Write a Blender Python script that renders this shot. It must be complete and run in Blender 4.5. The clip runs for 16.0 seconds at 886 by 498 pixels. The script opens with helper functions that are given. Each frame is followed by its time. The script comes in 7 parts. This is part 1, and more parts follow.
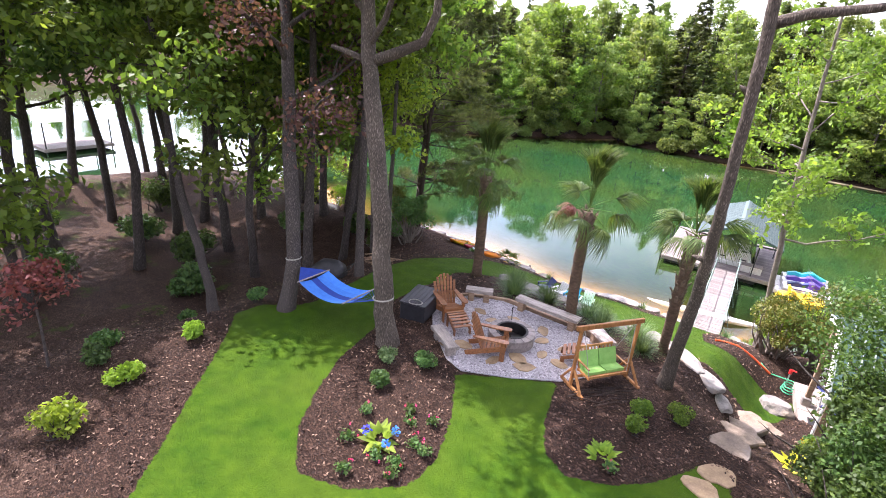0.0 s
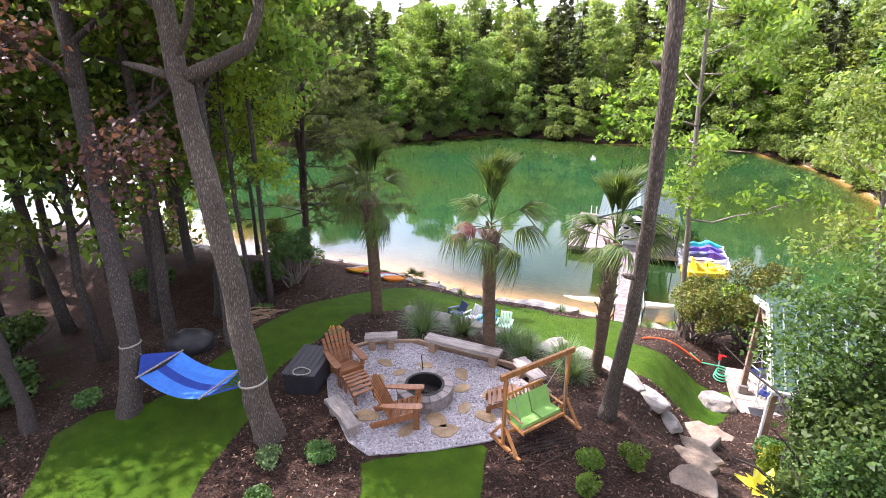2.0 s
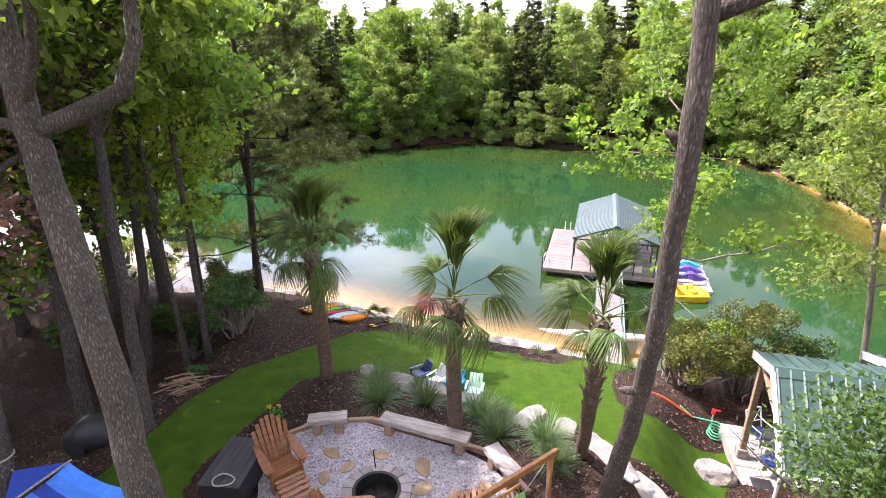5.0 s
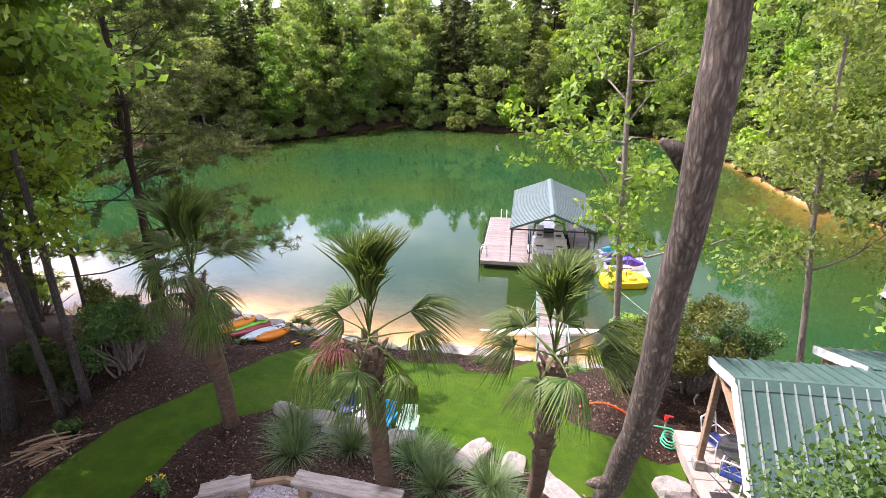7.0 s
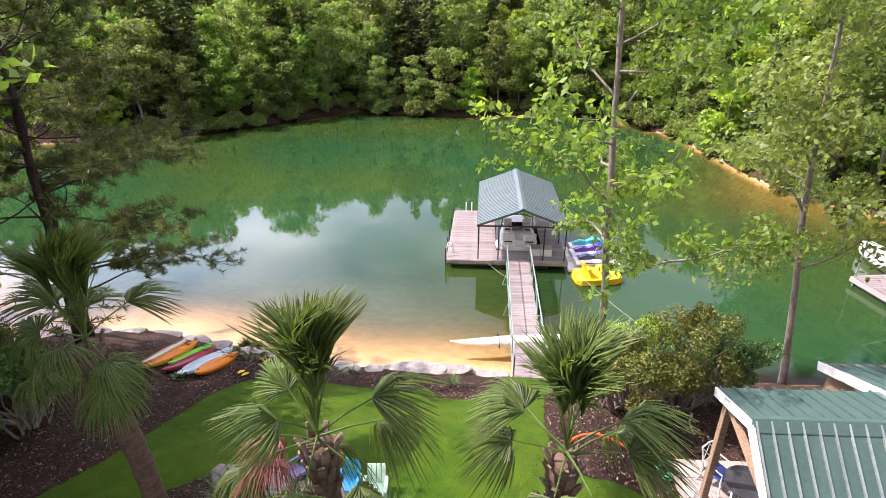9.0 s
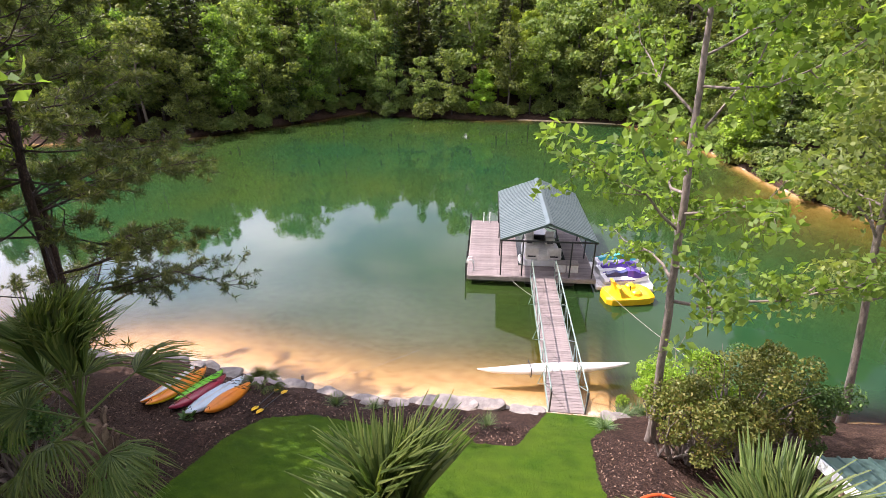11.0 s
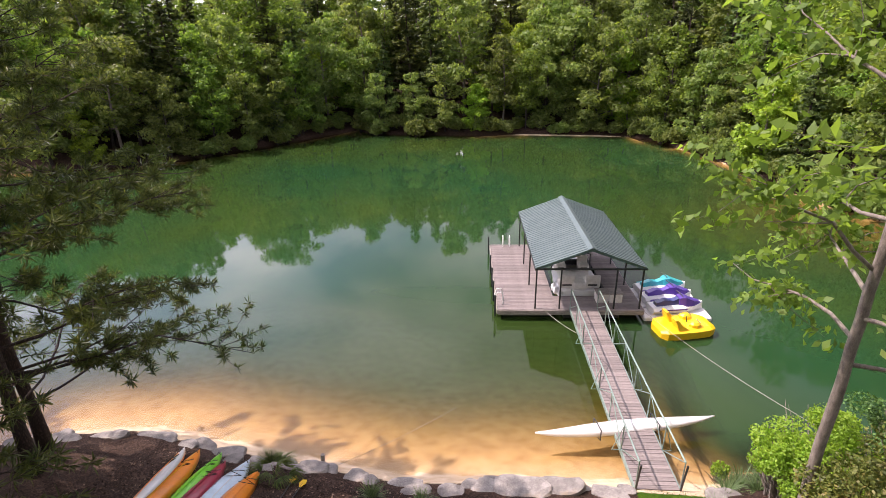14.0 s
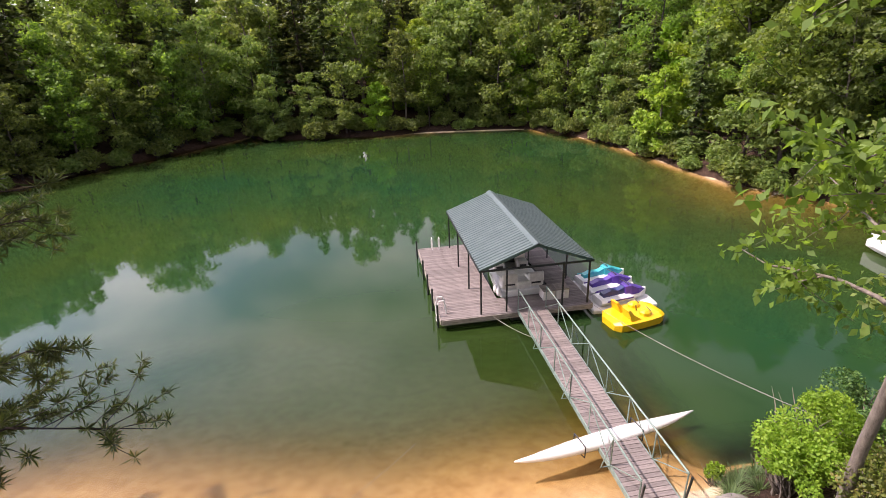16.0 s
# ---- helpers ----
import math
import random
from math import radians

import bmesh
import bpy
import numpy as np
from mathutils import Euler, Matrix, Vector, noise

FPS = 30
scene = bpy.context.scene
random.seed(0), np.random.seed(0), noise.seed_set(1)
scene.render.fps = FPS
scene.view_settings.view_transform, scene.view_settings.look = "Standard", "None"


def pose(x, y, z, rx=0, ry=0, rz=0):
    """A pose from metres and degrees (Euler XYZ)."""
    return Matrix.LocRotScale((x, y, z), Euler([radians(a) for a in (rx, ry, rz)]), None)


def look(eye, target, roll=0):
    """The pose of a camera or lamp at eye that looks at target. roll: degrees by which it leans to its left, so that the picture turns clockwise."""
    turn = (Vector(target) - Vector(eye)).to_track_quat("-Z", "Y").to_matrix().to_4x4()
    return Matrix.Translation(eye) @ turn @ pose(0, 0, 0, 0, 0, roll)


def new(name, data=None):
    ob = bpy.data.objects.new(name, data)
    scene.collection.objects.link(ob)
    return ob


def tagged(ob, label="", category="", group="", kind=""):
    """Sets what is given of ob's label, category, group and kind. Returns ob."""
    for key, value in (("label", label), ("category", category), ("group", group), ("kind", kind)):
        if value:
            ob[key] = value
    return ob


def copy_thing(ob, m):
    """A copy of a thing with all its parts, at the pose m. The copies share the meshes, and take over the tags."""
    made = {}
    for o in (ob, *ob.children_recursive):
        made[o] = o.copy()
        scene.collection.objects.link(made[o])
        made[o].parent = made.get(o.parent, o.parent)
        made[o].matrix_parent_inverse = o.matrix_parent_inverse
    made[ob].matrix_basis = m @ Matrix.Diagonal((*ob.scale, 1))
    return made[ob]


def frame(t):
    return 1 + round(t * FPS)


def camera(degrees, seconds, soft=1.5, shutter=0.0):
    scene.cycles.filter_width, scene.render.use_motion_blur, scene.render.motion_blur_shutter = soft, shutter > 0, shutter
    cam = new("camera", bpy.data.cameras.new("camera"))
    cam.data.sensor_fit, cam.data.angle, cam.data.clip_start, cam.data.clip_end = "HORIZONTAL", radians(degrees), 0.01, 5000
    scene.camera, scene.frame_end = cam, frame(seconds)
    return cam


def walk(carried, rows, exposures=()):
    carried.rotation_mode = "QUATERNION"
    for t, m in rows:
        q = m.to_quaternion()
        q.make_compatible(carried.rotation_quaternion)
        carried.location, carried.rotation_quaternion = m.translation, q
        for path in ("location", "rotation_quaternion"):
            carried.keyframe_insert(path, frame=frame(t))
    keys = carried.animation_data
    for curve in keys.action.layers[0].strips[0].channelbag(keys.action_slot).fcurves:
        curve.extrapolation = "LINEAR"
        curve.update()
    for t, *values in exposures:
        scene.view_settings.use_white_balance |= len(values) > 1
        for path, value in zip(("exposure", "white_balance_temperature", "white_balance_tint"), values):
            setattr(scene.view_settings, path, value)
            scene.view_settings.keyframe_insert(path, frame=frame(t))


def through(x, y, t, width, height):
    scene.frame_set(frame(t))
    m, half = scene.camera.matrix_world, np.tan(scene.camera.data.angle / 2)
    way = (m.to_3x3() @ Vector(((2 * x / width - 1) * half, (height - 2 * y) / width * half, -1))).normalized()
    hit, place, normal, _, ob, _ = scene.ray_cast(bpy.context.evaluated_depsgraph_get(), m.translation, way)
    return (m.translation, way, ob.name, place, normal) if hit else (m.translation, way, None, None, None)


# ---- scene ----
cam = camera(82.0, 16.0, soft=0.5)
PATH = [
    (0, (10.199, 2.619, 8.055), (8.955, 3.998, 7.311), 5.3),
    (0.5, (9.738, 3.565, 7.821), (8.613, 5.048, 7.09), 3.6),
    (1, (9.423, 4.282, 7.676), (8.388, 5.834, 6.957), 2.0),
    (1.5, (9.129, 4.792, 7.747), (8.141, 6.376, 7.03), 0.8),
    (2, (8.886, 5.235, 7.887), (7.909, 6.83, 7.178), -0.0),
    (2.5, (8.677, 5.638, 7.995), (7.713, 7.249, 7.303), -0.2),
    (3, (8.453, 6.086, 8.051), (7.506, 7.71, 7.366), -0.3),
    (3.5, (8.267, 6.499, 8.059), (7.335, 8.133, 7.381), -0.4),
    (3.7, (8.198, 6.619, 8.067), (7.275, 8.262, 7.395), -0.4),
    (5.8, (7.746, 8.516, 8.653), (6.895, 10.171, 7.921), 0.3),
    (6, (7.673, 8.753, 8.622), (6.847, 10.419, 7.886), 0.1),
    (6.5, (7.497, 9.296, 8.514), (6.744, 10.992, 7.768), -0.1),
    (7, (7.326, 9.784, 8.377), (6.664, 11.511, 7.616), -0.3),
    (7.5, (7.208, 10.355, 8.282), (6.606, 12.095, 7.501), -0.6),
    (8, (6.992, 10.843, 8.306), (6.442, 12.592, 7.507), -0.6),
    (8.5, (6.765, 11.332, 8.399), (6.243, 13.082, 7.584), -0.5),
    (9, (6.477, 11.857, 8.462), (5.964, 13.606, 7.639), -0.5),
    (9.2, (6.355, 12.017, 8.508), (5.84, 13.766, 7.685), -0.6),
    (11.3, (4.659, 13.486, 8.565), (4.149, 15.235, 7.742), 0.2),
    (11.5, (4.448, 13.665, 8.554), (3.944, 15.417, 7.733), 0.4),
    (12, (4.003, 14.061, 8.494), (3.506, 15.818, 7.679), 0.3),
    (12.5, (3.62, 14.566, 8.4), (3.111, 16.326, 7.597), -0.2),
    (13, (3.206, 15.079, 8.299), (2.693, 16.841, 7.505), -0.8),
    (13.5, (2.733, 15.552, 8.141), (2.233, 17.324, 7.361), -1.2),
    (14, (2.129, 16.052, 7.804), (1.67, 17.843, 7.042), -1.2),
    (14.5, (1.568, 16.518, 7.479), (1.167, 18.33, 6.734), -1.3),
    (15, (1.026, 16.952, 7.276), (0.713, 18.784, 6.537), -1.3),
    (15.5, (0.681, 17.623, 7.109), (0.475, 19.465, 6.358), -1.6),
    (16, (0.478, 18.282, 7.044), (0.384, 20.128, 6.28), -2.2),
]
walk(cam, [(t, look(eye, to, lean)) for t, eye, to, lean in PATH], exposures=[(0, 1.38, 6200, 27), (3.7, 1.33, 6250, 27), (7, 1.1, 6400, 28), (11.5, 0.70, 6550, 30), (16, 0.23, 6800, 30)])

# ---- light ----
SUN_TO = Vector((-1.0, -0.08, 1.4)).normalized()
world = bpy.data.worlds.new("sky")
scene.world = world
world.use_nodes = True
wn = world.node_tree.nodes
sky = wn.new("ShaderNodeTexSky")
sky.sky_type = "NISHITA"
sky.sun_disc = False
sky.sun_elevation = math.asin(SUN_TO.z)
sky.sun_rotation = math.atan2(SUN_TO.x, SUN_TO.y)
sky.air_density, sky.dust_density, sky.ozone_density = 1.0, 1.5, 1.0
wn["Background"].inputs["Strength"].default_value = 0.13
# broken bright cloud over the sky
wl = world.node_tree.links
wco = wn.new("ShaderNodeTexCoord")
wmap = wn.new("ShaderNodeMapping")
wmap.inputs["Scale"].default_value = (1.0, 1.0, 2.2)
wnoise = wn.new("ShaderNodeTexNoise")
wnoise.inputs["Scale"].default_value, wnoise.inputs["Detail"].default_value, wnoise.inputs["Roughness"].default_value = 2.1, 6, 0.55
wramp = wn.new("ShaderNodeValToRGB")
wramp.color_ramp.elements[0].position, wramp.color_ramp.elements[1].position = 0.36, 0.62
wmix = wn.new("ShaderNodeMix")
wmix.data_type = "RGBA"
wmix.inputs[7].default_value = (9.5, 9.6, 9.8, 1)
wl.new(wco.outputs["Generated"], wmap.inputs["Vector"])
wl.new(wmap.outputs[0], wnoise.inputs["Vector"])
wl.new(wnoise.outputs["Fac"], wramp.inputs[0])
wl.new(wramp.outputs[0], wmix.inputs[0])
wl.new(sky.outputs[0], wmix.inputs[6])
# cloud and haze are brighter towards the sun's side
wdot = wn.new("ShaderNodeVectorMath")
wdot.operation = "DOT_PRODUCT"
wdot.inputs[1].default_value = Vector((-0.85, 0.40, 0.50)).normalized()
wnorm = wn.new("ShaderNodeVectorMath")
wnorm.operation = "NORMALIZE"
wl.new(wco.outputs["Generated"], wnorm.inputs[0])
wl.new(wnorm.outputs[0], wdot.inputs[0])
wside = wn.new("ShaderNodeMath")
wside.operation = "MAXIMUM"
wside.inputs[1].default_value = 0.0
wl.new(wdot.outputs["Value"], wside.inputs[0])
wlobe = wn.new("ShaderNodeMath")
wlobe.operation = "POWER"
wlobe.inputs[1].default_value = 4.0
wl.new(wside.outputs[0], wlobe.inputs[0])
wpow = wn.new("ShaderNodeMath")
wpow.operation = "MULTIPLY_ADD"
wpow.inputs[1].default_value, wpow.inputs[2].default_value = 2.9, 0.8
wl.new(wlobe.outputs[0], wpow.inputs[0])
wscale = wn.new("ShaderNodeVectorMath")
wscale.operation = "SCALE"
wl.new(wmix.outputs[2], wscale.inputs[0])
wl.new(wpow.outputs[0], wscale.inputs["Scale"])
wl.new(wscale.outputs[0], wn["Background"].inputs["Color"])
sun = new("sun", bpy.data.lights.new("sun", "SUN"))
sun.data.energy, sun.data.angle, sun.data.color = 5.0, radians(0.6), (1.0, 0.94, 0.84)
sun.matrix_world = look(SUN_TO * 60, (0, 0, 0))

# ---- materials ----


def nodes_of(name):
    m = bpy.data.materials.new(name)
    m.use_nodes = True
    return m, m.node_tree.nodes, m.node_tree.links, m.node_tree.nodes["Principled BSDF"]


def noise_tex(n, l, scale, detail=4.0, rough=0.55, coord="Object", stretch=None):
    c = n.new("ShaderNodeTexCoord")
    out = c.outputs[coord]
    if stretch:
        mp = n.new("ShaderNodeMapping")
        mp.inputs["Scale"].default_value = stretch
        l.new(out, mp.inputs["Vector"])
        out = mp.outputs[0]
    t = n.new("ShaderNodeTexNoise")
    t.inputs["Scale"].default_value, t.inputs["Detail"].default_value, t.inputs["Roughness"].default_value = scale, detail, rough
    l.new(out, t.inputs["Vector"])
    return t.outputs["Fac"]


def ramp(n, l, fac, stops):
    r = n.new("ShaderNodeValToRGB")
    r.color_ramp.elements[0].position, r.color_ramp.elements[0].color = stops[0][0], (*stops[0][1], 1)
    r.color_ramp.elements[1].position, r.color_ramp.elements[1].color = stops[-1][0], (*stops[-1][1], 1)
    for p, c in stops[1:-1]:
        r.color_ramp.elements.new(p).color = (*c, 1)
    l.new(fac, r.inputs[0])
    return r.outputs[0]


def blend(n, l, fac, a, b, mode="MIX"):
    x = n.new("ShaderNodeMix")
    x.data_type, x.blend_type = "RGBA", mode
    for value, socket in ((fac, x.inputs[0]), (a, x.inputs[6]), (b, x.inputs[7])):
        if isinstance(value, (int, float)):
            socket.default_value = value
        elif isinstance(value, tuple):
            socket.default_value = (*value, 1)
        else:
            l.new(value, socket)
    return x.outputs[2]


def maths(n, l, op, a, b=0.0, c=0.0):
    x = n.new("ShaderNodeMath")
    x.operation = op
    for value, socket in zip((a, b, c), x.inputs):
        if isinstance(value, (int, float)):
            socket.default_value = value
        else:
            l.new(value, socket)
    return x.outputs[0]


def bumped(n, l, bsdf, fac, strength=0.4, distance=0.02):
    b = n.new("ShaderNodeBump")
    b.inputs["Strength"].default_value, b.inputs["Distance"].default_value = strength, distance
    l.new(fac, b.inputs["Height"])
    l.new(b.outputs[0], bsdf.inputs["Normal"])


def surface(name, dark, light, scale=6.0, rough=0.7, metal=0.0, bump=0.3, depth=0.01, stretch=None, spread=0.25, fine=9.0, wear=None, coat=0.0):
    """A plain surface with grain at two scales and a change from thing to thing."""
    m, n, l, b = nodes_of(name)
    big = noise_tex(n, l, scale, 5, 0.6, stretch=stretch)
    small = noise_tex(n, l, scale * fine, 3, 0.6, stretch=stretch)
    both = maths(n, l, "MULTIPLY_ADD", small, 0.45, maths(n, l, "MULTIPLY", big, 0.75))
    col = ramp(n, l, both, [(0.38, dark), (0.78, light)])
    info = n.new("ShaderNodeObjectInfo")
    shade = maths(n, l, "MULTIPLY_ADD", info.outputs["Random"], spread, 1 - spread / 2)
    hsv = n.new("ShaderNodeHueSaturation")
    l.new(col, hsv.inputs["Color"])
    l.new(shade, hsv.inputs["Value"])
    out = hsv.outputs[0]
    if wear:
        patch = noise_tex(n, l, scale * 0.35, 6, 0.65)
        mask = ramp(n, l, patch, [(0.52, (0, 0, 0)), (0.66, (1, 1, 1))])
        out = blend(n, l, mask, out, wear)
    l.new(out, b.inputs["Base Color"])
    b.inputs["Roughness"].default_value, b.inputs["Metallic"].default_value = rough, metal
    b.inputs["Coat Weight"].default_value = coat
    if bump:
        bumped(n, l, b, both, bump, depth)
    return m


def foliage(name, dark, mid, light, through=0.35, rough=0.5):
    m, n, l, b = nodes_of(name)
    dark, mid, light = [(c[0] * 1.08, c[1] * 0.95, c[2] * 1.3 + 0.003) for c in (dark, mid, light)]
    geo = n.new("ShaderNodeNewGeometry")
    info = n.new("ShaderNodeObjectInfo")
    patch = noise_tex(n, l, 0.55, 2, 0.5)
    mixv = maths(n, l, "MULTIPLY_ADD", geo.outputs["Random Per Island"], 0.5, maths(n, l, "MULTIPLY_ADD", patch, 0.6, maths(n, l, "MULTIPLY_ADD", info.outputs["Random"], 0.3, -0.2)))
    col = ramp(n, l, mixv, [(0.15, dark), (0.5, mid), (0.9, light)])
    hsv = n.new("ShaderNodeHueSaturation")
    l.new(col, hsv.inputs["Color"])
    l.new(maths(n, l, "MULTIPLY_ADD", info.outputs["Random"], 0.05, 0.475), hsv.inputs["Hue"])
    col = hsv.outputs[0]
    l.new(col, b.inputs["Base Color"])
    b.inputs["Roughness"].default_value = rough
    b.inputs["Specular IOR Level"].default_value = 0.3
    t = n.new("ShaderNodeBsdfTranslucent")
    l.new(blend(n, l, 1.0, col, (1.5, 1.5, 0.7), "MULTIPLY"), t.inputs["Color"])
    s = n.new("ShaderNodeMixShader")
    s.inputs[0].default_value = through
    l.new(b.outputs[0], s.inputs[1])
    l.new(t.outputs[0], s.inputs[2])
    l.new(s.outputs[0], n["Material Output"].inputs["Surface"])
    return m


LEAF = foliage("leaf_oak", (0.06, 0.12, 0.016), (0.13, 0.235, 0.03), (0.25, 0.40, 0.05), 0.5)
LEAF_DARK = foliage("leaf_dark", (0.028, 0.062, 0.012), (0.06, 0.12, 0.02), (0.12, 0.21, 0.035), 0.38)
LEAF_LIME = foliage("leaf_lime", (0.12, 0.22, 0.02), (0.22, 0.38, 0.03), (0.36, 0.52, 0.05), 0.45)
LEAF_RED = foliage("leaf_red", (0.045, 0.03, 0.022), (0.10, 0.055, 0.04), (0.17, 0.11, 0.06))
LEAF_COPPER = foliage("leaf_copper", (0.12, 0.05, 0.03), (0.24, 0.10, 0.06), (0.34, 0.19, 0.10), 0.35)
LEAF_FAR = foliage("leaf_far", (0.075, 0.135, 0.028), (0.16, 0.255, 0.05), (0.27, 0.37, 0.08), 0.5)
LEAF_PINE = foliage("needles", (0.03, 0.055, 0.012), (0.075, 0.115, 0.022), (0.16, 0.20, 0.04), 0.3)
LEAF_HEMLOCK = foliage("hemlock_sprays", (0.035, 0.075, 0.016), (0.075, 0.135, 0.03), (0.15, 0.22, 0.05), 0.3)
LEAF_BUSH = foliage("leaf_bush", (0.03, 0.08, 0.015), (0.07, 0.16, 0.03), (0.16, 0.28, 0.05), 0.25)
LEAF_RHODO = foliage("leaf_rhododendron", (0.06, 0.10, 0.015), (0.14, 0.20, 0.03), (0.32, 0.24, 0.06), 0.3)
LEAF_GRASS = foliage("blade_blue_green", (0.045, 0.10, 0.028), (0.10, 0.185, 0.05), (0.21, 0.31, 0.105), 0.25)
LEAF_PALM = foliage("palm_blade", (0.03, 0.07, 0.01), (0.08, 0.145, 0.022), (0.20, 0.27, 0.06), 0.35, 0.5)
LEAF_DEAD = foliage("dead_blade", (0.10, 0.045, 0.02), (0.22, 0.10, 0.045), (0.36, 0.20, 0.09), 0.15)
LAWN_BLADE = foliage("lawn_blade", (0.015, 0.047, 0.0005), (0.034, 0.088, 0.001), (0.070, 0.138, 0.002), 0.35)
BLOOM_BLUE = foliage("bloom_blue", (0.03, 0.12, 0.6), (0.06, 0.2, 0.8), (0.2, 0.4, 0.9), 0.3)
BLOOM_PINK = foliage("bloom_pink", (0.5, 0.02, 0.10), (0.75, 0.04, 0.18), (0.85, 0.15, 0.3), 0.3)
BLOOM_YELLOW = foliage("bloom_yellow", (0.7, 0.4, 0.02), (0.8, 0.55, 0.03), (0.9, 0.7, 0.08), 0.3)


def bark(name, crack, dark, light, scale=7.0, tall=0.22):
    """Furrowed bark: long plates parted by dark cracks."""
    m, n, l, b = nodes_of(name)
    c = n.new("ShaderNodeTexCoord")
    mp = n.new("ShaderNodeMapping")
    mp.inputs["Scale"].default_value = (1, 1, tall)
    warp = n.new("ShaderNodeTexNoise")
    warp.inputs["Scale"].default_value = 5.0
    l.new(c.outputs["Object"], warp.inputs["Vector"])
    shift = n.new("ShaderNodeVectorMath")
    shift.operation = "MULTIPLY_ADD"
    l.new(warp.outputs["Color"], shift.inputs[0])
    shift.inputs[1].default_value = (0.08, 0.08, 0.25)
    l.new(c.outputs["Object"], shift.inputs[2])
    l.new(shift.outputs[0], mp.inputs["Vector"])
    v = n.new("ShaderNodeTexVoronoi")
    v.feature = "DISTANCE_TO_EDGE"
    v.inputs["Scale"].default_value = scale
    l.new(mp.outputs[0], v.inputs["Vector"])
    fine = noise_tex(n, l, 46, 6, 0.75, stretch=(1, 1, 0.22))
    wide = noise_tex(n, l, 0.8, 3, 0.6)
    h = maths(n, l, "MULTIPLY_ADD", fine, 1.0, ramp(n, l, v.outputs["Distance"], [(0.0, (0, 0, 0)), (0.4, (0.35, 0.35, 0.35))]))
    col = ramp(n, l, maths(n, l, "MULTIPLY_ADD", wide, 0.35, maths(n, l, "MULTIPLY", h, 0.8)), [(0.42, crack), (0.72, dark), (1.12, light)])
    l.new(col, b.inputs["Base Color"])
    b.inputs["Roughness"].default_value = 0.92
    bumped(n, l, b, h, 0.9, 0.025)
    return m


BARK = bark("bark_grey", (0.012, 0.010, 0.009), (0.075, 0.062, 0.055), (0.20, 0.17, 0.15), 24)
BARK_PINE = bark("bark_pine", (0.010, 0.007, 0.006), (0.05, 0.032, 0.025), (0.13, 0.085, 0.065), 20, 0.35)
BARK_OAK = bark("bark_oak", (0.02, 0.016, 0.013), (0.11, 0.088, 0.07), (0.32, 0.265, 0.215), 30, 0.16)
BARK_PALE = surface("bark_pale", (0.07, 0.058, 0.047), (0.26, 0.22, 0.185), 9, 0.9, bump=0.6, depth=0.02, stretch=(1.5, 1.5, 0.5))
BARK_PALM = surface("palm_trunk", (0.05, 0.03, 0.02), (0.19, 0.125, 0.08), 5, 0.92, bump=0.9, depth=0.03, stretch=(1.5, 1.5, 2.5))
BOOT = surface("palm_boot", (0.06, 0.04, 0.028), (0.26, 0.19, 0.13), 8, 0.9, bump=0.6, depth=0.02)
TEAK = surface("oiled_wood", (0.11, 0.04, 0.014), (0.34, 0.14, 0.05), 4, 0.5, bump=0.25, depth=0.006, stretch=(0.7, 5, 5), spread=0.35)
CEDAR = surface("cedar", (0.20, 0.08, 0.025), (0.48, 0.22, 0.07), 4, 0.55, bump=0.25, depth=0.006, stretch=(3, 3, 0.6), spread=0.25)
GREYWOOD = surface("weathered_wood", (0.13, 0.11, 0.10), (0.42, 0.37, 0.33), 5, 0.85, bump=0.6, depth=0.012, stretch=(0.6, 5, 5), spread=0.3)
DECKWOOD = surface("deck_board", (0.12, 0.098, 0.092), (0.265, 0.228, 0.217), 5, 0.75, bump=0.3, depth=0.006, stretch=(0.6, 6, 6), spread=0.4)
TIMBER = surface("edging_timber", (0.16, 0.10, 0.06), (0.42, 0.29, 0.19), 5, 0.8, bump=0.4, depth=0.01, stretch=(0.6, 5, 5))
BLACKBOX = surface("black_resin", (0.012, 0.012, 0.015), (0.035, 0.035, 0.042), 8, 0.45, bump=0.15, depth=0.004, spread=0.1)
STONE = surface("pale_stone", (0.11, 0.10, 0.092), (0.33, 0.305, 0.28), 3, 0.85, bump=0.9, depth=0.04, spread=0.25, wear=(0.34, 0.27, 0.2))
FLAG = surface("flagstone", (0.19, 0.125, 0.07), (0.38, 0.27, 0.155), 3, 0.8, bump=0.5, depth=0.015, spread=0.4)
BLOCK = surface("concrete_block", (0.13, 0.11, 0.105), (0.34, 0.30, 0.285), 6, 0.9, bump=0.6, depth=0.015, spread=0.35)
SOOT = surface("sooted_steel", (0.006, 0.006, 0.006), (0.03, 0.027, 0.025), 6, 0.7, metal=0.3, bump=0.3)
STEP = surface("tan_slab", (0.09, 0.068, 0.052), (0.27, 0.21, 0.155), 2.2, 0.85, bump=0.8, depth=0.03, spread=0.3, wear=(0.20, 0.18, 0.165))
GRAVEL = surface("gravel", (0.22, 0.205, 0.22), (0.56, 0.53, 0.55), 30, 0.9, bump=0.8, depth=0.03, spread=0.0)
ROOF = surface("green_roof_metal", (0.055, 0.105, 0.095), (0.085, 0.15, 0.135), 1.5, 0.38, metal=0.25, bump=0.05, spread=0.05)
ROOF_GREY = surface("dock_roof_metal", (0.085, 0.125, 0.125), (0.125, 0.17, 0.168), 1.5, 0.4, metal=0.25, bump=0.05, spread=0.05)
WHITE = surface("white_paint", (0.62, 0.62, 0.61), (0.82, 0.82, 0.80), 3, 0.5, bump=0.08, spread=0.06)
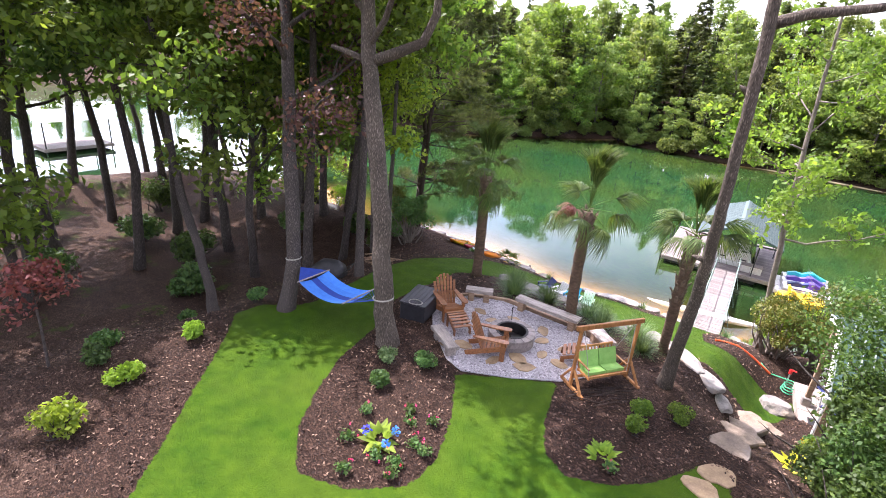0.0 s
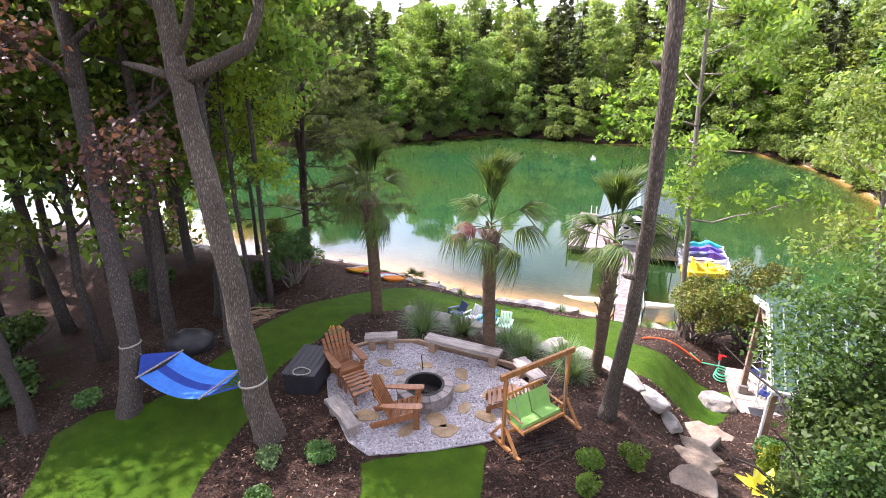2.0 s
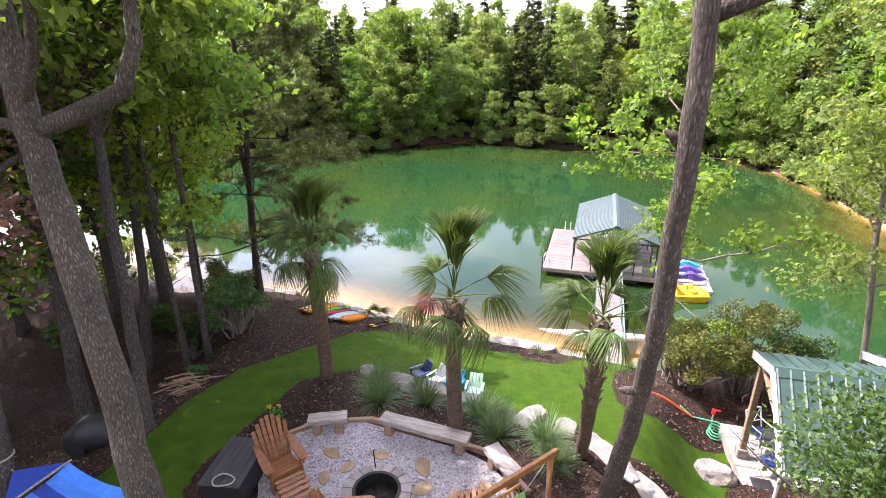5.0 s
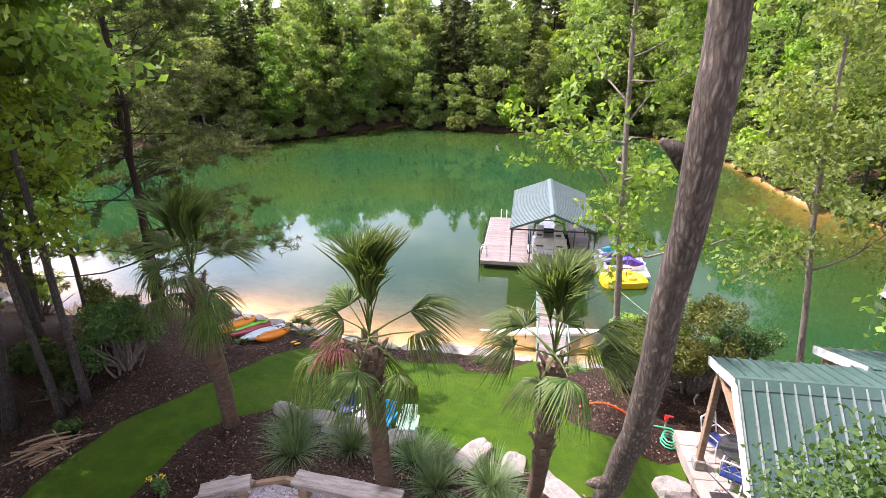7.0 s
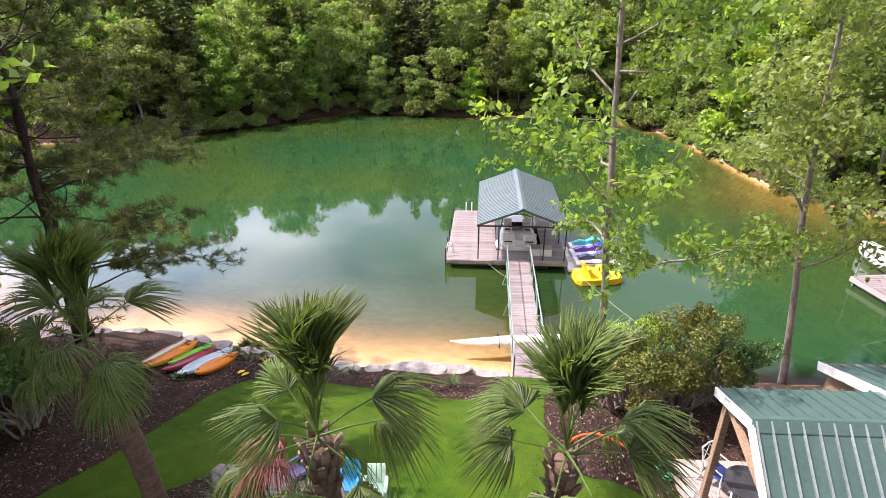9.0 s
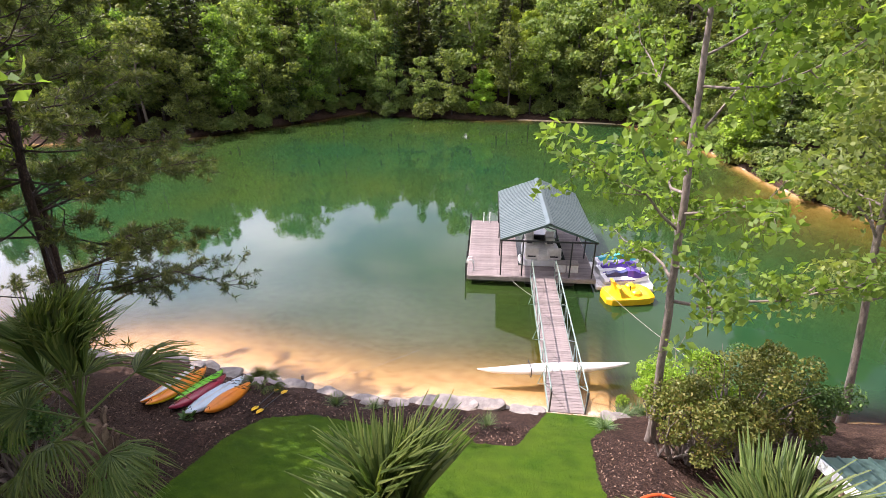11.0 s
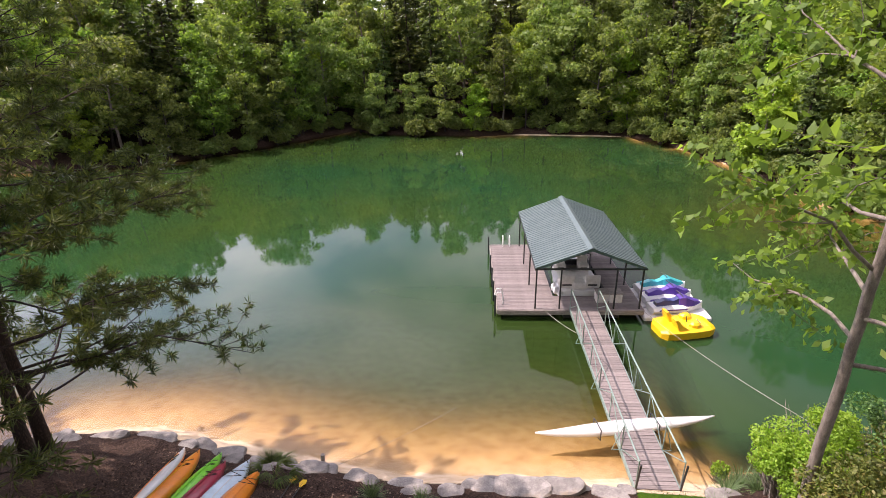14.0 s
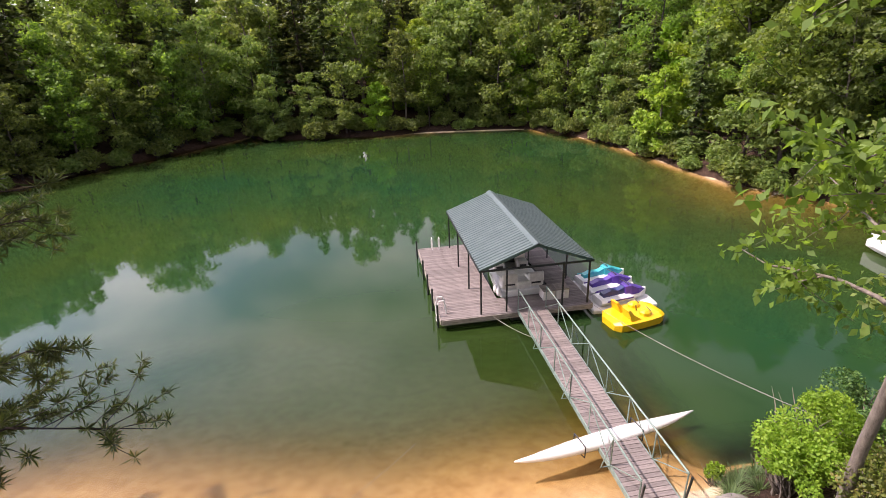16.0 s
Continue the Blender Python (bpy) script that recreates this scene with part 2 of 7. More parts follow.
GELCOAT = surface("white_gelcoat", (0.74, 0.74, 0.73), (0.84, 0.84, 0.83), 2, 0.22, bump=0.0, spread=0.04, coat=0.5)
VINYL = surface("boat_vinyl", (0.55, 0.53, 0.48), (0.75, 0.73, 0.68), 6, 0.5, bump=0.2)
BLACK = surface("black_plastic", (0.01, 0.01, 0.012), (0.04, 0.04, 0.045), 6, 0.45, bump=0.1)
STEEL = surface("galvanised", (0.28, 0.33, 0.31), (0.46, 0.52, 0.49), 8, 0.4, metal=0.6, bump=0.1)
GREENSTEEL = surface("green_grey_rail", (0.15, 0.22, 0.19), (0.28, 0.36, 0.32), 6, 0.45, metal=0.3, bump=0.1)
DARKSTEEL = surface("dark_post", (0.015, 0.018, 0.018), (0.05, 0.055, 0.055), 6, 0.45, metal=0.4, bump=0.1)
CONCRETE = surface("concrete", (0.22, 0.185, 0.165), (0.42, 0.37, 0.33), 2.5, 0.85, bump=0.3, depth=0.01, wear=(0.27, 0.22, 0.19))
ROPE = surface("rope", (0.22, 0.21, 0.18), (0.40, 0.38, 0.33), 30, 0.9, bump=0.3)


def plastic(name, c, rough=0.32):
    return surface(name, tuple(v * 0.82 for v in c), tuple(min(v * 1.08, 0.9) for v in c), 3, rough, bump=0.05, spread=0.06, coat=0.15)


ORANGE, YELLOW, LIME = plastic("orange_plastic", (0.86, 0.26, 0.02)), plastic("yellow_plastic", (0.86, 0.52, 0.01)), plastic("lime_plastic", (0.16, 0.62, 0.03))
MAROON, PALEBLUE, NAVY = plastic("maroon_plastic", (0.33, 0.02, 0.05)), plastic("pale_blue_plastic", (0.55, 0.70, 0.80)), plastic("navy_plastic", (0.02, 0.035, 0.16))
TEAL, PURPLE, CYAN = plastic("teal_plastic", (0.02, 0.42, 0.48)), plastic("purple_plastic", (0.10, 0.05, 0.33)), plastic("cyan_plastic", (0.01, 0.42, 0.72))
RED, HOSEGREEN, HOSEORANGE = plastic("red_plastic", (0.65, 0.03, 0.03)), plastic("green_hose", (0.05, 0.42, 0.22)), plastic("orange_hose", (0.75, 0.11, 0.03))
MINT = plastic("mint_plastic", (0.55, 0.80, 0.60))
CUSHION = surface("green_canvas", (0.20, 0.42, 0.09), (0.30, 0.55, 0.15), 5, 0.85, bump=0.3, depth=0.006)
HAMMOCK_A = surface("blue_canvas", (0.03, 0.17, 0.66), (0.06, 0.26, 0.80), 7, 0.75, bump=0.2, depth=0.004)
HAMMOCK_B = surface("navy_canvas", (0.008, 0.03, 0.24), (0.015, 0.06, 0.34), 7, 0.75, bump=0.2, depth=0.004)


# ---- mesh helpers ----
class Shape:
    """Gathers corners and faces for one mesh."""

    def __init__(self):
        self.v, self.f = [], []

    def add(self, verts, faces):
        k = len(self.v)
        self.v.extend([tuple(p) for p in verts])
        self.f.extend([tuple(k + i for i in face) for face in faces])
        return self

    def box(self, size, at=(0, 0, 0), turn=None, edge=0.0):
        hx, hy, hz = (s / 2 for s in size)
        m = Matrix.Translation(at) @ (turn if turn else Matrix())
        if edge:
            bm = bmesh.new()
            bmesh.ops.create_cube(bm, size=1, matrix=Matrix.Diagonal((*size, 1)))
            bmesh.ops.bevel(bm, geom=bm.edges[:], offset=min(edge, min(size) * 0.45), segments=1, affect="EDGES")
            bm.verts.index_update()
            self.add([m @ v.co for v in bm.verts], [[v.index for v in f.verts] for f in bm.faces])
            bm.free()
            return self
        p = [m @ Vector((a * hx, b * hy, c * hz)) for a in (-1, 1) for b in (-1, 1) for c in (-1, 1)]
        return self.add(p, [(0, 1, 3, 2), (4, 6, 7, 5), (0, 4, 5, 1), (2, 3, 7, 6), (0, 2, 6, 4), (1, 5, 7, 3)])

    def beam(self, a, b, w, h, edge=0.0):
        """A straight bar of w across and h high between two points."""
        a, b = Vector(a), Vector(b)
        turn = (b - a).to_track_quat("X", "Z").to_matrix().to_4x4()
        return self.box(((b - a).length, w, h), (a + b) / 2, turn, edge)

    def tube(self, pts, radii, seg=8, cap=True, wob=0.0, rng=None):
        pts = [Vector(p) for p in pts]
        if isinstance(radii, (int, float)):
            radii = [radii] * len(pts)
        ring, faces, up = [], [], None
        for i, p in enumerate(pts):
            d = (pts[min(i + 1, len(pts) - 1)] - pts[max(i - 1, 0)]).normalized()
            side = d.cross(up if up else (Vector((0, 1, 0)) if abs(d.y) < 0.9 else Vector((1, 0, 0))))
            side.normalize()
            up = side.cross(d)
            for k in range(seg):
                a = 2 * math.pi * k / seg
                r = radii[i] * (1 + (rng.uniform(-wob, wob) if rng else 0))
                ring.append(p + r * (math.cos(a) * side + math.sin(a) * up))
        for i in range(len(pts) - 1):
            for k in range(seg):
                k2 = (k + 1) % seg
                faces.append((i * seg + k, i * seg + k2, (i + 1) * seg + k2, (i + 1) * seg + k))
        if cap:
            faces += [tuple(range(seg))[::-1], tuple((len(pts) - 1) * seg + k for k in range(seg))]
        return self.add(ring, faces)

    def loft(self, rings, cap=True):
        """Skins closed rings that have one number of points."""
        n, flat = len(rings[0]), [p for r in rings for p in r]
        faces = [(i * n + k, i * n + (k + 1) % n, (i + 1) * n + (k + 1) % n, (i + 1) * n + k) for i in range(len(rings) - 1) for k in range(n)]
        if cap:
            faces += [tuple(range(n))[::-1], tuple((len(rings) - 1) * n + k for k in range(n))]
        return self.add(flat, faces)

    def mesh(self, name, material, smooth=False):
        me = bpy.data.meshes.new(name)
        me.from_pydata(self.v, [], self.f)
        bm = bmesh.new()
        bm.from_mesh(me)
        bmesh.ops.recalc_face_normals(bm, faces=bm.faces)
        bm.to_mesh(me)
        bm.free()
        me.materials.append(material)
        if smooth:
            me.polygons.foreach_set("use_smooth", [True] * len(me.polygons))
        return me


def part(name, shape, material, parent, label="", smooth=False):
    ob = new(name, shape.mesh(name, material, smooth) if isinstance(shape, Shape) else shape)
    ob.parent = parent
    return tagged(ob, label)


def thing(name, at, turn, label, category, group="", kind=""):
    """An empty at the base of a thing; its parts are built round (0, 0, 0)."""
    ob = new(name)
    ob.matrix_world = pose(*at, 0, 0, turn)
    return tagged(ob, label, category, group, kind)


def faces_mesh(name, corners, material, smooth=False):
    """A mesh of loose polygons from an array (faces, corners, 3)."""
    nf, nc, _ = corners.shape
    me = bpy.data.meshes.new(name)
    me.vertices.add(nf * nc)
    me.vertices.foreach_set("co", corners.astype(np.float32).ravel())
    me.loops.add(nf * nc)
    me.loops.foreach_set("vertex_index", np.arange(nf * nc, dtype=np.int32))
    me.polygons.add(nf)
    me.polygons.foreach_set("loop_start", np.arange(0, nf * nc, nc, dtype=np.int32))
    me.polygons.foreach_set("loop_total", np.full(nf, nc, dtype=np.int32))
    me.update(calc_edges=True)
    me.validate()
    me.materials.append(material)
    return me


def unit(v):
    return v / (np.linalg.norm(v, axis=-1, keepdims=True) + 1e-9)


def leaf_cards(centres, size, rng, long=1.5, flat=0.0, away=None):
    """Pointed leaves, each a four-cornered blade, about the centres."""
    n = len(centres)
    nrm = rng.normal(size=(n, 3))
    nrm[:, 2] += flat
    if away is not None:
        nrm += away
    nrm = unit(nrm)
    u = unit(np.cross(nrm, rng.normal(size=(n, 3))))
    w = np.cross(nrm, u)
    s = (size * rng.uniform(0.65, 1.35, n))[:, None]
    dip = nrm * s * 0.18
    return np.stack([centres - u * s * long / 2 - dip, centres + w * s * 0.42, centres + u * s * long / 2 - dip, centres - w * s * 0.42], 1)


def blades(base, way, length, width, droop, rng, steps=3):
    """Long thin arching blades: arrays of base points and directions; joined strips."""
    n = len(base)
    side = unit(np.cross(way, np.array([0, 0, 1.0])) + rng.normal(0, 0.05, (n, 3)))
    out, last = [], None
    for i in range(steps + 1):
        f = i / steps
        p = base + way * (length * f)[:, None] - np.array([0, 0, 1.0]) * (droop * f * f)[:, None]
        w = (width * (1 - f * 0.92))[:, None] * side * 0.5
        if last is not None:
            out.append(np.stack([last[0], last[1], p + w, p - w], 1))
        last = (p - w, p + w)
    return np.concatenate(out)


def limb(start, way, length, r0, r1, rng, steps=5, bend=0.25, lift=0.0):
    pts, radii, p, d = [Vector(start)], [r0], Vector(start), Vector(way).normalized()
    for i in range(steps):
        d = (d + Vector(rng.normal(0, bend, 3)) + Vector((0, 0, lift))).normalized()
        p = p + d * (length / steps)
        pts.append(p.copy())
        radii.append(r0 + (r1 - r0) * (i + 1) / steps)
    return pts, radii


def along(pts, radii, f):
    k = min(int(f * (len(pts) - 1)), len(pts) - 2)
    u = f * (len(pts) - 1) - k
    return Vector(pts[k]).lerp(Vector(pts[k + 1]), u), radii[k] * (1 - u) + radii[k + 1] * u


def broadleaf(seed, trunk, radii, limbs, reach, leaves, size, clump=0.9, low=0.35, lift=0.05, twigs=3, seg=9, high=1.0):
    """Trunk and crown meshes of a broad-leaved tree whose trunk follows the given points."""
    rng = np.random.default_rng(seed)
    wood, centres = Shape(), []
    fine, fr = [], []
    for i in range(len(trunk) - 1):
        for j in range(4):
            f = j / 4
            fine.append(Vector(trunk[i]).lerp(Vector(trunk[i + 1]), f) + Vector((*rng.normal(0, radii[i] * 0.10, 2), 0)) * (1 if i + j else 0))
            fr.append(radii[i] + (radii[i + 1] - radii[i]) * f)
    fine.append(Vector(trunk[-1]))
    fr.append(radii[-1])
    fr[0] *= 1.45
    fr[1] *= 1.12
    wood.tube(fine, fr, seg, wob=0.05, rng=rng)
    for k in range(limbs):
        f = low + (high - low) * (k + 0.5) / limbs
        p, r = along(fine, fr, min(f, 0.999))
        a = k * 2.4 + rng.uniform(-0.5, 0.5)
        rise = rng.uniform(0.05, 0.8)
        long = reach * rng.uniform(0.6, 1.1) * (1.15 - 0.65 * max(0, (f - low) / (1.001 - low)))
        lp, lr = limb(p, (math.cos(a), math.sin(a), rise), long, r * 0.5, r * 0.1, rng, 5, 0.22, lift)
        wood.tube(lp, lr, 5, cap=False)
        for s in range(twigs):
            q, qr = along(lp, lr, rng.uniform(0.35, 0.98))
            tp, tr = limb(q, Vector(rng.normal(0, 1, 3)) + Vector((math.cos(a), math.sin(a), 0.3)), long * rng.uniform(0.25, 0.5), qr * 0.7, qr * 0.2, rng, 3, 0.3, lift)
            wood.tube(tp, tr, 4, cap=False)
            centres += [tuple(t) for t in tp[1:]]
        centres += [tuple(t) for t in lp[2:]]
    centres.append(tuple(fine[-1]))
    c = np.array(centres)
    pick = c[rng.integers(0, len(c), leaves)]
    ball = unit(rng.normal(size=(leaves, 3))) * (clump * rng.uniform(0.15, 1.0, (leaves, 1)) ** 0.7) * np.array([1.15, 1.15, 0.6])
    pos = pick + ball
    return wood, leaf_cards(pos, size, rng, 1.5, 0.35, ball / clump)


def conifer(seed, tall, radius, reach, whorls, tufts, needle, low=0.3):
    rng = np.random.default_rng(seed)
    wood, cards = Shape(), []
    pts = [Vector((rng.normal(0, 0.015) * i, rng.normal(0, 0.015) * i, tall * i / 10)) for i in range(11)]
    rad = [radius * (1 - 0.88 * i / 10) for i in range(11)]
    rad[0] *= 1.3
    wood.tube(pts, rad, 8, wob=0.05, rng=rng)
    for k in range(whorls):
        f = low + (1 - low) * (k + rng.uniform(0, 0.8)) / whorls
        p, r = along(pts, rad, min(f, 0.995))
        for b in range(int(rng.integers(2, 5))):
            a = rng.uniform(0, 2 * math.pi)
            long = reach * (1.1 - 0.85 * ((f - low) / (1 - low)) ** 1.3) * rng.uniform(0.55, 1.15)
            lp, lr = limb(p, (math.cos(a), math.sin(a), rng.uniform(-0.25, 0.3)), long, max(r * 0.32, 0.02), 0.008, rng, 5, 0.16, 0.03)
            wood.tube(lp, lr, 4, cap=False)
            n = max(2, int(tufts * long / reach))
            for t in rng.uniform(0.35, 1.0, n):
                q, qr = along(lp, lr, min(t, 0.99))
                swing_out = a + rng.choice([-1, 1]) * rng.uniform(0.3, 1.1)
                tp, tr = limb(q, (math.cos(swing_out), math.sin(swing_out), rng.uniform(-0.25, 0.35)), long * rng.uniform(0.14, 0.3), 0.012, 0.005, rng, 3, 0.15, 0.04)
                wood.tube(tp, tr, 3, cap=False)
                g = np.repeat(rng.uniform(0.35, 1.0, 7), 13)
                spots = np.array([tuple(along(tp, tr, min(v, 0.99))[0]) for v in g])
                way = unit(rng.normal(size=(len(g), 3)) + np.array([math.cos(swing_out), math.sin(swing_out), 0.35]) * 0.6)
                u = unit(np.cross(way, rng.normal(size=way.shape))) * needle * 0.085
                ln = (needle * rng.uniform(0.6, 1.2, len(g)))[:, None]
                cards.append(np.stack([spots - u * 0.4, spots + way * ln - u * 0.3, spots + way * ln * 0.5 + u], 1))
    return wood, np.concatenate(cards)


def plant_tree(name, at, turn, made, bark, leaf, label, category="tree", group="", crown_label=""):
    tree = thing(name, at, turn, label, category, group)
    part("trunk", made[0], bark, tree, smooth=True)
    part("crown", faces_mesh("crown", made[1], leaf), leaf, tree, crown_label)
    return tree


def boulder(size, seed, detail=3, rough=0.22, flat=0.0):
    rng = np.random.default_rng(seed)
    bm = bmesh.new()
    bmesh.ops.create_icosphere(bm, subdivisions=detail, radius=1)
    off = Vector(rng.uniform(-50, 50, 3))
    for v in bm.verts:
        k = noise.noise(v.co * 1.1 + off) * 0.8 + noise.noise(v.co * 2.7 + off) * 0.35 + noise.noise(v.co * 7 + off) * 0.10
        p = v.co * (1 + rough * 1.6 * k)
        p = Vector([max(-0.88, min(0.88, c)) if i != 2 else max(-0.6, min(0.74 - flat * 0.35, c)) for i, c in enumerate(p)])
        v.co = Vector([c * s * 0.7 for c, s in zip(p, size)])
    s = Shape()
    s.add([v.co for v in bm.verts], [[v.index for v in f.verts] for f in bm.faces])
    bm.free()
    return s


# ---- ground and water ----
WATER = -4.5
LAKE = [(-33, -60), (-33, 10), (-32, 18), (-28.5, 24), (-26.5, 26.5), (-24, 25.5), (-21, 24.3), (-17, 24.3), (-14, 26.4), (-11, 27.3), (-6, 27.2), (-2, 27.2),
        (1.3, 27.9), (4.4, 28.4), (6.6, 28.7), (8.2, 29.5), (11.5, 30.1), (15, 30.7), (20, 31.8), (40, 34), (75, 36), (75, 47), (40, 47), (30, 49), (25, 54), (21, 58.5), (19, 66),
        (16, 77), (9, 87), (-4, 86.5), (-15, 84), (-24.5, 83), (-29, 87.5), (-31, 82), (-34, 76), (-38, 69), (-42, 62), (-50, 58), (-65, 52), (-105, 50), (-110, -60)]


def sstep(a, b, v):
    q = np.clip((v - a) / (b - a), 0, 1)
    return q * q * (3 - 2 * q)


def inside_by(px, py, poly):
    """Signed distance to a closed outline: positive inside."""
    px, py = np.asarray(px, float), np.asarray(py, float)
    best = np.full(px.shape, 1e9)
    odd = np.zeros(px.shape, bool)
    for (ax, ay), (bx, by) in zip(poly, poly[1:] + poly[:1]):
        ex, ey = bx - ax, by - ay
        u = np.clip(((px - ax) * ex + (py - ay) * ey) / (ex * ex + ey * ey), 0, 1)
        best = np.minimum(best, np.hypot(px - ax - u * ex, py - ay - u * ey))
        crosses = ((ay > py) != (by > py)) & (px < ex * (py - ay) / (ey if abs(ey) > 1e-9 else 1e-9) + ax)
        odd ^= crosses
    return np.where(odd, best, -best)


def height(x, y):
    x, y = np.asarray(x, float), np.asarray(y, float)
    d = -inside_by(x, y, LAKE)
    near = np.interp(d, [-30, -12, -5, -2, 0, 0.6, 1.4, 3, 6, 9, 11, 13], [-7.5, -6.8, -5.7, -4.95, -4.55, -4.1, -3.5, -2.75, -1.55, -0.5, -0.08, 0])
    near = near - 1.8 * sstep(6.3, 8.2, x) * sstep(0.1, -2.2, d)
    near = near - 2.2 * sstep(-2.6, -8.5, x) * sstep(7, 12, d)
    near = near - 1.55 * sstep(7.2, 9.3, x) * sstep(13.2, 19, y) * sstep(3, 8, d)
    far = np.interp(d, [-30, -12, -4, -1.5, 0, 1.5, 20, 70, 160, 400], [-7.8, -7.4, -7.0, -5.9, -4.55, -3.9, 1.2, 8.5, 12.0, 14.0])
    # the silted shallows at the head of the cove
    silt = np.hypot(x - 23, y - 57)
    far = np.where(d < 0, np.maximum(far, -5.0 - 0.08 * silt), far)
    wfar = np.maximum(sstep(38, 46, y), sstep(-85, -95, x))
    return near * (1 - wfar) + far * wfar


LAWN_FRONT = [(4, -2), (2.07, 3.85), (0.53, 5.26), (-0.94, 6.57), (-2.29, 7.77), (-3.49, 8.6), (-3.49, 9.45), (-2.67, 10.02), (-2.49, 10.69), (-2.85, 12.17), (-0.57, 12.19), (0.0, 11.2), (0.56, 9.61),
              (1.36, 8.34), (2.25, 7.26), (3.28, 6.61), (4.31, 7.15), (4.97, 8.06), (4.87, 8.92), (4.16, 10.14), (3.07, 11.45), (4.08, 12.43), (5.1, 13.29), (5.69, 11.78), (6.28, 10.89), (6.95, 10.67),
              (7.71, 11.16), (8.33, 11.99), (8.83, 13.32), (9.35, 13.23), (9.64, 12.67), (9.43, 9.66), (9, -2)]
LAWN_LOW = [(-2.58, 10.96), (-3.07, 13.12), (-3.58, 14.45), (-3.62, 16.18), (-3.17, 17.82), (-3.31, 19.68), (-3.6, 21.5), (-3.5, 23), (-2.4, 23.9), (-0.3, 23.9), (1.1, 23.9), (2.2, 24.5), (2.8, 23.8),
            (3.9, 24.0), (4.4, 26.3), (4.6, 27.5), (5.9, 27.9), (6.7, 27.0), (5.9, 25.2), (6.1, 22.8), (6.6, 20.9), (7.3, 20.6), (8.4, 21.6), (9.75, 22.4), (9.62, 20.08), (9.29, 18.84),
            (8.35, 18.33), (7.12, 17.77), (6.46, 18.15), (5.32, 18.35), (4.37, 18.35), (2.76, 18.27), (0.85, 18.37), (-0.58, 18.19), (-1.13, 17.5), (-1.46, 16.64), (-1.2, 14.76), (-1.06, 13.04), (-0.56, 11.9), (-0.09, 11.01)]
PATIO = [(1.71, 12.21), (0.94, 12.73), (0.41, 13.25), (0.02, 13.72), (-0.01, 14.86), (0.31, 15.68), (1.5, 15.83), (3.73, 16.09), (4.58, 16.0), (5.54, 15.48), (5.51, 14.15), (5.1, 13.38), (4.17, 12.47), (3.1, 11.66), (2.48, 11.74)]


def z_at(x, y):
    return float(height(np.array([x]), np.array([y]))[0])


def on_ground(x, y, up=0.0):
    return (x, y, z_at(x, y) + up)


def grid_lines(lo, hi, step, ends):
    core = np.arange(lo, hi + 1e-6, step)
    left, right, s = [], [], step
    a, b = core[0], core[-1]
    while a > ends[0] or b < ends[1]:
        s = min(s * 1.16, 40)
        if a > ends[0]:
            a -= s
            left.insert(0, a)
        if b < ends[1]:
            b += s
            right.append(b)
    return np.concatenate([left, core, right])


def sheet(name, xs, ys, zs, extra, material):
    nx, ny = len(xs), len(ys)
    gx, gy = np.meshgrid(xs, ys, indexing="ij")
    me = bpy.data.meshes.new(name)
    idx = np.arange(nx * ny).reshape(nx, ny)
    quads = np.stack([idx[:-1, :-1], idx[1:, :-1], idx[1:, 1:], idx[:-1, 1:]], -1).reshape(-1, 4)
    me.vertices.add(nx * ny)
    me.vertices.foreach_set("co", np.stack([gx, gy, zs], -1).astype(np.float32).ravel())
    me.loops.add(quads.size)
    me.loops.foreach_set("vertex_index", quads.astype(np.int32).ravel())
    me.polygons.add(len(quads))
    me.polygons.foreach_set("loop_start", np.arange(0, quads.size, 4, dtype=np.int32))
    me.polygons.foreach_set("loop_total", np.full(len(quads), 4, dtype=np.int32))
    me.polygons.foreach_set("use_smooth", np.ones(len(quads), bool))
    for key, values in extra.items():
        me.attributes.new(key, "FLOAT", "POINT").data.foreach_set("value", values.astype(np.float32).ravel())
    me.update(calc_edges=True)
    me.materials.append(material)
    return new(name, me)


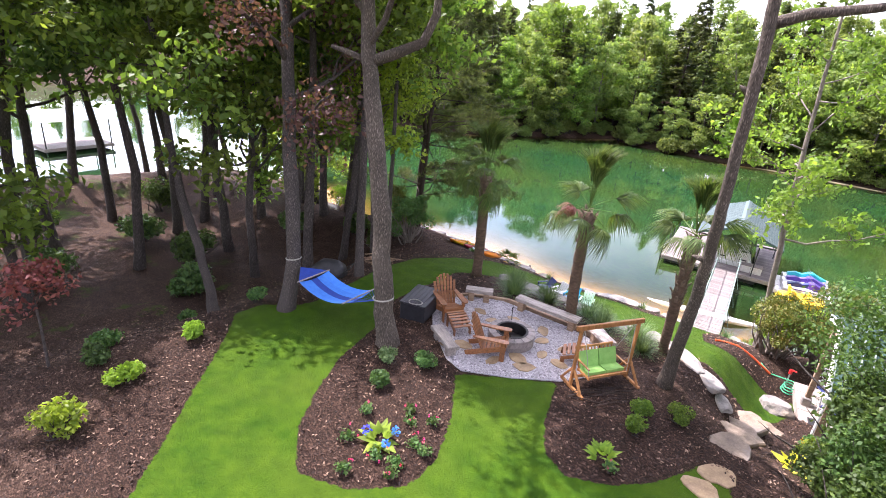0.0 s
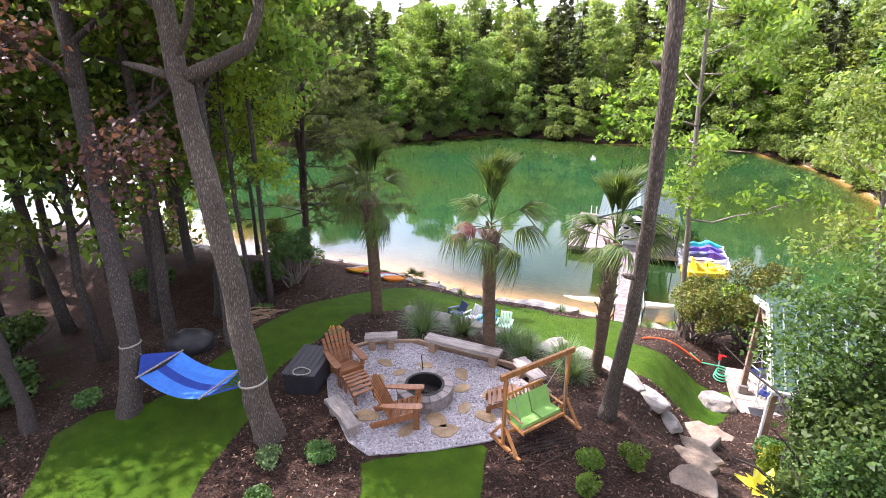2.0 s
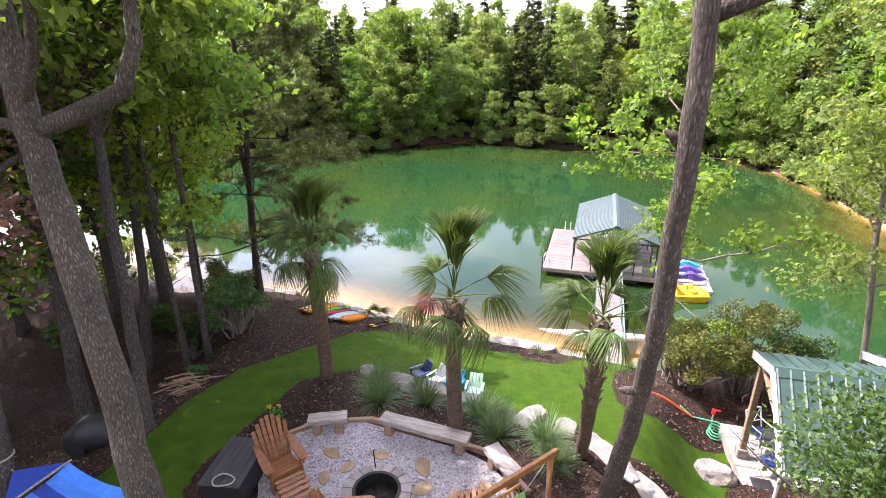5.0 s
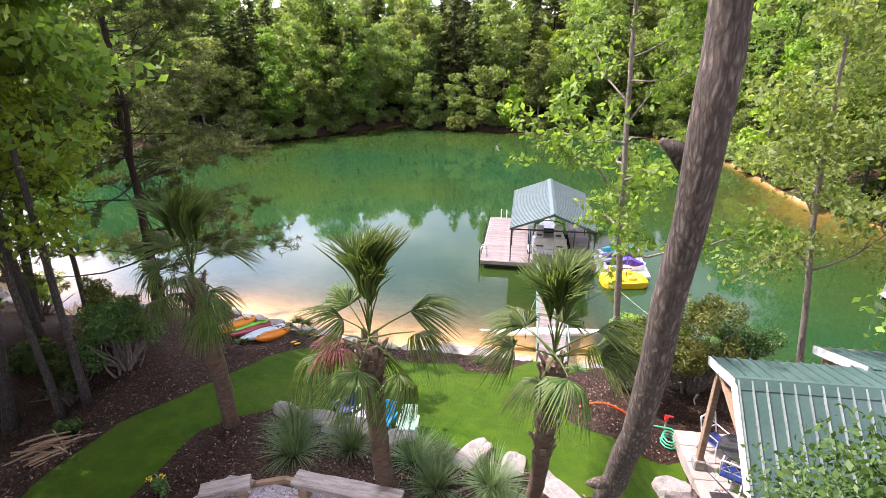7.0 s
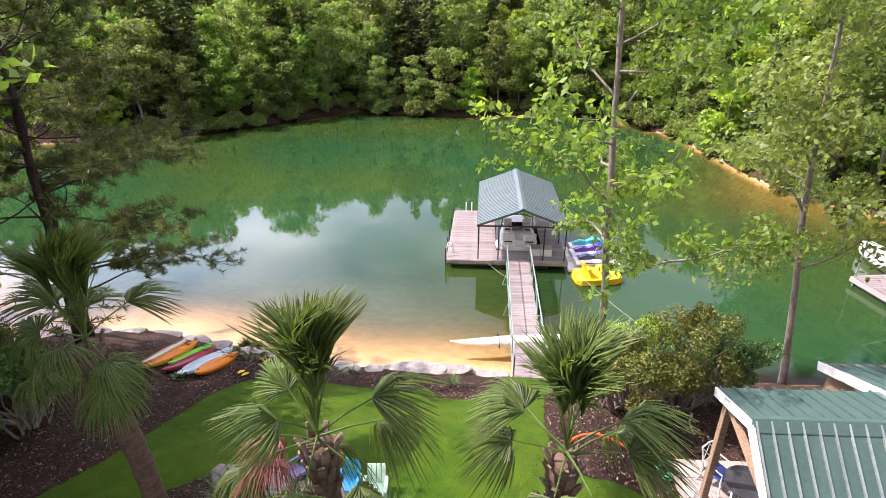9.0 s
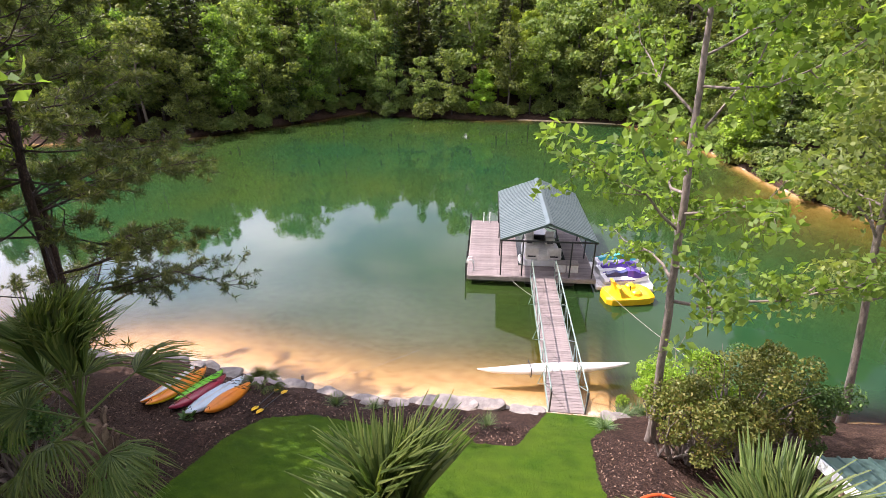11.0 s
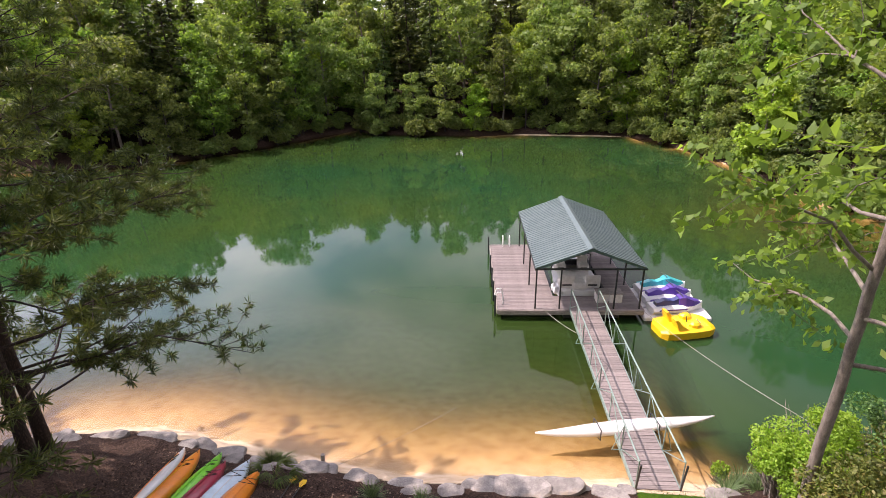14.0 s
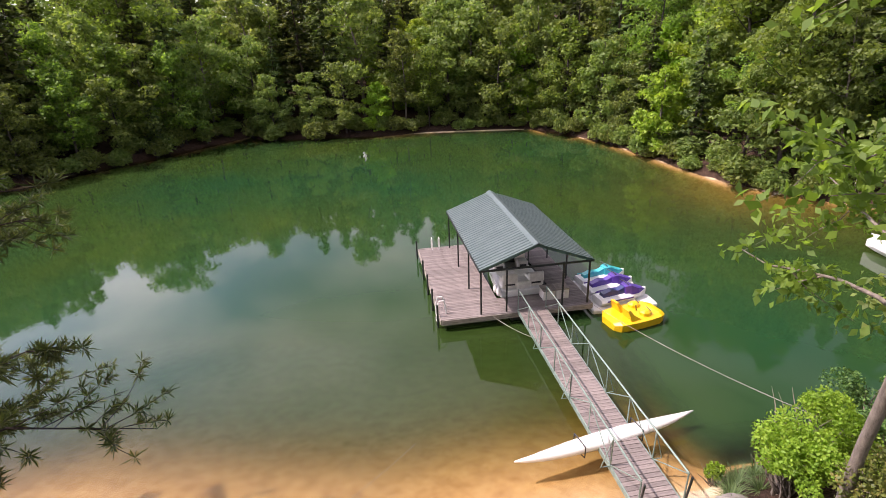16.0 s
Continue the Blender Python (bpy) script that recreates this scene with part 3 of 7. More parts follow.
def ground_material():
    m, n, l, b = nodes_of("ground_cover")

    def layer(key):
        a = n.new("ShaderNodeAttribute")
        a.attribute_name = key
        return a.outputs["Fac"]

    lawn, shore = layer("lawn"), layer("shore")
    ragged = noise_tex(n, l, 5, 4, 0.6)
    fine = noise_tex(n, l, 38, 4, 0.7)
    mid = noise_tex(n, l, 2.2, 5, 0.6)
    wide = noise_tex(n, l, 0.35, 4, 0.6)
    chips = n.new("ShaderNodeTexVoronoi")
    chips.inputs["Scale"].default_value = 26
    c = n.new("ShaderNodeTexCoord")
    mp = n.new("ShaderNodeMapping")
    mp.inputs["Scale"].default_value = (1, 1.9, 1)
    mp.inputs["Rotation"].default_value = (0, 0, 0.6)
    l.new(c.outputs["Object"], mp.inputs["Vector"])
    l.new(mp.outputs[0], chips.inputs["Vector"])
    bits = n.new("ShaderNodeSeparateColor")
    l.new(chips.outputs["Color"], bits.inputs[0])
    litter = ramp(n, l, maths(n, l, "MULTIPLY_ADD", bits.outputs[0], 0.55, maths(n, l, "MULTIPLY", mid, 0.5)), [(0.12, (0.014, 0.009, 0.006)), (0.45, (0.042, 0.025, 0.018)), (0.72, (0.085, 0.053, 0.038)), (0.98, (0.18, 0.12, 0.088))])
    mulch = ramp(n, l, maths(n, l, "MULTIPLY_ADD", bits.outputs[0], 0.6, maths(n, l, "MULTIPLY", mid, 0.4)), [(0.15, (0.010, 0.0065, 0.005)), (0.6, (0.038, 0.022, 0.016)), (0.95, (0.11, 0.065, 0.046))])
    grass = ramp(n, l, maths(n, l, "MULTIPLY_ADD", fine, 0.55, maths(n, l, "MULTIPLY", mid, 0.45)), [(0.34, (0.010, 0.037, 0.001)), (0.5, (0.032, 0.084, 0.002)), (0.66, (0.074, 0.136, 0.004))])
    grass = blend(n, l, ramp(n, l, wide, [(0.4, (0, 0, 0)), (0.65, (0.55, 0.55, 0.55))]), grass, (0.068, 0.11, 0.008))
    sand = ramp(n, l, maths(n, l, "MULTIPLY_ADD", fine, 0.35, maths(n, l, "MULTIPLY", mid, 0.65)), [(0.3, (0.47, 0.33, 0.20)), (0.55, (0.66, 0.52, 0.36)), (0.8, (0.76, 0.66, 0.51))])
    moss = ramp(n, l, noise_tex(n, l, 0.45, 5, 0.7), [(0.56, (0, 0, 0)), (0.66, (0.75, 0.75, 0.75))])
    litter = blend(n, l, maths(n, l, "MULTIPLY", moss, layer("moss")), litter, grass)
    edge = maths(n, l, "MULTIPLY_ADD", ragged, 0.5, layer("bed"))
    floor = blend(n, l, ramp(n, l, edge, [(0.35, (0, 0, 0)), (0.75, (1, 1, 1))]), litter, mulch)
    turf = maths(n, l, "MULTIPLY_ADD", ragged, 0.22, maths(n, l, "MULTIPLY_ADD", lawn, 1.0, -0.11))
    floor = blend(n, l, ramp(n, l, turf, [(0.0, (0, 0, 0)), (0.03, (1, 1, 1))]), floor, grass)
    beach = maths(n, l, "MULTIPLY_ADD", ragged, -0.5, maths(n, l, "MULTIPLY_ADD", shore, -1.0, 1.45))
    floor = blend(n, l, ramp(n, l, beach, [(0.0, (0, 0, 0)), (0.12, (1, 1, 1))]), floor, sand)
    l.new(floor, b.inputs["Base Color"])
    b.inputs["Roughness"].default_value = 0.95
    b.inputs["Specular IOR Level"].default_value = 0.15
    bumped(n, l, b, maths(n, l, "MULTIPLY_ADD", bits.outputs[0], 0.5, fine), 0.8, 0.03)
    return m


gxs, gys = grid_lines(-12, 14, 0.2, (-900, 900)), grid_lines(1, 30, 0.2, (-700, 1500))
GX, GY = np.meshgrid(gxs, gys, indexing="ij")
GZ = height(GX, GY)
lawn_by = np.maximum(inside_by(GX, GY, LAWN_FRONT), inside_by(GX, GY, LAWN_LOW))
lawn_by = np.minimum(lawn_by, -inside_by(GX, GY, PATIO) + 0.1)
shore_by = -inside_by(GX, GY, LAKE)
sand_by = shore_by + 0.9 * sstep(38, 44, GY) + 1.3 * sstep(6.5, 7.6, GX) * (GY < 38)
lumps = np.array([[noise.noise((x * 0.9, y * 0.9, 3.1)) * 0.06 + noise.noise((x * 2.6, y * 2.6, 7.7)) * 0.035 for y in gys] for x in gxs])
near_zone = (np.abs(GX) < 40) & (GY > -10) & (GY < 45)
GZ = GZ + np.where(near_zone & (lawn_by < -0.05) & (inside_by(GX, GY, PATIO) < -0.1), lumps + 0.03 * sstep(0.05, 0.5, -lawn_by), 0.0)
GZ = np.where(GY > 95, GZ + 9 * sstep(95, 260, GY) * (0.6 + 0.5 * np.sin(GX * 0.02)), GZ)
bed_by = np.clip(1.25 + lawn_by * 0.55, 0, 1) * (lawn_by < 0.3)
moss_by = sstep(-3.5, -7, GX) * sstep(14, 10, GY)
ground = tagged(sheet("ground", gxs, gys, GZ, {"lawn": lawn_by, "shore": sand_by, "bed": bed_by, "moss": moss_by}, ground_material()), "sloping garden ground with mown lawn, dark mulch, leaf litter and sand", "ground", kind="structure")


def water_material():
    m, n, l, b = nodes_of("lake_water")
    a = n.new("ShaderNodeAttribute")
    a.attribute_name = "depth"
    wide = noise_tex(n, l, 0.05, 3, 0.5)
    b.inputs["Roughness"].default_value = 0.035
    b.inputs["IOR"].default_value = 1.33
    l.new(ramp(n, l, wide, [(0.35, (0.010, 0.046, 0.017)), (0.65, (0.026, 0.050, 0.010))]), b.inputs["Base Color"])
    ripple = maths(n, l, "MULTIPLY_ADD", noise_tex(n, l, 1.1, 3, 0.5, stretch=(1, 0.5, 1)), 0.7, maths(n, l, "MULTIPLY", noise_tex(n, l, 5, 2, 0.5), 0.12))
    bump = n.new("ShaderNodeBump")
    bump.inputs["Strength"].default_value, bump.inputs["Distance"].default_value = 0.05, 0.12
    l.new(ripple, bump.inputs["Height"])
    l.new(bump.outputs[0], b.inputs["Normal"])
    clear = n.new("ShaderNodeBsdfTransparent")
    tint = ramp(n, l, a.outputs["Fac"], [(0.0, (0.95, 0.92, 0.85)), (0.10, (0.84, 0.75, 0.56)), (0.35, (0.60, 0.54, 0.29)), (1.0, (0.3, 0.5, 0.25))])
    l.new(tint, clear.inputs["Color"])
    gloss = n.new("ShaderNodeBsdfGlossy")
    gloss.inputs["Roughness"].default_value = 0.035
    l.new(bump.outputs[0], gloss.inputs["Normal"])
    fres = n.new("ShaderNodeFresnel")
    fres.inputs["IOR"].default_value = 1.33
    l.new(bump.outputs[0], fres.inputs["Normal"])
    shallow = n.new("ShaderNodeMixShader")
    l.new(fres.outputs[0], shallow.inputs[0])
    l.new(clear.outputs[0], shallow.inputs[1])
    l.new(gloss.outputs[0], shallow.inputs[2])
    s = n.new("ShaderNodeMixShader")
    l.new(ramp(n, l, a.outputs["Fac"], [(0.10, (0, 0, 0)), (0.55, (0.6, 0.6, 0.6)), (1.0, (1, 1, 1))]), s.inputs[0])
    l.new(shallow.outputs[0], s.inputs[1])
    l.new(b.outputs[0], s.inputs[2])
    l.new(s.outputs[0], n["Material Output"].inputs["Surface"])
    return m


wxs, wys = grid_lines(-20, 20, 0.5, (-112, 80)), grid_lines(22, 60, 0.5, (-62, 92))
WX, WY = np.meshgrid(wxs, wys, indexing="ij")
depth = np.clip((WATER - height(WX, WY)) / 2.2, 0, 1)
water = tagged(sheet("water", wxs, wys, np.full(WX.shape, WATER), {"depth": depth}, water_material()), "still green lake water, clear over sand near the shore", "lake", kind="structure")


# ---- far woods ----
def leaf_chips(centres, size, rng, away):
    """Three-cornered leaf sprays that face outwards, for trees far off."""
    n = len(centres)
    nrm = unit(rng.normal(size=(n, 3)) * 0.75 + away + np.array([0, 0, 0.35]))
    u = unit(np.cross(nrm, rng.normal(size=(n, 3))))
    w = np.cross(nrm, u)
    k = (size * rng.uniform(0.55, 1.45, n))[:, None]
    return np.stack([centres - u * k * 0.8, centres + u * k * 0.5 + w * k * 0.5, centres + u * k * 0.35 - w * k * 0.55], 1)


def far_broadleaf(seed, tall, spread, low, leaves, size):
    """A woodland tree: a slim trunk and rising limbs that carry rounded, separate leaf masses."""
    rng = np.random.default_rng(seed)
    wood, cs, rs = Shape(), [], []
    top = Vector((rng.normal(0, 0.5), rng.normal(0, 0.5), tall))
    pts = [Vector((0, 0, -0.5)), Vector((rng.normal(0, 0.25), rng.normal(0, 0.25), tall * 0.45)), top]
    rad = [0.2, 0.13, 0.03]
    wood.tube(pts, rad, 6)
    for k in range(24):
        f = low + (0.97 - low) * (k + rng.uniform(0, 0.7)) / 24
        g = (f - low) / (1 - low)
        wide = spread * (0.55 + 0.75 * math.sin(math.pi * min(1, 0.18 + 0.8 * g)) - 0.35 * g) * rng.uniform(0.55, 1.15)
        p, r = along(pts, rad, f)
        a = k * 2.4 + rng.uniform(-0.6, 0.6)
        lp, lr = limb(p, (math.cos(a), math.sin(a), rng.uniform(0.15, 0.7)), wide, r * 0.45, 0.015, rng, 3, 0.15, 0.05)
        wood.tube(lp, lr, 4, cap=False)
        for q in range(3):
            c, _ = along(lp, lr, (0.99, 0.72, 0.4)[q])
            cs.append(np.array(c) + rng.normal(0, 0.25, 3))
            rs.append((0.20 + 0.18 * rng.uniform()) * spread * (1.0 - 0.35 * g))
    cs.append(np.array(top))
    rs.append(0.2 * spread)
    cs, rs = np.array(cs), np.array(rs)
    pick = rng.choice(len(cs), leaves, p=rs ** 2 / (rs ** 2).sum())
    ball = unit(rng.normal(size=(leaves, 3)) + np.array([0, 0, 0.35]))
    pos = cs[pick] + ball * rs[pick][:, None] * rng.uniform(0.55, 1.08, (leaves, 1)) * np.array([1.1, 1.1, 0.72])
    return wood, leaf_chips(pos, size, rng, ball * 0.9)


def far_conifer(seed, tall, reach, low, sprays, size):
    """A hemlock or pine: tiers of flat, drooping boughs about a straight stem."""
    rng = np.random.default_rng(seed)
    wood, cards = Shape(), []
    wood.tube([(0, 0, -0.5), (0.05, 0.05, tall * 0.5), (0, 0, tall)], [0.2, 0.13, 0.02], 6)
    tiers = 20
    for k in range(tiers):
        f = low + (0.98 - low) * k / tiers
        for b in range(int(rng.integers(4, 7))):
            a = rng.uniform(0, 2 * math.pi)
            long = reach * (1.08 - 0.95 * (f - low) / (1 - low)) * rng.uniform(0.6, 1.15)
            lp, lr = limb((0, 0, tall * f + rng.normal(0, 0.15)), (math.cos(a), math.sin(a), rng.uniform(-0.1, 0.25)), long, 0.035, 0.008, rng, 3, 0.08, -0.06)
            wood.tube(lp, lr, 3, cap=False)
            n = max(4, int(sprays * long / reach))
            t = rng.uniform(0.25, 1.0, n)
            spots = np.array([tuple(along(lp, lr, min(v, 0.99))[0]) for v in t])
            side = np.array([-math.sin(a), math.cos(a), 0])
            spots = spots + side * (rng.normal(0, 0.17, (n, 1)) * long * (1.1 - t[:, None])) + rng.normal(0, 0.06, (n, 3))
            cards.append(leaf_chips(spots, size, rng, np.tile(np.array([0, 0, 1.2]), (n, 1))))
    return wood, np.concatenate(cards)


def far_trees():
    protos = []
    for k, (tall, spread, low, leaf, stem) in enumerate([(13, 3.6, 0.12, LEAF_FAR, BARK), (15, 3.4, 0.3, LEAF_FAR, BARK_PALE), (16, 3.9, 0.34, LEAF, BARK), (11.5, 3.3, 0.08, LEAF_FAR, BARK), (15.5, 3.0, 0.4, LEAF_FAR, BARK_PALE), (9, 2.8, 0.06, LEAF_LIME, BARK_PALE), (13.5, 3.5, 0.2, LEAF, BARK)]):
        made = far_broadleaf(200 + k, tall, spread, low, 4700, 0.28)
        protos.append(plant_tree("tree", (0, 0, -300), 0, made, stem, leaf, "broad-leaved tree in full summer leaf on the wooded shore", group="trees of the far shore"))
    for k in range(3):
        made = far_conifer(300 + k, 13.5 + 1.5 * k, 2.9 - 0.2 * k, (0.06, 0.25, 0.45)[k], 46, 0.36)
        protos.append(plant_tree("pine_tree", (0, 0, -300), 0, made, BARK_PINE, LEAF_PINE if k else LEAF_HEMLOCK, "dark green conifer with tiered boughs among the far trees", "tree", group="trees of the far shore"))
    return protos


def bush_cards(seed, w, h, leaves, size, stems=9, lumps=8, open_=False):
    """Stems and leaves of a rounded, lumpy shrub."""
    rng = np.random.default_rng(seed)
    wood = Shape()
    for k in range(stems):
        a = rng.uniform(0, 2 * math.pi)
        lp, lr = limb((rng.normal(0, w * 0.05), rng.normal(0, w * 0.05), -0.05), (math.cos(a) * 0.6, math.sin(a) * 0.6, 1), h * rng.uniform(0.6, 0.95), 0.012 + 0.015 * h, 0.004, rng, 5, 0.2, 0.05)
        wood.tube(lp, lr, 4, cap=False)
    centres = rng.normal(0, 1, (lumps, 3))
    centres = unit(centres) * np.array([w * 0.30, w * 0.30, h * 0.22]) * rng.uniform(0.4, 1.1, (lumps, 1)) + np.array([0, 0, h * 0.52])
    rad = rng.uniform(0.22, 0.40, lumps)
    if open_:
        centres[:, :2] *= 1.25
        centres[:, 2] = h * rng.uniform(0.35, 0.92, lumps)
        rad *= 0.5
        for c in centres:
            lp, lr = limb((rng.normal(0, w * 0.06), rng.normal(0, w * 0.06), -0.05), Vector(c) * 1.0, float(np.linalg.norm(c)), 0.014 + 0.012 * h, 0.006, rng, 6, 0.16, 0.0)
            wood.tube(lp, lr, 5, cap=False)
    pick = rng.integers(0, lumps, leaves)
    ball = unit(rng.normal(size=(leaves, 3))) * (rng.uniform(0.2, 1, (leaves, 1)) ** 0.45)
    pos = centres[pick] + ball * rad[pick][:, None] * np.array([w * 0.8, w * 0.8, h * 0.85])
    pos[:, 2] = np.maximum(pos[:, 2], 0.03 + rng.uniform(0, 0.08, leaves))
    return wood, leaf_cards(pos, size, rng, 1.5, 0.4, ball * 0.8)


def shrub(seed, at, w, h, leaves, size, leaf, label, category="shrub", group="", bark=None, name="shrub", lumps=8, open_=False):
    wood, cards = bush_cards(seed, w, h, leaves, size, lumps=lumps, open_=open_)
    ob = thing(name, at, seed * 37 % 360, label, category, group)
    part("woody_base", wood, bark or BARK, ob)
    part("leaves", faces_mesh("leaves", cards, leaf), leaf, ob)
    return ob


protos = far_trees()
rng = np.random.default_rng(5)
placed = []
tries = 0
while len(placed) < 380 and tries < 40000:
    tries += 1
    x, y = rng.uniform(-95, 80), rng.uniform(40, 150)
    d = float(-inside_by(np.array([x]), np.array([y]), LAKE)[0])
    if d < 1.2 or (x < -55 and y < 60) or abs(x + 5) > 25 + 0.75 * y or (y < 47 and x < 60 and x > 0) or y < 44:
        continue
    gap = 2.7 if d < 9 else 4.2 if d < 25 else 6.5
    if d > 62 or rng.uniform() > (1.0 if d < 14 else 0.45 if d < 40 else 0.2) or any((x - a) ** 2 + (y - b) ** 2 < gap * gap for a, b, _ in placed):
        continue
    placed.append((x, y, d))
used = set()
for i, (x, y, d) in enumerate(placed):
    right = x > 15 and y < 75
    k = int(rng.choice([0, 1, 2, 3, 4, 5, 6, 7, 8, 9, 7, 8])) if d > 5 or right else int(rng.choice([0, 2, 3, 6, 0, 3, 7, 6, 1]))
    if rng.uniform() < 0.12 and d < 4:
        k = 5
    s = rng.uniform(0.6, 0.95) if d < 5 else rng.uniform(0.9, 1.24)
    m = pose(x, y, z_at(x, y) - 0.2, rng.normal(0, 2), rng.normal(0, 2), rng.uniform(0, 360)) @ Matrix.Diagonal((s * rng.uniform(0.9, 1.15), s * rng.uniform(0.9, 1.15), s, 1))
    if k in used:
        ob = copy_thing(protos[k], m)
    else:
        ob = protos[k]
        used.add(k)
    ob.matrix_basis = m
# low growth that hangs over the far water's edge
edge_bush = shrub(71, (0, 0, -300), 4.2, 3.0, 1000, 0.26, LEAF_FAR, "low leafy growth hanging over the far bank", "shrub", "bushes of the far bank")
bank = LAKE[20:38]
count = 0
for (ax, ay), (bx, by) in zip(bank[:-1], bank[1:]):
    long = math.hypot(bx - ax, by - ay)
    for j in range(int(long / 1.25)):
        f = (j + rng.uniform(0.1, 0.9)) / max(1, int(long / 1.25))
        nx, ny = (by - ay) / long, -(bx - ax) / long
        x, y = ax + (bx - ax) * f, ay + (by - ay) * f
        off = rng.uniform(0.1, 2.4)
        if inside_by(np.array([x + nx * off]), np.array([y + ny * off]), LAKE)[0] > 0:
            nx, ny = -nx, -ny
        x, y = x + nx * off, y + ny * off
        if x < -70 or x > 60:
            continue
        s = rng.uniform(0.45, 1.0)
        m = pose(x, y, z_at(x, y) - 0.2, 0, 0, rng.uniform(0, 360)) @ Matrix.Diagonal((s, s, s * rng.uniform(0.7, 1.2), 1))
        ob = copy_thing(edge_bush, m) if count else edge_bush
        ob.matrix_basis = m
        count += 1
for k, p in enumerate(protos):
    if k not in used:
        for o in (*p.children_recursive, p):
            bpy.data.objects.remove(o)


# trees beyond the left-hand arm of the lake
for i in range(70):
    x, y = (rng.uniform(-140, -112), rng.uniform(-30, 60)) if i % 2 else (rng.uniform(-112, -58), rng.uniform(59, 82))
    s = rng.uniform(0.5, 0.8) if i % 2 else rng.uniform(0.8, 1.1)
    copy_thing(protos[int(rng.choice(sorted(used)))], pose(x, y, z_at(x, y) - 0.3, 0, 0, rng.uniform(0, 360))).scale = (s, s, s)

# ---- trees of the garden ----


def rooted(name, path, radii, seed, limbs, reach, leaves, size, leaf, bark, label, low=0.5, clump=0.9, extra=(), lift=0.05, twigs=3, high=1.0):
    """A tree whose trunk follows a path in the garden; extra: more boughs, as paths with their radii."""
    base = Vector(path[0])
    local = [Vector(p) - base for p in path]
    local[0] = local[0] - Vector((0, 0, 0.3))
    wood, cards = broadleaf(seed, local, radii, limbs, reach, leaves, size, clump, low, lift, twigs, 12, high)
    for pts, rad in extra:
        wood.tube([Vector(p) - base for p in pts], rad, 8)
    return plant_tree(name, tuple(base), 0, (wood, cards), bark, leaf, label)


rooted("oak_tree", [(7.02, 15.6, z_at(7.02, 15.6)), (7.38, 14.65, 2.75), (7.55, 14.0, 4.3), (7.66, 13.5, 5.5), (7.69, 13.0, 7.9), (7.63, 12.9, 9.4), (7.52, 12.8, 12), (7.4, 12.7, 16)], [0.18, 0.14, 0.122, 0.113, 0.105, 0.098, 0.085, 0.05], 11, 7, 3.5, 5000, 0.16, LEAF, BARK_OAK,
       "tall oak with furrowed grey-brown bark leaning over the fire pit", 0.80, 1.0, extra=[([(7.57, 13.06, 8.8), (8.1, 13.3, 9.02), (8.9, 13.6, 9.15), (9.6, 13.8, 9.30), (10.1, 13.9, 9.75)], [0.11, 0.09, 0.07, 0.05, 0.02]), ([(7.53, 14.0, 4.25), (7.36, 13.85, 4.3), (7.29, 13.8, 4.33)], [0.07, 0.055, 0.02]), ([(7.64, 13.15, 7.65), (7.52, 13.1, 7.78), (7.45, 13.07, 7.82)], [0.07, 0.05, 0.02])])
rooted("oak_tree", [(0.91, 10.96, z_at(0.91, 10.96)), (0.66, 10.92, 1.45), (0.2, 11.1, 3.6), (-0.5, 11.35, 6.0), (-1.0, 11.5, 7.6), (-1.7, 11.8, 11), (-2.3, 12.2, 15)], [0.31, 0.27, 0.25, 0.23, 0.2, 0.15, 0.07], 12, 10, 4.4, 7500, 0.16, LEAF, BARK_OAK,
       "old oak with rough grey bark, tied with hammock rope", 0.66, 1.1, extra=[([(-0.98, 11.5, 7.45), (-0.4, 11.8, 7.7), (0.25, 12.2, 8.05), (0.45, 12.4, 8.7), (0.35, 12.6, 10.5)], [0.16, 0.15, 0.13, 0.11, 0.05]), ([(-1.0, 11.5, 7.45), (-1.6, 11.25, 7.65), (-2.1, 11.1, 7.75)], [0.11, 0.08, 0.05])])
rooted("tree", [(-2.6, 9.75, z_at(-2.6, 9.75)), (-3.1, 10.4, 1.5), (-4.2, 11.0, 4.5), (-5.5, 11.7, 9), (-6.0, 11.9, 11), (-6.6, 12.2, 15)], [0.25, 0.22, 0.21, 0.18, 0.13, 0.05], 13, 13, 4.2, 6500, 0.12, LEAF_RED, BARK,
       "tree with reddish leaves and dark bark at the hammock's head", 0.40, 1.0)
rooted("tree", [(-4.97, 8.61, z_at(-4.97, 8.61)), (-6.69, 8.97, 0.2), (-8.15, 9.27, 1.0), (-8.65, 9.27, 1.6), (-9.35, 9.27, 3.6), (-10.55, 9.47, 7.2), (-11.55, 9.67, 13)], [0.18, 0.15, 0.15, 0.17, 0.12, 0.10, 0.04], 14, 11, 4.0, 6000, 0.18, LEAF, BARK,
       "slender crooked tree with a knotted elbow in its trunk", 0.74, 1.1)
rooted("tree", [(-3.25, 13.1, z_at(-3.25, 13.1)), (-3.9, 13.6, 1.5), (-4.1, 13.8, 3.4), (-4.6, 14.3, 7), (-4.9, 14.8, 12)], [0.17, 0.15, 0.13, 0.11, 0.04], 15, 11, 3.4, 6000, 0.16, LEAF, BARK, "dark crooked trunk at the edge of the lawn", 0.72, 0.9)
rooted("tree", [(-6.9, 16.7, z_at(-6.9, 16.7)), (-7.2, 16.8, 2.5), (-7.5, 17.0, 6), (-7.8, 17.4, 11)], [0.10, 0.085, 0.07, 0.03], 16, 11, 2.8, 3600, 0.15, LEAF_LIME, BARK, "thin tree with yellow-green leaves above the shore path", 0.4, 0.8)
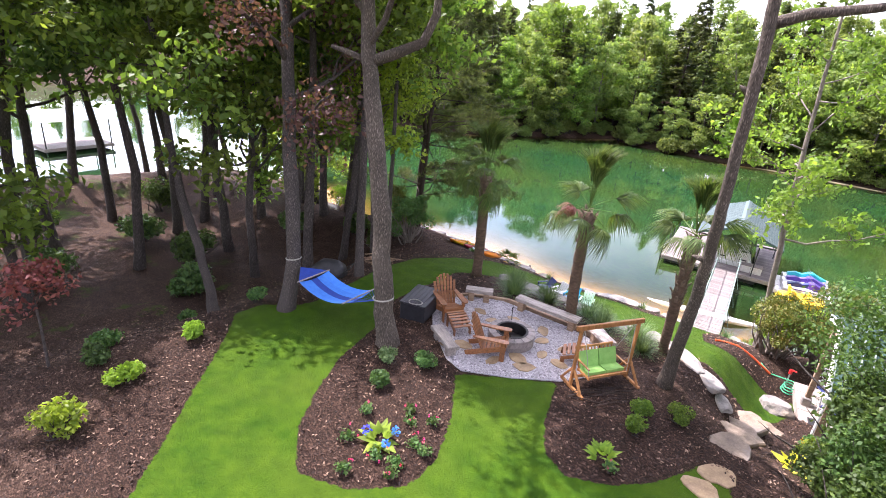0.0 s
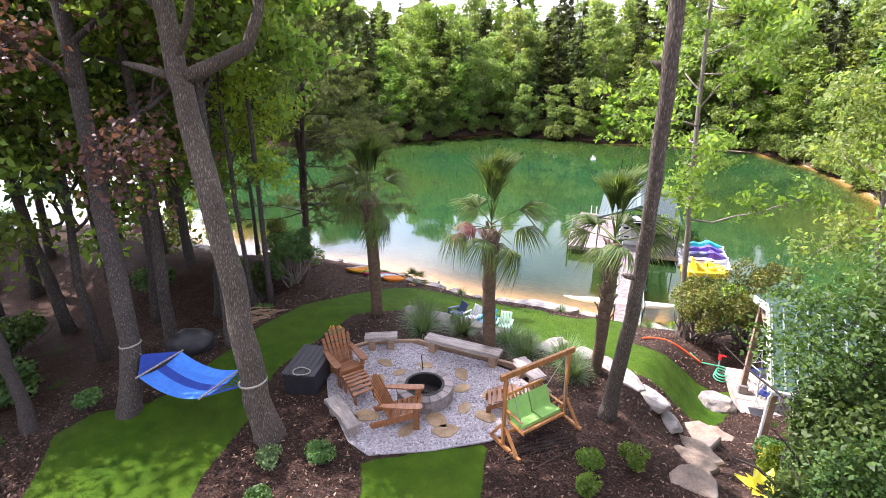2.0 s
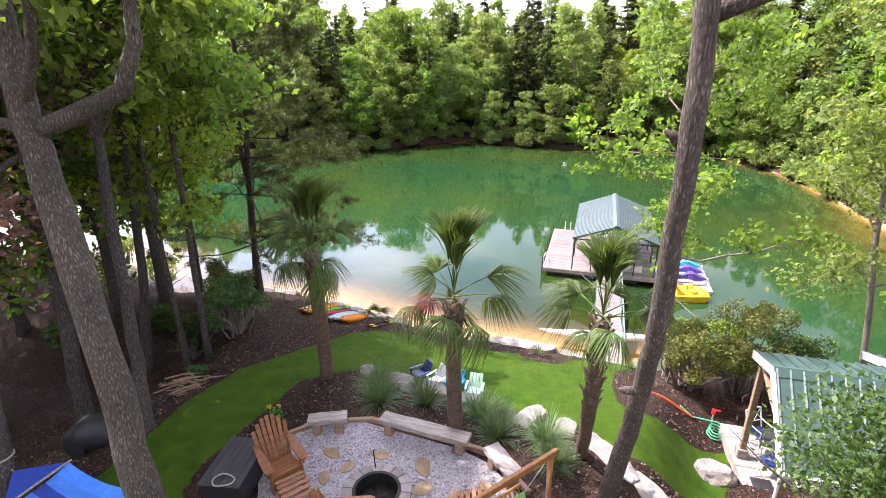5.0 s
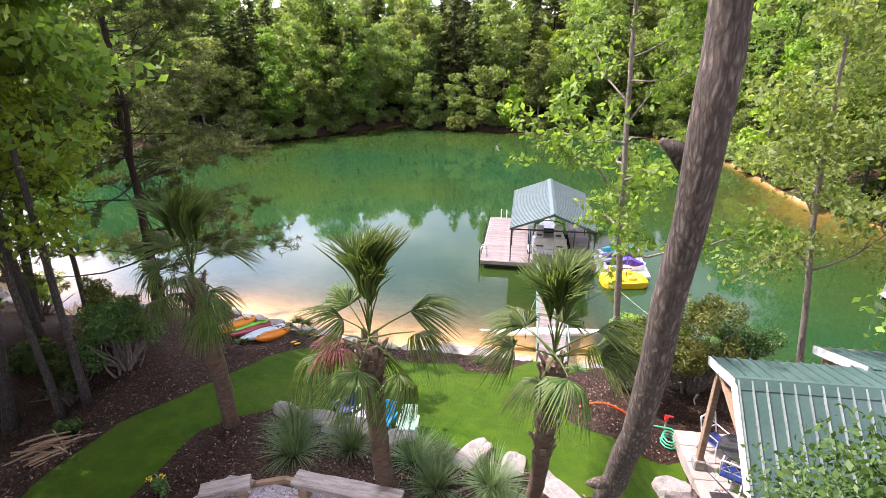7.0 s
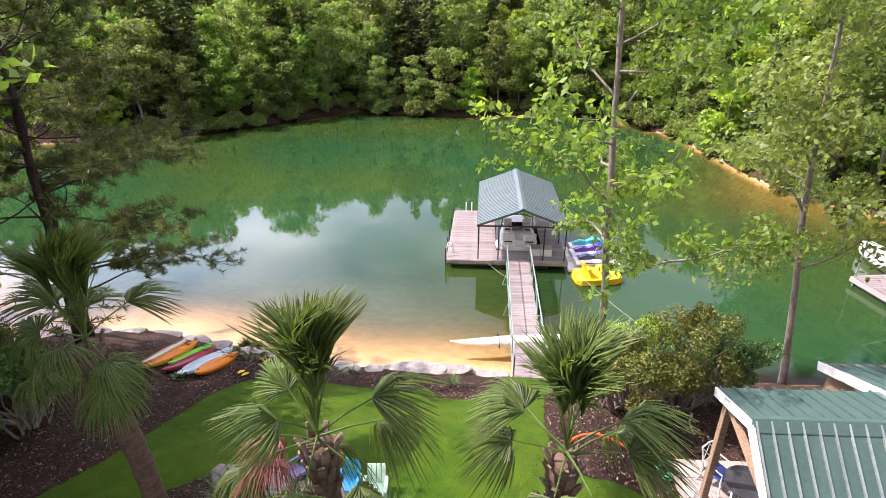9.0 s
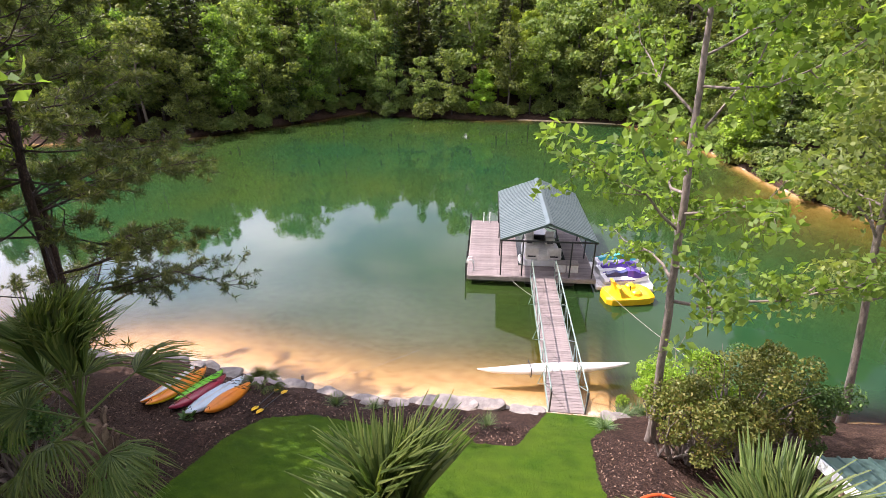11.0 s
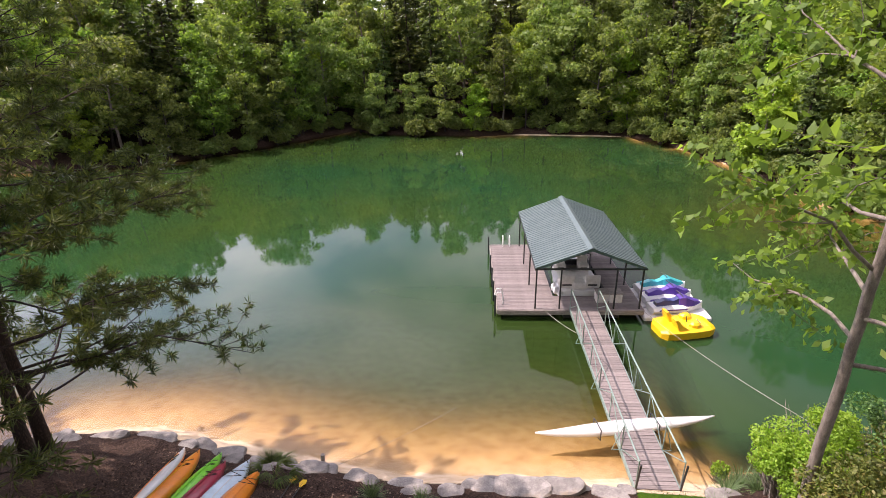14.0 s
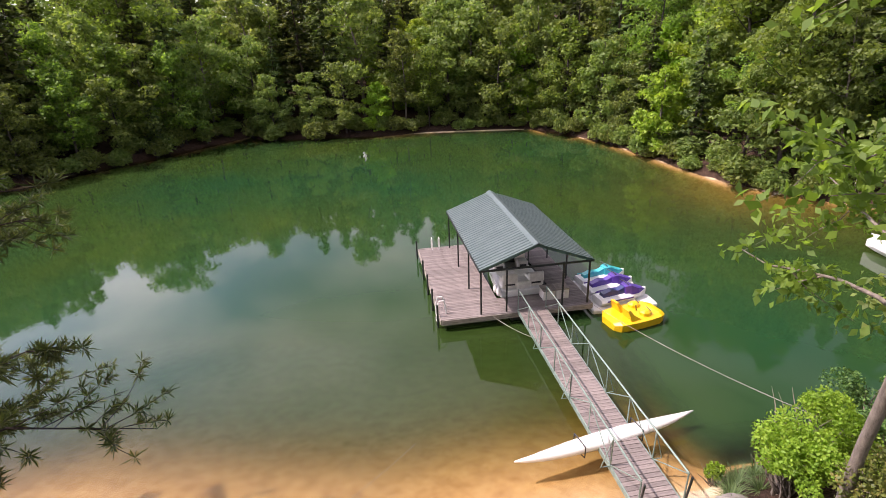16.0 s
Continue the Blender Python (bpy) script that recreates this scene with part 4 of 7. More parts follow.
rooted("tree", [(-6.45, 17.2, z_at(-6.45, 17.2)), (-6.6, 17.4, 3), (-6.8, 17.6, 6.6), (-7.0, 18.0, 12)], [0.11, 0.09, 0.075, 0.03], 17, 13, 3.8, 7000, 0.17, LEAF, BARK, "thin tree with sparse leaves above the shore path", 0.72, 0.8)
rooted("tree", [(-3.74, 3.93, z_at(-3.74, 3.93)), (-3.84, 3.98, 0.8), (-3.94, 3.98, 1.7), (-3.89, 4.03, 2.3)], [0.035, 0.03, 0.022, 0.01], 24, 12, 1.0, 900, 0.085, LEAF_COPPER, BARK, "copper-leaved sapling on the mulched slope", 0.55, 0.3)
rooted("tree", [(-12.5, 21.5, z_at(-12.5, 21.5)), (-12.7, 21.7, 3), (-12.6, 22, 7), (-12.8, 22.2, 10)], [0.10, 0.08, 0.06, 0.02], 18, 10, 2.2, 2600, 0.18, LEAF_LIME, BARK, "young lime-green tree beside the beach", 0.3, 0.9)
rooted("maple_tree", [(7.6, 25.8, z_at(7.6, 25.8)), (7.45, 25.6, -0.6), (7.2, 25.2, 2.6), (7.05, 24.95, 5.0), (6.85, 24.9, 8), (6.7, 24.9, 12)], [0.13, 0.105, 0.095, 0.08, 0.06, 0.025], 19, 17, 4.3, 5600, 0.135, LEAF, BARK_PALE,
       "slim tree with bare pale limbs and sparse leaves by the gangway", 0.36, 0.40, lift=0.02, twigs=5)
rooted("tree", [(14.5, 30.4, z_at(14.5, 30.4)), (14.0, 30.3, -1), (13.4, 30.2, 2.5), (13.1, 30.2, 6.0), (12.8, 30.2, 10.5)], [0.13, 0.11, 0.095, 0.07, 0.03], 20, 18, 3.2, 5600, 0.15, LEAF_FAR, BARK_PALE, "pale-stemmed tree with feathery light leaves by the water", 0.34, 0.9)
rooted("tree", [(12.81, 14.68, z_at(12.81, 14.68)), (12.67, 14.73, 1.5), (12.4, 14.89, 3), (12.41, 15.35, 4.36)], [0.12, 0.1, 0.08, 0.03], 21, 13, 2.3, 13000, 0.08, LEAF_DARK, BARK, "dense small-leaved tree crowding the pavilion roof", 0.1, 0.9)
rooted("tree", [(13.0, 17.8, z_at(13, 17.8)), (12.9, 17.9, 1.5), (12.9, 18.0, 4), (12.6, 18.1, 6)], [0.1, 0.08, 0.06, 0.03], 22, 11, 2.3, 5500, 0.10, LEAF, BARK, "young bright green tree beside the pavilion", 0.45, 0.7)
rooted("tree", [(11.66, 16.08, z_at(11.66, 16.08)), (11.55, 16.08, 1), (11.35, 16.02, 2.8), (11.14, 15.77, 4.2)], [0.08, 0.07, 0.05, 0.02], 23, 14, 1.9, 9000, 0.068, LEAF_DARK, BARK, "bushy small-leaved tree in front of the pavilion wall", 0.2, 0.75)
for k, (x, y, tall) in enumerate([(-10.6, 23.1, 17), (-11.9, 24.3, 19)]):
    made = conifer(31 + k, tall, 0.17, 5.2 - 1.8 * k, 26 - 8 * k, 17 - 4 * k, 0.24, 0.12 + 0.2 * k)
    pine = plant_tree("pine_tree", on_ground(x, y, -0.2), 0, made, BARK_PINE, LEAF_PINE, "tall pine with dark flaky trunk and drooping boughs by the beach")
    pine.matrix_basis = pose(*on_ground(x, y, -0.2), 0, 4 - 2 * k, 0)

# the wood beside the garden, out to the arm of the lake
wood_protos = []
for k in range(5):
    r2 = np.random.default_rng(40 + k)
    tall = [13, 15, 11, 14, 9][k]
    trunk = [(0, 0, -0.4), (r2.normal(0, 0.25), r2.normal(0, 0.25), tall * 0.3), (r2.normal(0, 0.5), r2.normal(0, 0.5), tall * 0.65), (r2.normal(0, 0.8), r2.normal(0, 0.8), tall)]
    made = broadleaf(50 + k, trunk, [0.19, 0.16, 0.11, 0.03], 16, 3.6, 5200, 0.2, 0.85, [0.64, 0.66, 0.46, 0.48, 0.34][k], 0.04, 3, 8)
    wood_protos.append(plant_tree("tree", (0, 0, -300), 0, made, BARK, (LEAF, LEAF, LEAF, LEAF_BUSH, LEAF)[k], "dark-trunked woodland tree standing in leaf litter", group="trees of the wood"))
# the last three spots are unseen trees, added to shade the left bed
spots = [(-7.5, 13.6), (-8.6, 16.2), (-9.5, 12.2), (-10.6, 14.8), (-12.2, 17.6), (-12.8, 12.6), (-14.6, 15.2), (-15.8, 18.4), (-16.5, 11.5), (-18.2, 21.2), (-19.5, 15.0), (-20.5, 18.6), (-22.5, 21.8), (-23.5, 13.4), (-24.6, 24.0),
         (-26.2, 19.0), (-13.0, 8.6), (-16.6, 6.4), (-20.0, 9.5), (-25.0, 9.0), (-28.5, 14), (-11.5, 4.6), (-29.5, 5.0), (-23.0, 3.0), (-15.0, 1.0), (-14.2, 20.6), (-17.2, 13.2), (-11.4, 19.0), (-15.4, 5.3), (-9.5, 2.6), (-12.5, 0.5), (-8.0, -1.0)]
for i, (x, y) in enumerate(spots):
    s = rng.uniform(0.9, 1.24)
    m = pose(x, y, z_at(x, y) - 0.1, rng.normal(0, 3), rng.normal(0, 3), rng.uniform(0, 360))
    ob = copy_thing(wood_protos[i % 2 if x < -12 and 7 < y < 16.5 else i % 5], m) if i >= 5 else wood_protos[i]
    ob.matrix_basis = m @ Matrix.Diagonal((s, s, s, 1))
for i, (x, y) in enumerate([(17, 29), (20, 29.8), (24, 30.5), (28, 31.2), (33, 31.5), (17.5, 24)]):
    s = rng.uniform(0.55, 0.75)
    ob = copy_thing(wood_protos[(1, 3, 1, 3, 1)[i % 5]], pose(x, y, z_at(x, y) - 0.1, 0, 0, rng.uniform(0, 360)))
    ob.scale = (s, s, s)
    ob["group"], ob["label"] = "trees of the near bank", "leafy tree on the bank behind the pavilion"


# ---- boat dock ----
DECK = -3.95
DOCK = pose(-0.64, 36.97, 0, 0, 0, 11.5)


def at_dock(u, v, z):
    return tuple(DOCK @ Vector((u, v, z)))


def boards(parent, u0, u1, v0, v1, z, wide=0.14, across="v", material=None, edge=0.004):
    """Deck boards side by side; they run along u where across is v."""
    n = int(round(((v1 - v0) if across == "v" else (u1 - u0)) / wide))
    long = (u1 - u0) if across == "v" else (v1 - v0)
    me = Shape().box((long, wide - 0.012, 0.035), edge=edge).mesh("board", material or DECKWOOD)
    for i in range(n):
        ob = new("board", me)
        ob.parent = parent
        if across == "v":
            ob.matrix_basis = pose((u0 + u1) / 2, v0 + (i + 0.5) * wide, z - 0.018 + random.uniform(-0.003, 0.003))
        else:
            ob.matrix_basis = pose(u0 + (i + 0.5) * wide, (v0 + v1) / 2, z - 0.018 + random.uniform(-0.003, 0.003), 0, 0, 90)


dock = tagged(new("boat_dock"), "floating timber dock with weathered boards and dark floats", "dock")
dock.matrix_world = DOCK
boards(dock, 0, 2.75, 0, 8.1, DECK)
boards(dock, 2.75, 6.7, 0, 1.35, DECK)
boards(dock, 5.45, 6.7, 1.35, 8.1, DECK)
for name, size, at in (("fascia", (6.7, 0.05, 0.24), (3.35, -0.03, DECK - 0.13)), ("fascia", (0.05, 8.1, 0.24), (-0.03, 4.05, DECK - 0.13)), ("fascia", (0.05, 8.1, 0.24), (6.73, 4.05, DECK - 0.13)), ("fascia", (2.75, 0.05, 0.24), (1.37, 8.13, DECK - 0.13))):
    part(name, Shape().box(size, at, edge=0.01), GREYWOOD, dock, "grey timber edge board")
for u, v, su, sv in ((1.35, 1.2, 2.3, 1.6), (1.35, 4.0, 2.3, 1.8), (1.35, 6.8, 2.3, 1.8), (4.4, 0.68, 2.6, 0.9), (6.1, 4.0, 0.9, 2.2), (6.1, 6.8, 0.9, 2.0)):
    part("float", Shape().box((su, sv, 0.5), (u, v, DECK - 0.5), edge=0.05), BLACK, dock, "black plastic float")
for v in (0.35, 1.9, 3.5, 5.2, 8.0):
    part("mooring_post", Shape().tube([(-0.12, v, WATER - 1.2), (-0.12, v, DECK + 0.55)], 0.045, 8), DARKSTEEL, dock, "dark steel pole")
for v in (0.55, 0.95):
    part("ladder_rail", Shape().tube([(-0.1, v, WATER - 0.6), (-0.1, v, DECK + 0.35), (-0.02, v, DECK + 0.62), (0.18, v, DECK + 0.62), (0.28, v, DECK + 0.4), (0.28, v, DECK)], 0.028, 8), WHITE, dock, "white ladder handrail")
for k in range(3):
    part("ladder_rung", Shape().tube([(-0.1, 0.55, DECK - 0.2 - 0.28 * k), (-0.1, 0.95, DECK - 0.2 - 0.28 * k)], 0.02, 6), WHITE, dock)
for u in (0.75, 1.15):
    part("ladder_rail", Shape().tube([(u, 8.2, WATER - 0.5), (u, 8.2, DECK + 0.45), (u, 8.08, DECK + 0.62), (u, 7.85, DECK + 0.62), (u, 7.8, DECK)], 0.028, 8), WHITE, dock, "white ladder handrail")

# the roof on its posts
roof = tagged(new("dock_roof"), "gabled roof of ribbed grey-green metal on slim dark posts", "roof")
roof.matrix_world = DOCK
EAVE, RIDGE, UL, UM, UR, VN, VF = -1.80, -0.87, 1.65, 4.1, 6.6, -0.05, 8.0


def ribbed_slope(u_eave, z_eave, u_ridge, z_ridge, v0, v1, step, up=0.0):
    """Sheet metal with ribs that run from eave to ridge."""
    s = Shape()
    n = int((v1 - v0) / step)
    prof = []
    for i in range(n):
        a = v0 + i * step
        prof += [(a, 0), (a + step * 0.62, 0), (a + step * 0.70, 0.032), (a + step * 0.92, 0.032)]
    prof.append((v1, 0))
    lo = [(u_eave, v, z_eave + h + up) for v, h in prof]
    hi = [(u_ridge, v, z_ridge + h + up) for v, h in prof]
    k = len(prof)
    s.add(lo + hi, [(i, i + 1, k + i + 1, k + i) for i in range(k - 1)])
    low = [(u, v, z - 0.03) for u, v, z in lo + hi]
    s.add(low, [(i, k + i, k + i + 1, i + 1) for i in range(k - 1)])
    return s


part("roof_panel", ribbed_slope(UL, EAVE, UM, RIDGE, VN, VF, 0.24), ROOF_GREY, roof)
part("roof_panel", ribbed_slope(UR, EAVE, UM, RIDGE, VN, VF, 0.24), ROOF_GREY, roof)
part("ridge_cap", Shape().add([(UM - 0.2, VN - 0.03, RIDGE - 0.03), (UM, VN - 0.03, RIDGE + 0.06), (UM + 0.2, VN - 0.03, RIDGE - 0.03), (UM - 0.2, VF + 0.03, RIDGE - 0.03), (UM, VF + 0.03, RIDGE + 0.06), (UM + 0.2, VF + 0.03, RIDGE - 0.03)], [(0, 1, 4, 3), (1, 2, 5, 4)]), ROOF_GREY, roof)
for v in (VN + 0.03, VF - 0.03):
    part("gable_trim", Shape().beam((UL, v, EAVE - 0.06), (UM, v, RIDGE - 0.06), 0.04, 0.13), ROOF, roof)
    part("gable_trim", Shape().beam((UR, v, EAVE - 0.06), (UM, v, RIDGE - 0.06), 0.04, 0.13), ROOF, roof)
    part("tie_beam", Shape().beam((UL, v, EAVE - 0.07), (UR, v, EAVE - 0.07), 0.05, 0.08), DARKSTEEL, roof)
for u in (UL, UR):
    part("eave_beam", Shape().beam((u, VN, EAVE - 0.07), (u, VF, EAVE - 0.07), 0.05, 0.1), DARKSTEEL, roof)
for v in (2.6, 5.2):
    part("tie_beam", Shape().beam((UL, v, EAVE - 0.05), (UR, v, EAVE - 0.05), 0.05, 0.08), DARKSTEEL, roof)
for u in (UL + 0.08, 2.85, 5.35, UR - 0.08):
    for v in (0.12, 2.6, 5.2, 7.85):
        if u in (2.85, 5.35) and v in (2.6, 5.2):
            continue
        part("post", Shape().box((0.065, 0.065, EAVE - DECK - 0.05), (u, v, (EAVE + DECK) / 2 - 0.05)), DARKSTEEL, roof)

# the motor boat in its slip
boat = tagged(new("motor_boat"), "white open motor boat with pale seats in the covered slip", "boat")
boat.matrix_world = DOCK @ pose(4.1, 1.5, WATER)


def hull_rings(length, beam, tall, n=9, stern=0.75, power=2.2, keel=-0.25):
    rings = []
    for i in range(n):
        f = i / (n - 1)
        w = beam / 2 * ((1 - f ** power) * (1 - stern) + stern * (1 - f ** (power * 1.6)) if f > 0 else stern) + 0.02
        top = tall * (1 + 0.25 * f * f)
        y = length * f
        low = keel + 0.35 * f ** 4
        rings.append([(-w, y, top), (-w * 0.92, y, top * 0.3), (-w * 0.55, y, low * 0.5), (0, y, low), (w * 0.55, y, low * 0.5), (w * 0.92, y, top * 0.3), (w, y, top), (w * 0.8, y, top + 0.03), (-w * 0.8, y, top + 0.03)])
    return rings


part("hull", Shape().loft(hull_rings(5.9, 2.2, 0.75)), GELCOAT, boat, smooth=False)
part("cockpit_floor", Shape().box((1.6, 2.6, 0.04), (0, 1.9, 0.82), edge=0.01), VINYL, boat, "cream carpeted cockpit floor")
for x, y, s in ((-0.62, 0.55, (0.75, 0.65, 0.42)), (0.62, 0.55, (0.75, 0.65, 0.42)), (-0.6, 2.4, (0.55, 0.55, 0.45)), (0.6, 2.4, (0.55, 0.55, 0.45))):
    seat = part("seat", Shape().box(s, (x, y, 0.98), edge=0.06), VINYL, boat)
    part("backrest", Shape().box((s[0], 0.14, 0.5), (x, y + (-0.3 if y < 1 else 0.3), 1.25), edge=0.05), VINYL, seat)
    part("seat_panel", Shape().box((s[0] * 0.6, 0.02, 0.12), (x, y - s[1] / 2 - 0.012, 1.0)), BLACK, seat, "black vinyl panel")
part("engine_cover", Shape().box((0.7, 0.9, 0.35), (0, 0.5, 0.95), edge=0.08), VINYL, boat)
for x in (-0.35, 0.35):
    part("wakeboard_tower", Shape().tube([(x * 2.9, 2.6, 0.8), (x * 2.6, 2.3, 1.75), (x * 1.2, 2.2, 1.95), (0, 2.2, 1.98)], 0.035, 8), DARKSTEEL, boat)
part("windscreen", Shape().add([(-0.95, 2.95, 0.85), (0.95, 2.95, 0.85), (0.8, 2.75, 1.25), (-0.8, 2.75, 1.25), (-0.95, 2.98, 0.85), (0.95, 2.98, 0.85), (0.8, 2.78, 1.25), (-0.8, 2.78, 1.25)], [(0, 1, 2, 3), (7, 6, 5, 4), (0, 4, 5, 1), (2, 6, 7, 3)]), BLACK, boat, "smoked windscreen")
part("swim_platform", Shape().box((1.7, 0.5, 0.07), (0, -0.22, 0.3), edge=0.02), GELCOAT, boat)
for x, m in ((-1.2, GELCOAT), (-1.25, GELCOAT)):
    fender = tagged(new("boat_fender"), "white round boat fender at the dock's edge", "fender")
    fender.matrix_world = DOCK @ pose(4.1 + x, 1.55 + (0.35 if m and x < -1.22 else 0), DECK + 0.0)
    part("bulb", Shape().tube([(0, 0, 0.02), (0, 0, 0.08), (0, 0, 0.22), (0, 0, 0.36), (0, 0, 0.45)], [0.04, 0.11, 0.13, 0.11, 0.03], 10), GELCOAT, fender, smooth=True)
for u, w in ((4.98, 0.55), (5.6, 0.6)):
    chest = tagged(new("dock_box"), "low cream storage box on the dock", "storage box")
    chest.matrix_world = DOCK @ pose(u, 0.95, DECK)
    part("body", Shape().box((w, 0.55, 0.44), (0, 0, 0.22), edge=0.02), VINYL, chest)
    part("lid", Shape().box((w + 0.04, 0.6, 0.07), (0, 0, 0.475), edge=0.02), GREYWOOD, chest, "dark weathered lid")

# gangway from the shore
gang = tagged(new("gangway"), "long sloping timber gangway with green steel truss rails", "gangway")
GA, GB = Vector((5.2, 27.75, -4.0)), Vector(at_dock(3.95, 0.05, DECK + 0.06))
glen = (GB - GA).length
gang.matrix_world = Matrix.Translation(GA) @ (GB - GA).to_track_quat("Y", "Z").to_matrix().to_4x4()
boards(gang, -0.6, 0.6, 0, glen, 0.03, 0.15, edge=0.003)
for x in (-0.62, 0.62):
    part("side_beam", Shape().box((0.05, glen, 0.14), (x, glen / 2, -0.06)), GREENSTEEL, gang)
    part("top_rail", Shape().tube([(x, 0.05, 1.0), (x, glen - 0.05, 1.0)], 0.028, 8), GREENSTEEL, gang)
    bays = 7
    for i in range(bays + 1):
        y = 0.05 + (glen - 0.1) * i / bays
        part("baluster", Shape().tube([(x, y, 0), (x, y, 1.0)], 0.022, 6), GREENSTEEL, gang)
        if i < bays:
            y2 = 0.05 + (glen - 0.1) * (i + 1) / bays
            part("brace", Shape().tube([(x, y, 0.02) if i % 2 else (x, y, 0.98), (x, y2, 0.98) if i % 2 else (x, y2, 0.02)], 0.016, 6), GREENSTEEL, gang)
            if i % 2:
                part("outrigger_strut", Shape().tube([(x, y, 0.95), (x * 1.45, y, 0.0), (x, y, 0.0)], 0.016, 6), GREENSTEEL, gang)
for y in (0.02,):
    for x in (-0.62, 0.62):
        part("end_post", Shape().tube([(x, y, -0.1), (x, y - 0.12, 1.02)], 0.03, 8), DARKSTEEL, gang)

# the long white canoe slung beneath the gangway
canoe = tagged(new("outrigger_canoe"), "long slim white canoe slung under the gangway", "canoe")
CA, CB = Vector((1.68, 29.14, -3.98)), Vector((7.38, 31.22, -3.98))
canoe.matrix_world = Matrix.Translation(CA) @ (CB - CA).to_track_quat("Y", "Z").to_matrix().to_4x4()
rings, clen = [], (CB - CA).length
for i in range(17):
    f = i / 16
    w = 0.28 * max(0.03, math.sin(math.pi * f)) ** 0.75
    lift = 0.10 * (2 * f - 1) ** 6
    rings.append([(w * math.cos(a), clen * f, lift + (0.16 if math.sin(a) > 0 else 0.22) * max(0.12, math.sin(math.pi * f) ** 0.5) * math.sin(a)) for a in [2 * math.pi * k / 10 for k in range(10)]])
part("hull", Shape().loft(rings), GELCOAT, canoe, smooth=True)
for f in (0.34, 0.66):
    k = Shape().tube([(-0.30, clen * f, 0.2), (-0.30, clen * f, -0.18), (0, clen * f, -0.25), (0.30, clen * f, -0.18), (0.30, clen * f, 0.2), (0, clen * f, 0.21), (-0.30, clen * f, 0.2)], 0.018, 6)
    part("strap", k, BLACK, canoe, "black sling strap")


def jet_ski(u, v, turn, body, trim, label):
    ob = tagged(new("jet_ski"), label, "jet ski", "jet skis on the float")
    ob.matrix_world = DOCK @ pose(u, v, WATER + 0.24, 0, 0, turn) @ Matrix.Diagonal((0.9, 0.9, 0.85, 1))
    rings = []
    for i in range(9):
        f = i / 8
        w = 0.56 * (1 - 0.85 * f ** 3) * (0.88 + 0.12 * min(1, f * 6))
        rings.append([(-w, 2.8 * f, 0.22 + 0.12 * f), (-w * 0.75, 2.8 * f, 0.02), (0, 2.8 * f, -0.1 + 0.25 * f ** 3), (w * 0.75, 2.8 * f, 0.02), (w, 2.8 * f, 0.22 + 0.12 * f), (w * 0.7, 2.8 * f, 0.36 + 0.1 * f), (-w * 0.7, 2.8 * f, 0.36 + 0.1 * f)])
    part("hull", Shape().loft(rings), GELCOAT, ob)
    part("cowl", Shape().loft([[(-0.3 * w, y, z), (0.3 * w, y, z), (0.24 * w, y, z + h), (-0.24 * w, y, z + h)] for y, w, z, h in ((1.45, 0.9, 0.35, 0.45), (1.75, 1.25, 0.35, 0.5), (2.2, 1.2, 0.37, 0.25), (2.65, 0.5, 0.42, 0.05))]), body, ob)
    part("seat", Shape().loft([[(-0.2, y, 0.34), (0.2, y, 0.34), (0.15, y, z), (-0.15, y, z)] for y, z in ((0.25, 0.55), (0.7, 0.7), (1.1, 0.62), (1.5, 0.78))]), trim, ob)
    part("handlebar", Shape().tube([(-0.36, 1.5, 0.98), (-0.12, 1.58, 0.95), (0.12, 1.58, 0.95), (0.36, 1.5, 0.98)], 0.025, 6), BLACK, ob)
    part("stripe", Shape().box((0.02, 1.5, 0.07), (-0.545, 1.0, 0.3)), body, ob)
    part("stripe", Shape().box((0.02, 1.5, 0.07), (0.545, 1.0, 0.3)), body, ob)


jet_ski(7.15, 2.5, -82, TEAL, TEAL, "white jet ski with a teal cowl on the side float")
jet_ski(7.1, 1.5, -80, PURPLE, PURPLE, "white jet ski with a purple seat on the side float")
jet_ski(7.15, 0.45, -82, PURPLE, NAVY, "white jet ski with a dark purple seat on the side float")
pad = tagged(new("jet_ski_float"), "low pale plastic float beside the dock", "float")
pad.matrix_world = DOCK
for v in (0.4, 1.45, 2.5):
    part("float_section", Shape().box((3.1, 0.95, 0.26), (8.3, v, WATER + 0.08), edge=0.06), GELCOAT, pad)

# pedal boat
pedal = tagged(new("pedal_boat"), "bright yellow plastic pedal boat moored by a rope", "pedal boat")
pedal.matrix_world = pose(7.5, 37.7, WATER - 0.05, 0, 0, -68)
rings = [[(-0.78 * w, y, 0.42 * h), (-0.7 * w, y, 0.0), (0.7 * w, y, 0.0), (0.78 * w, y, 0.42 * h), (0.55 * w, y, 0.5 * h), (-0.55 * w, y, 0.5 * h)] for y, w, h in ((-1.2, 0.55, 0.7), (-1.0, 0.9, 0.95), (-0.4, 1, 1), (0.4, 1, 1), (0.95, 0.95, 1.05), (1.25, 0.7, 0.9))]
part("hull", Shape().loft(rings), YELLOW, pedal)
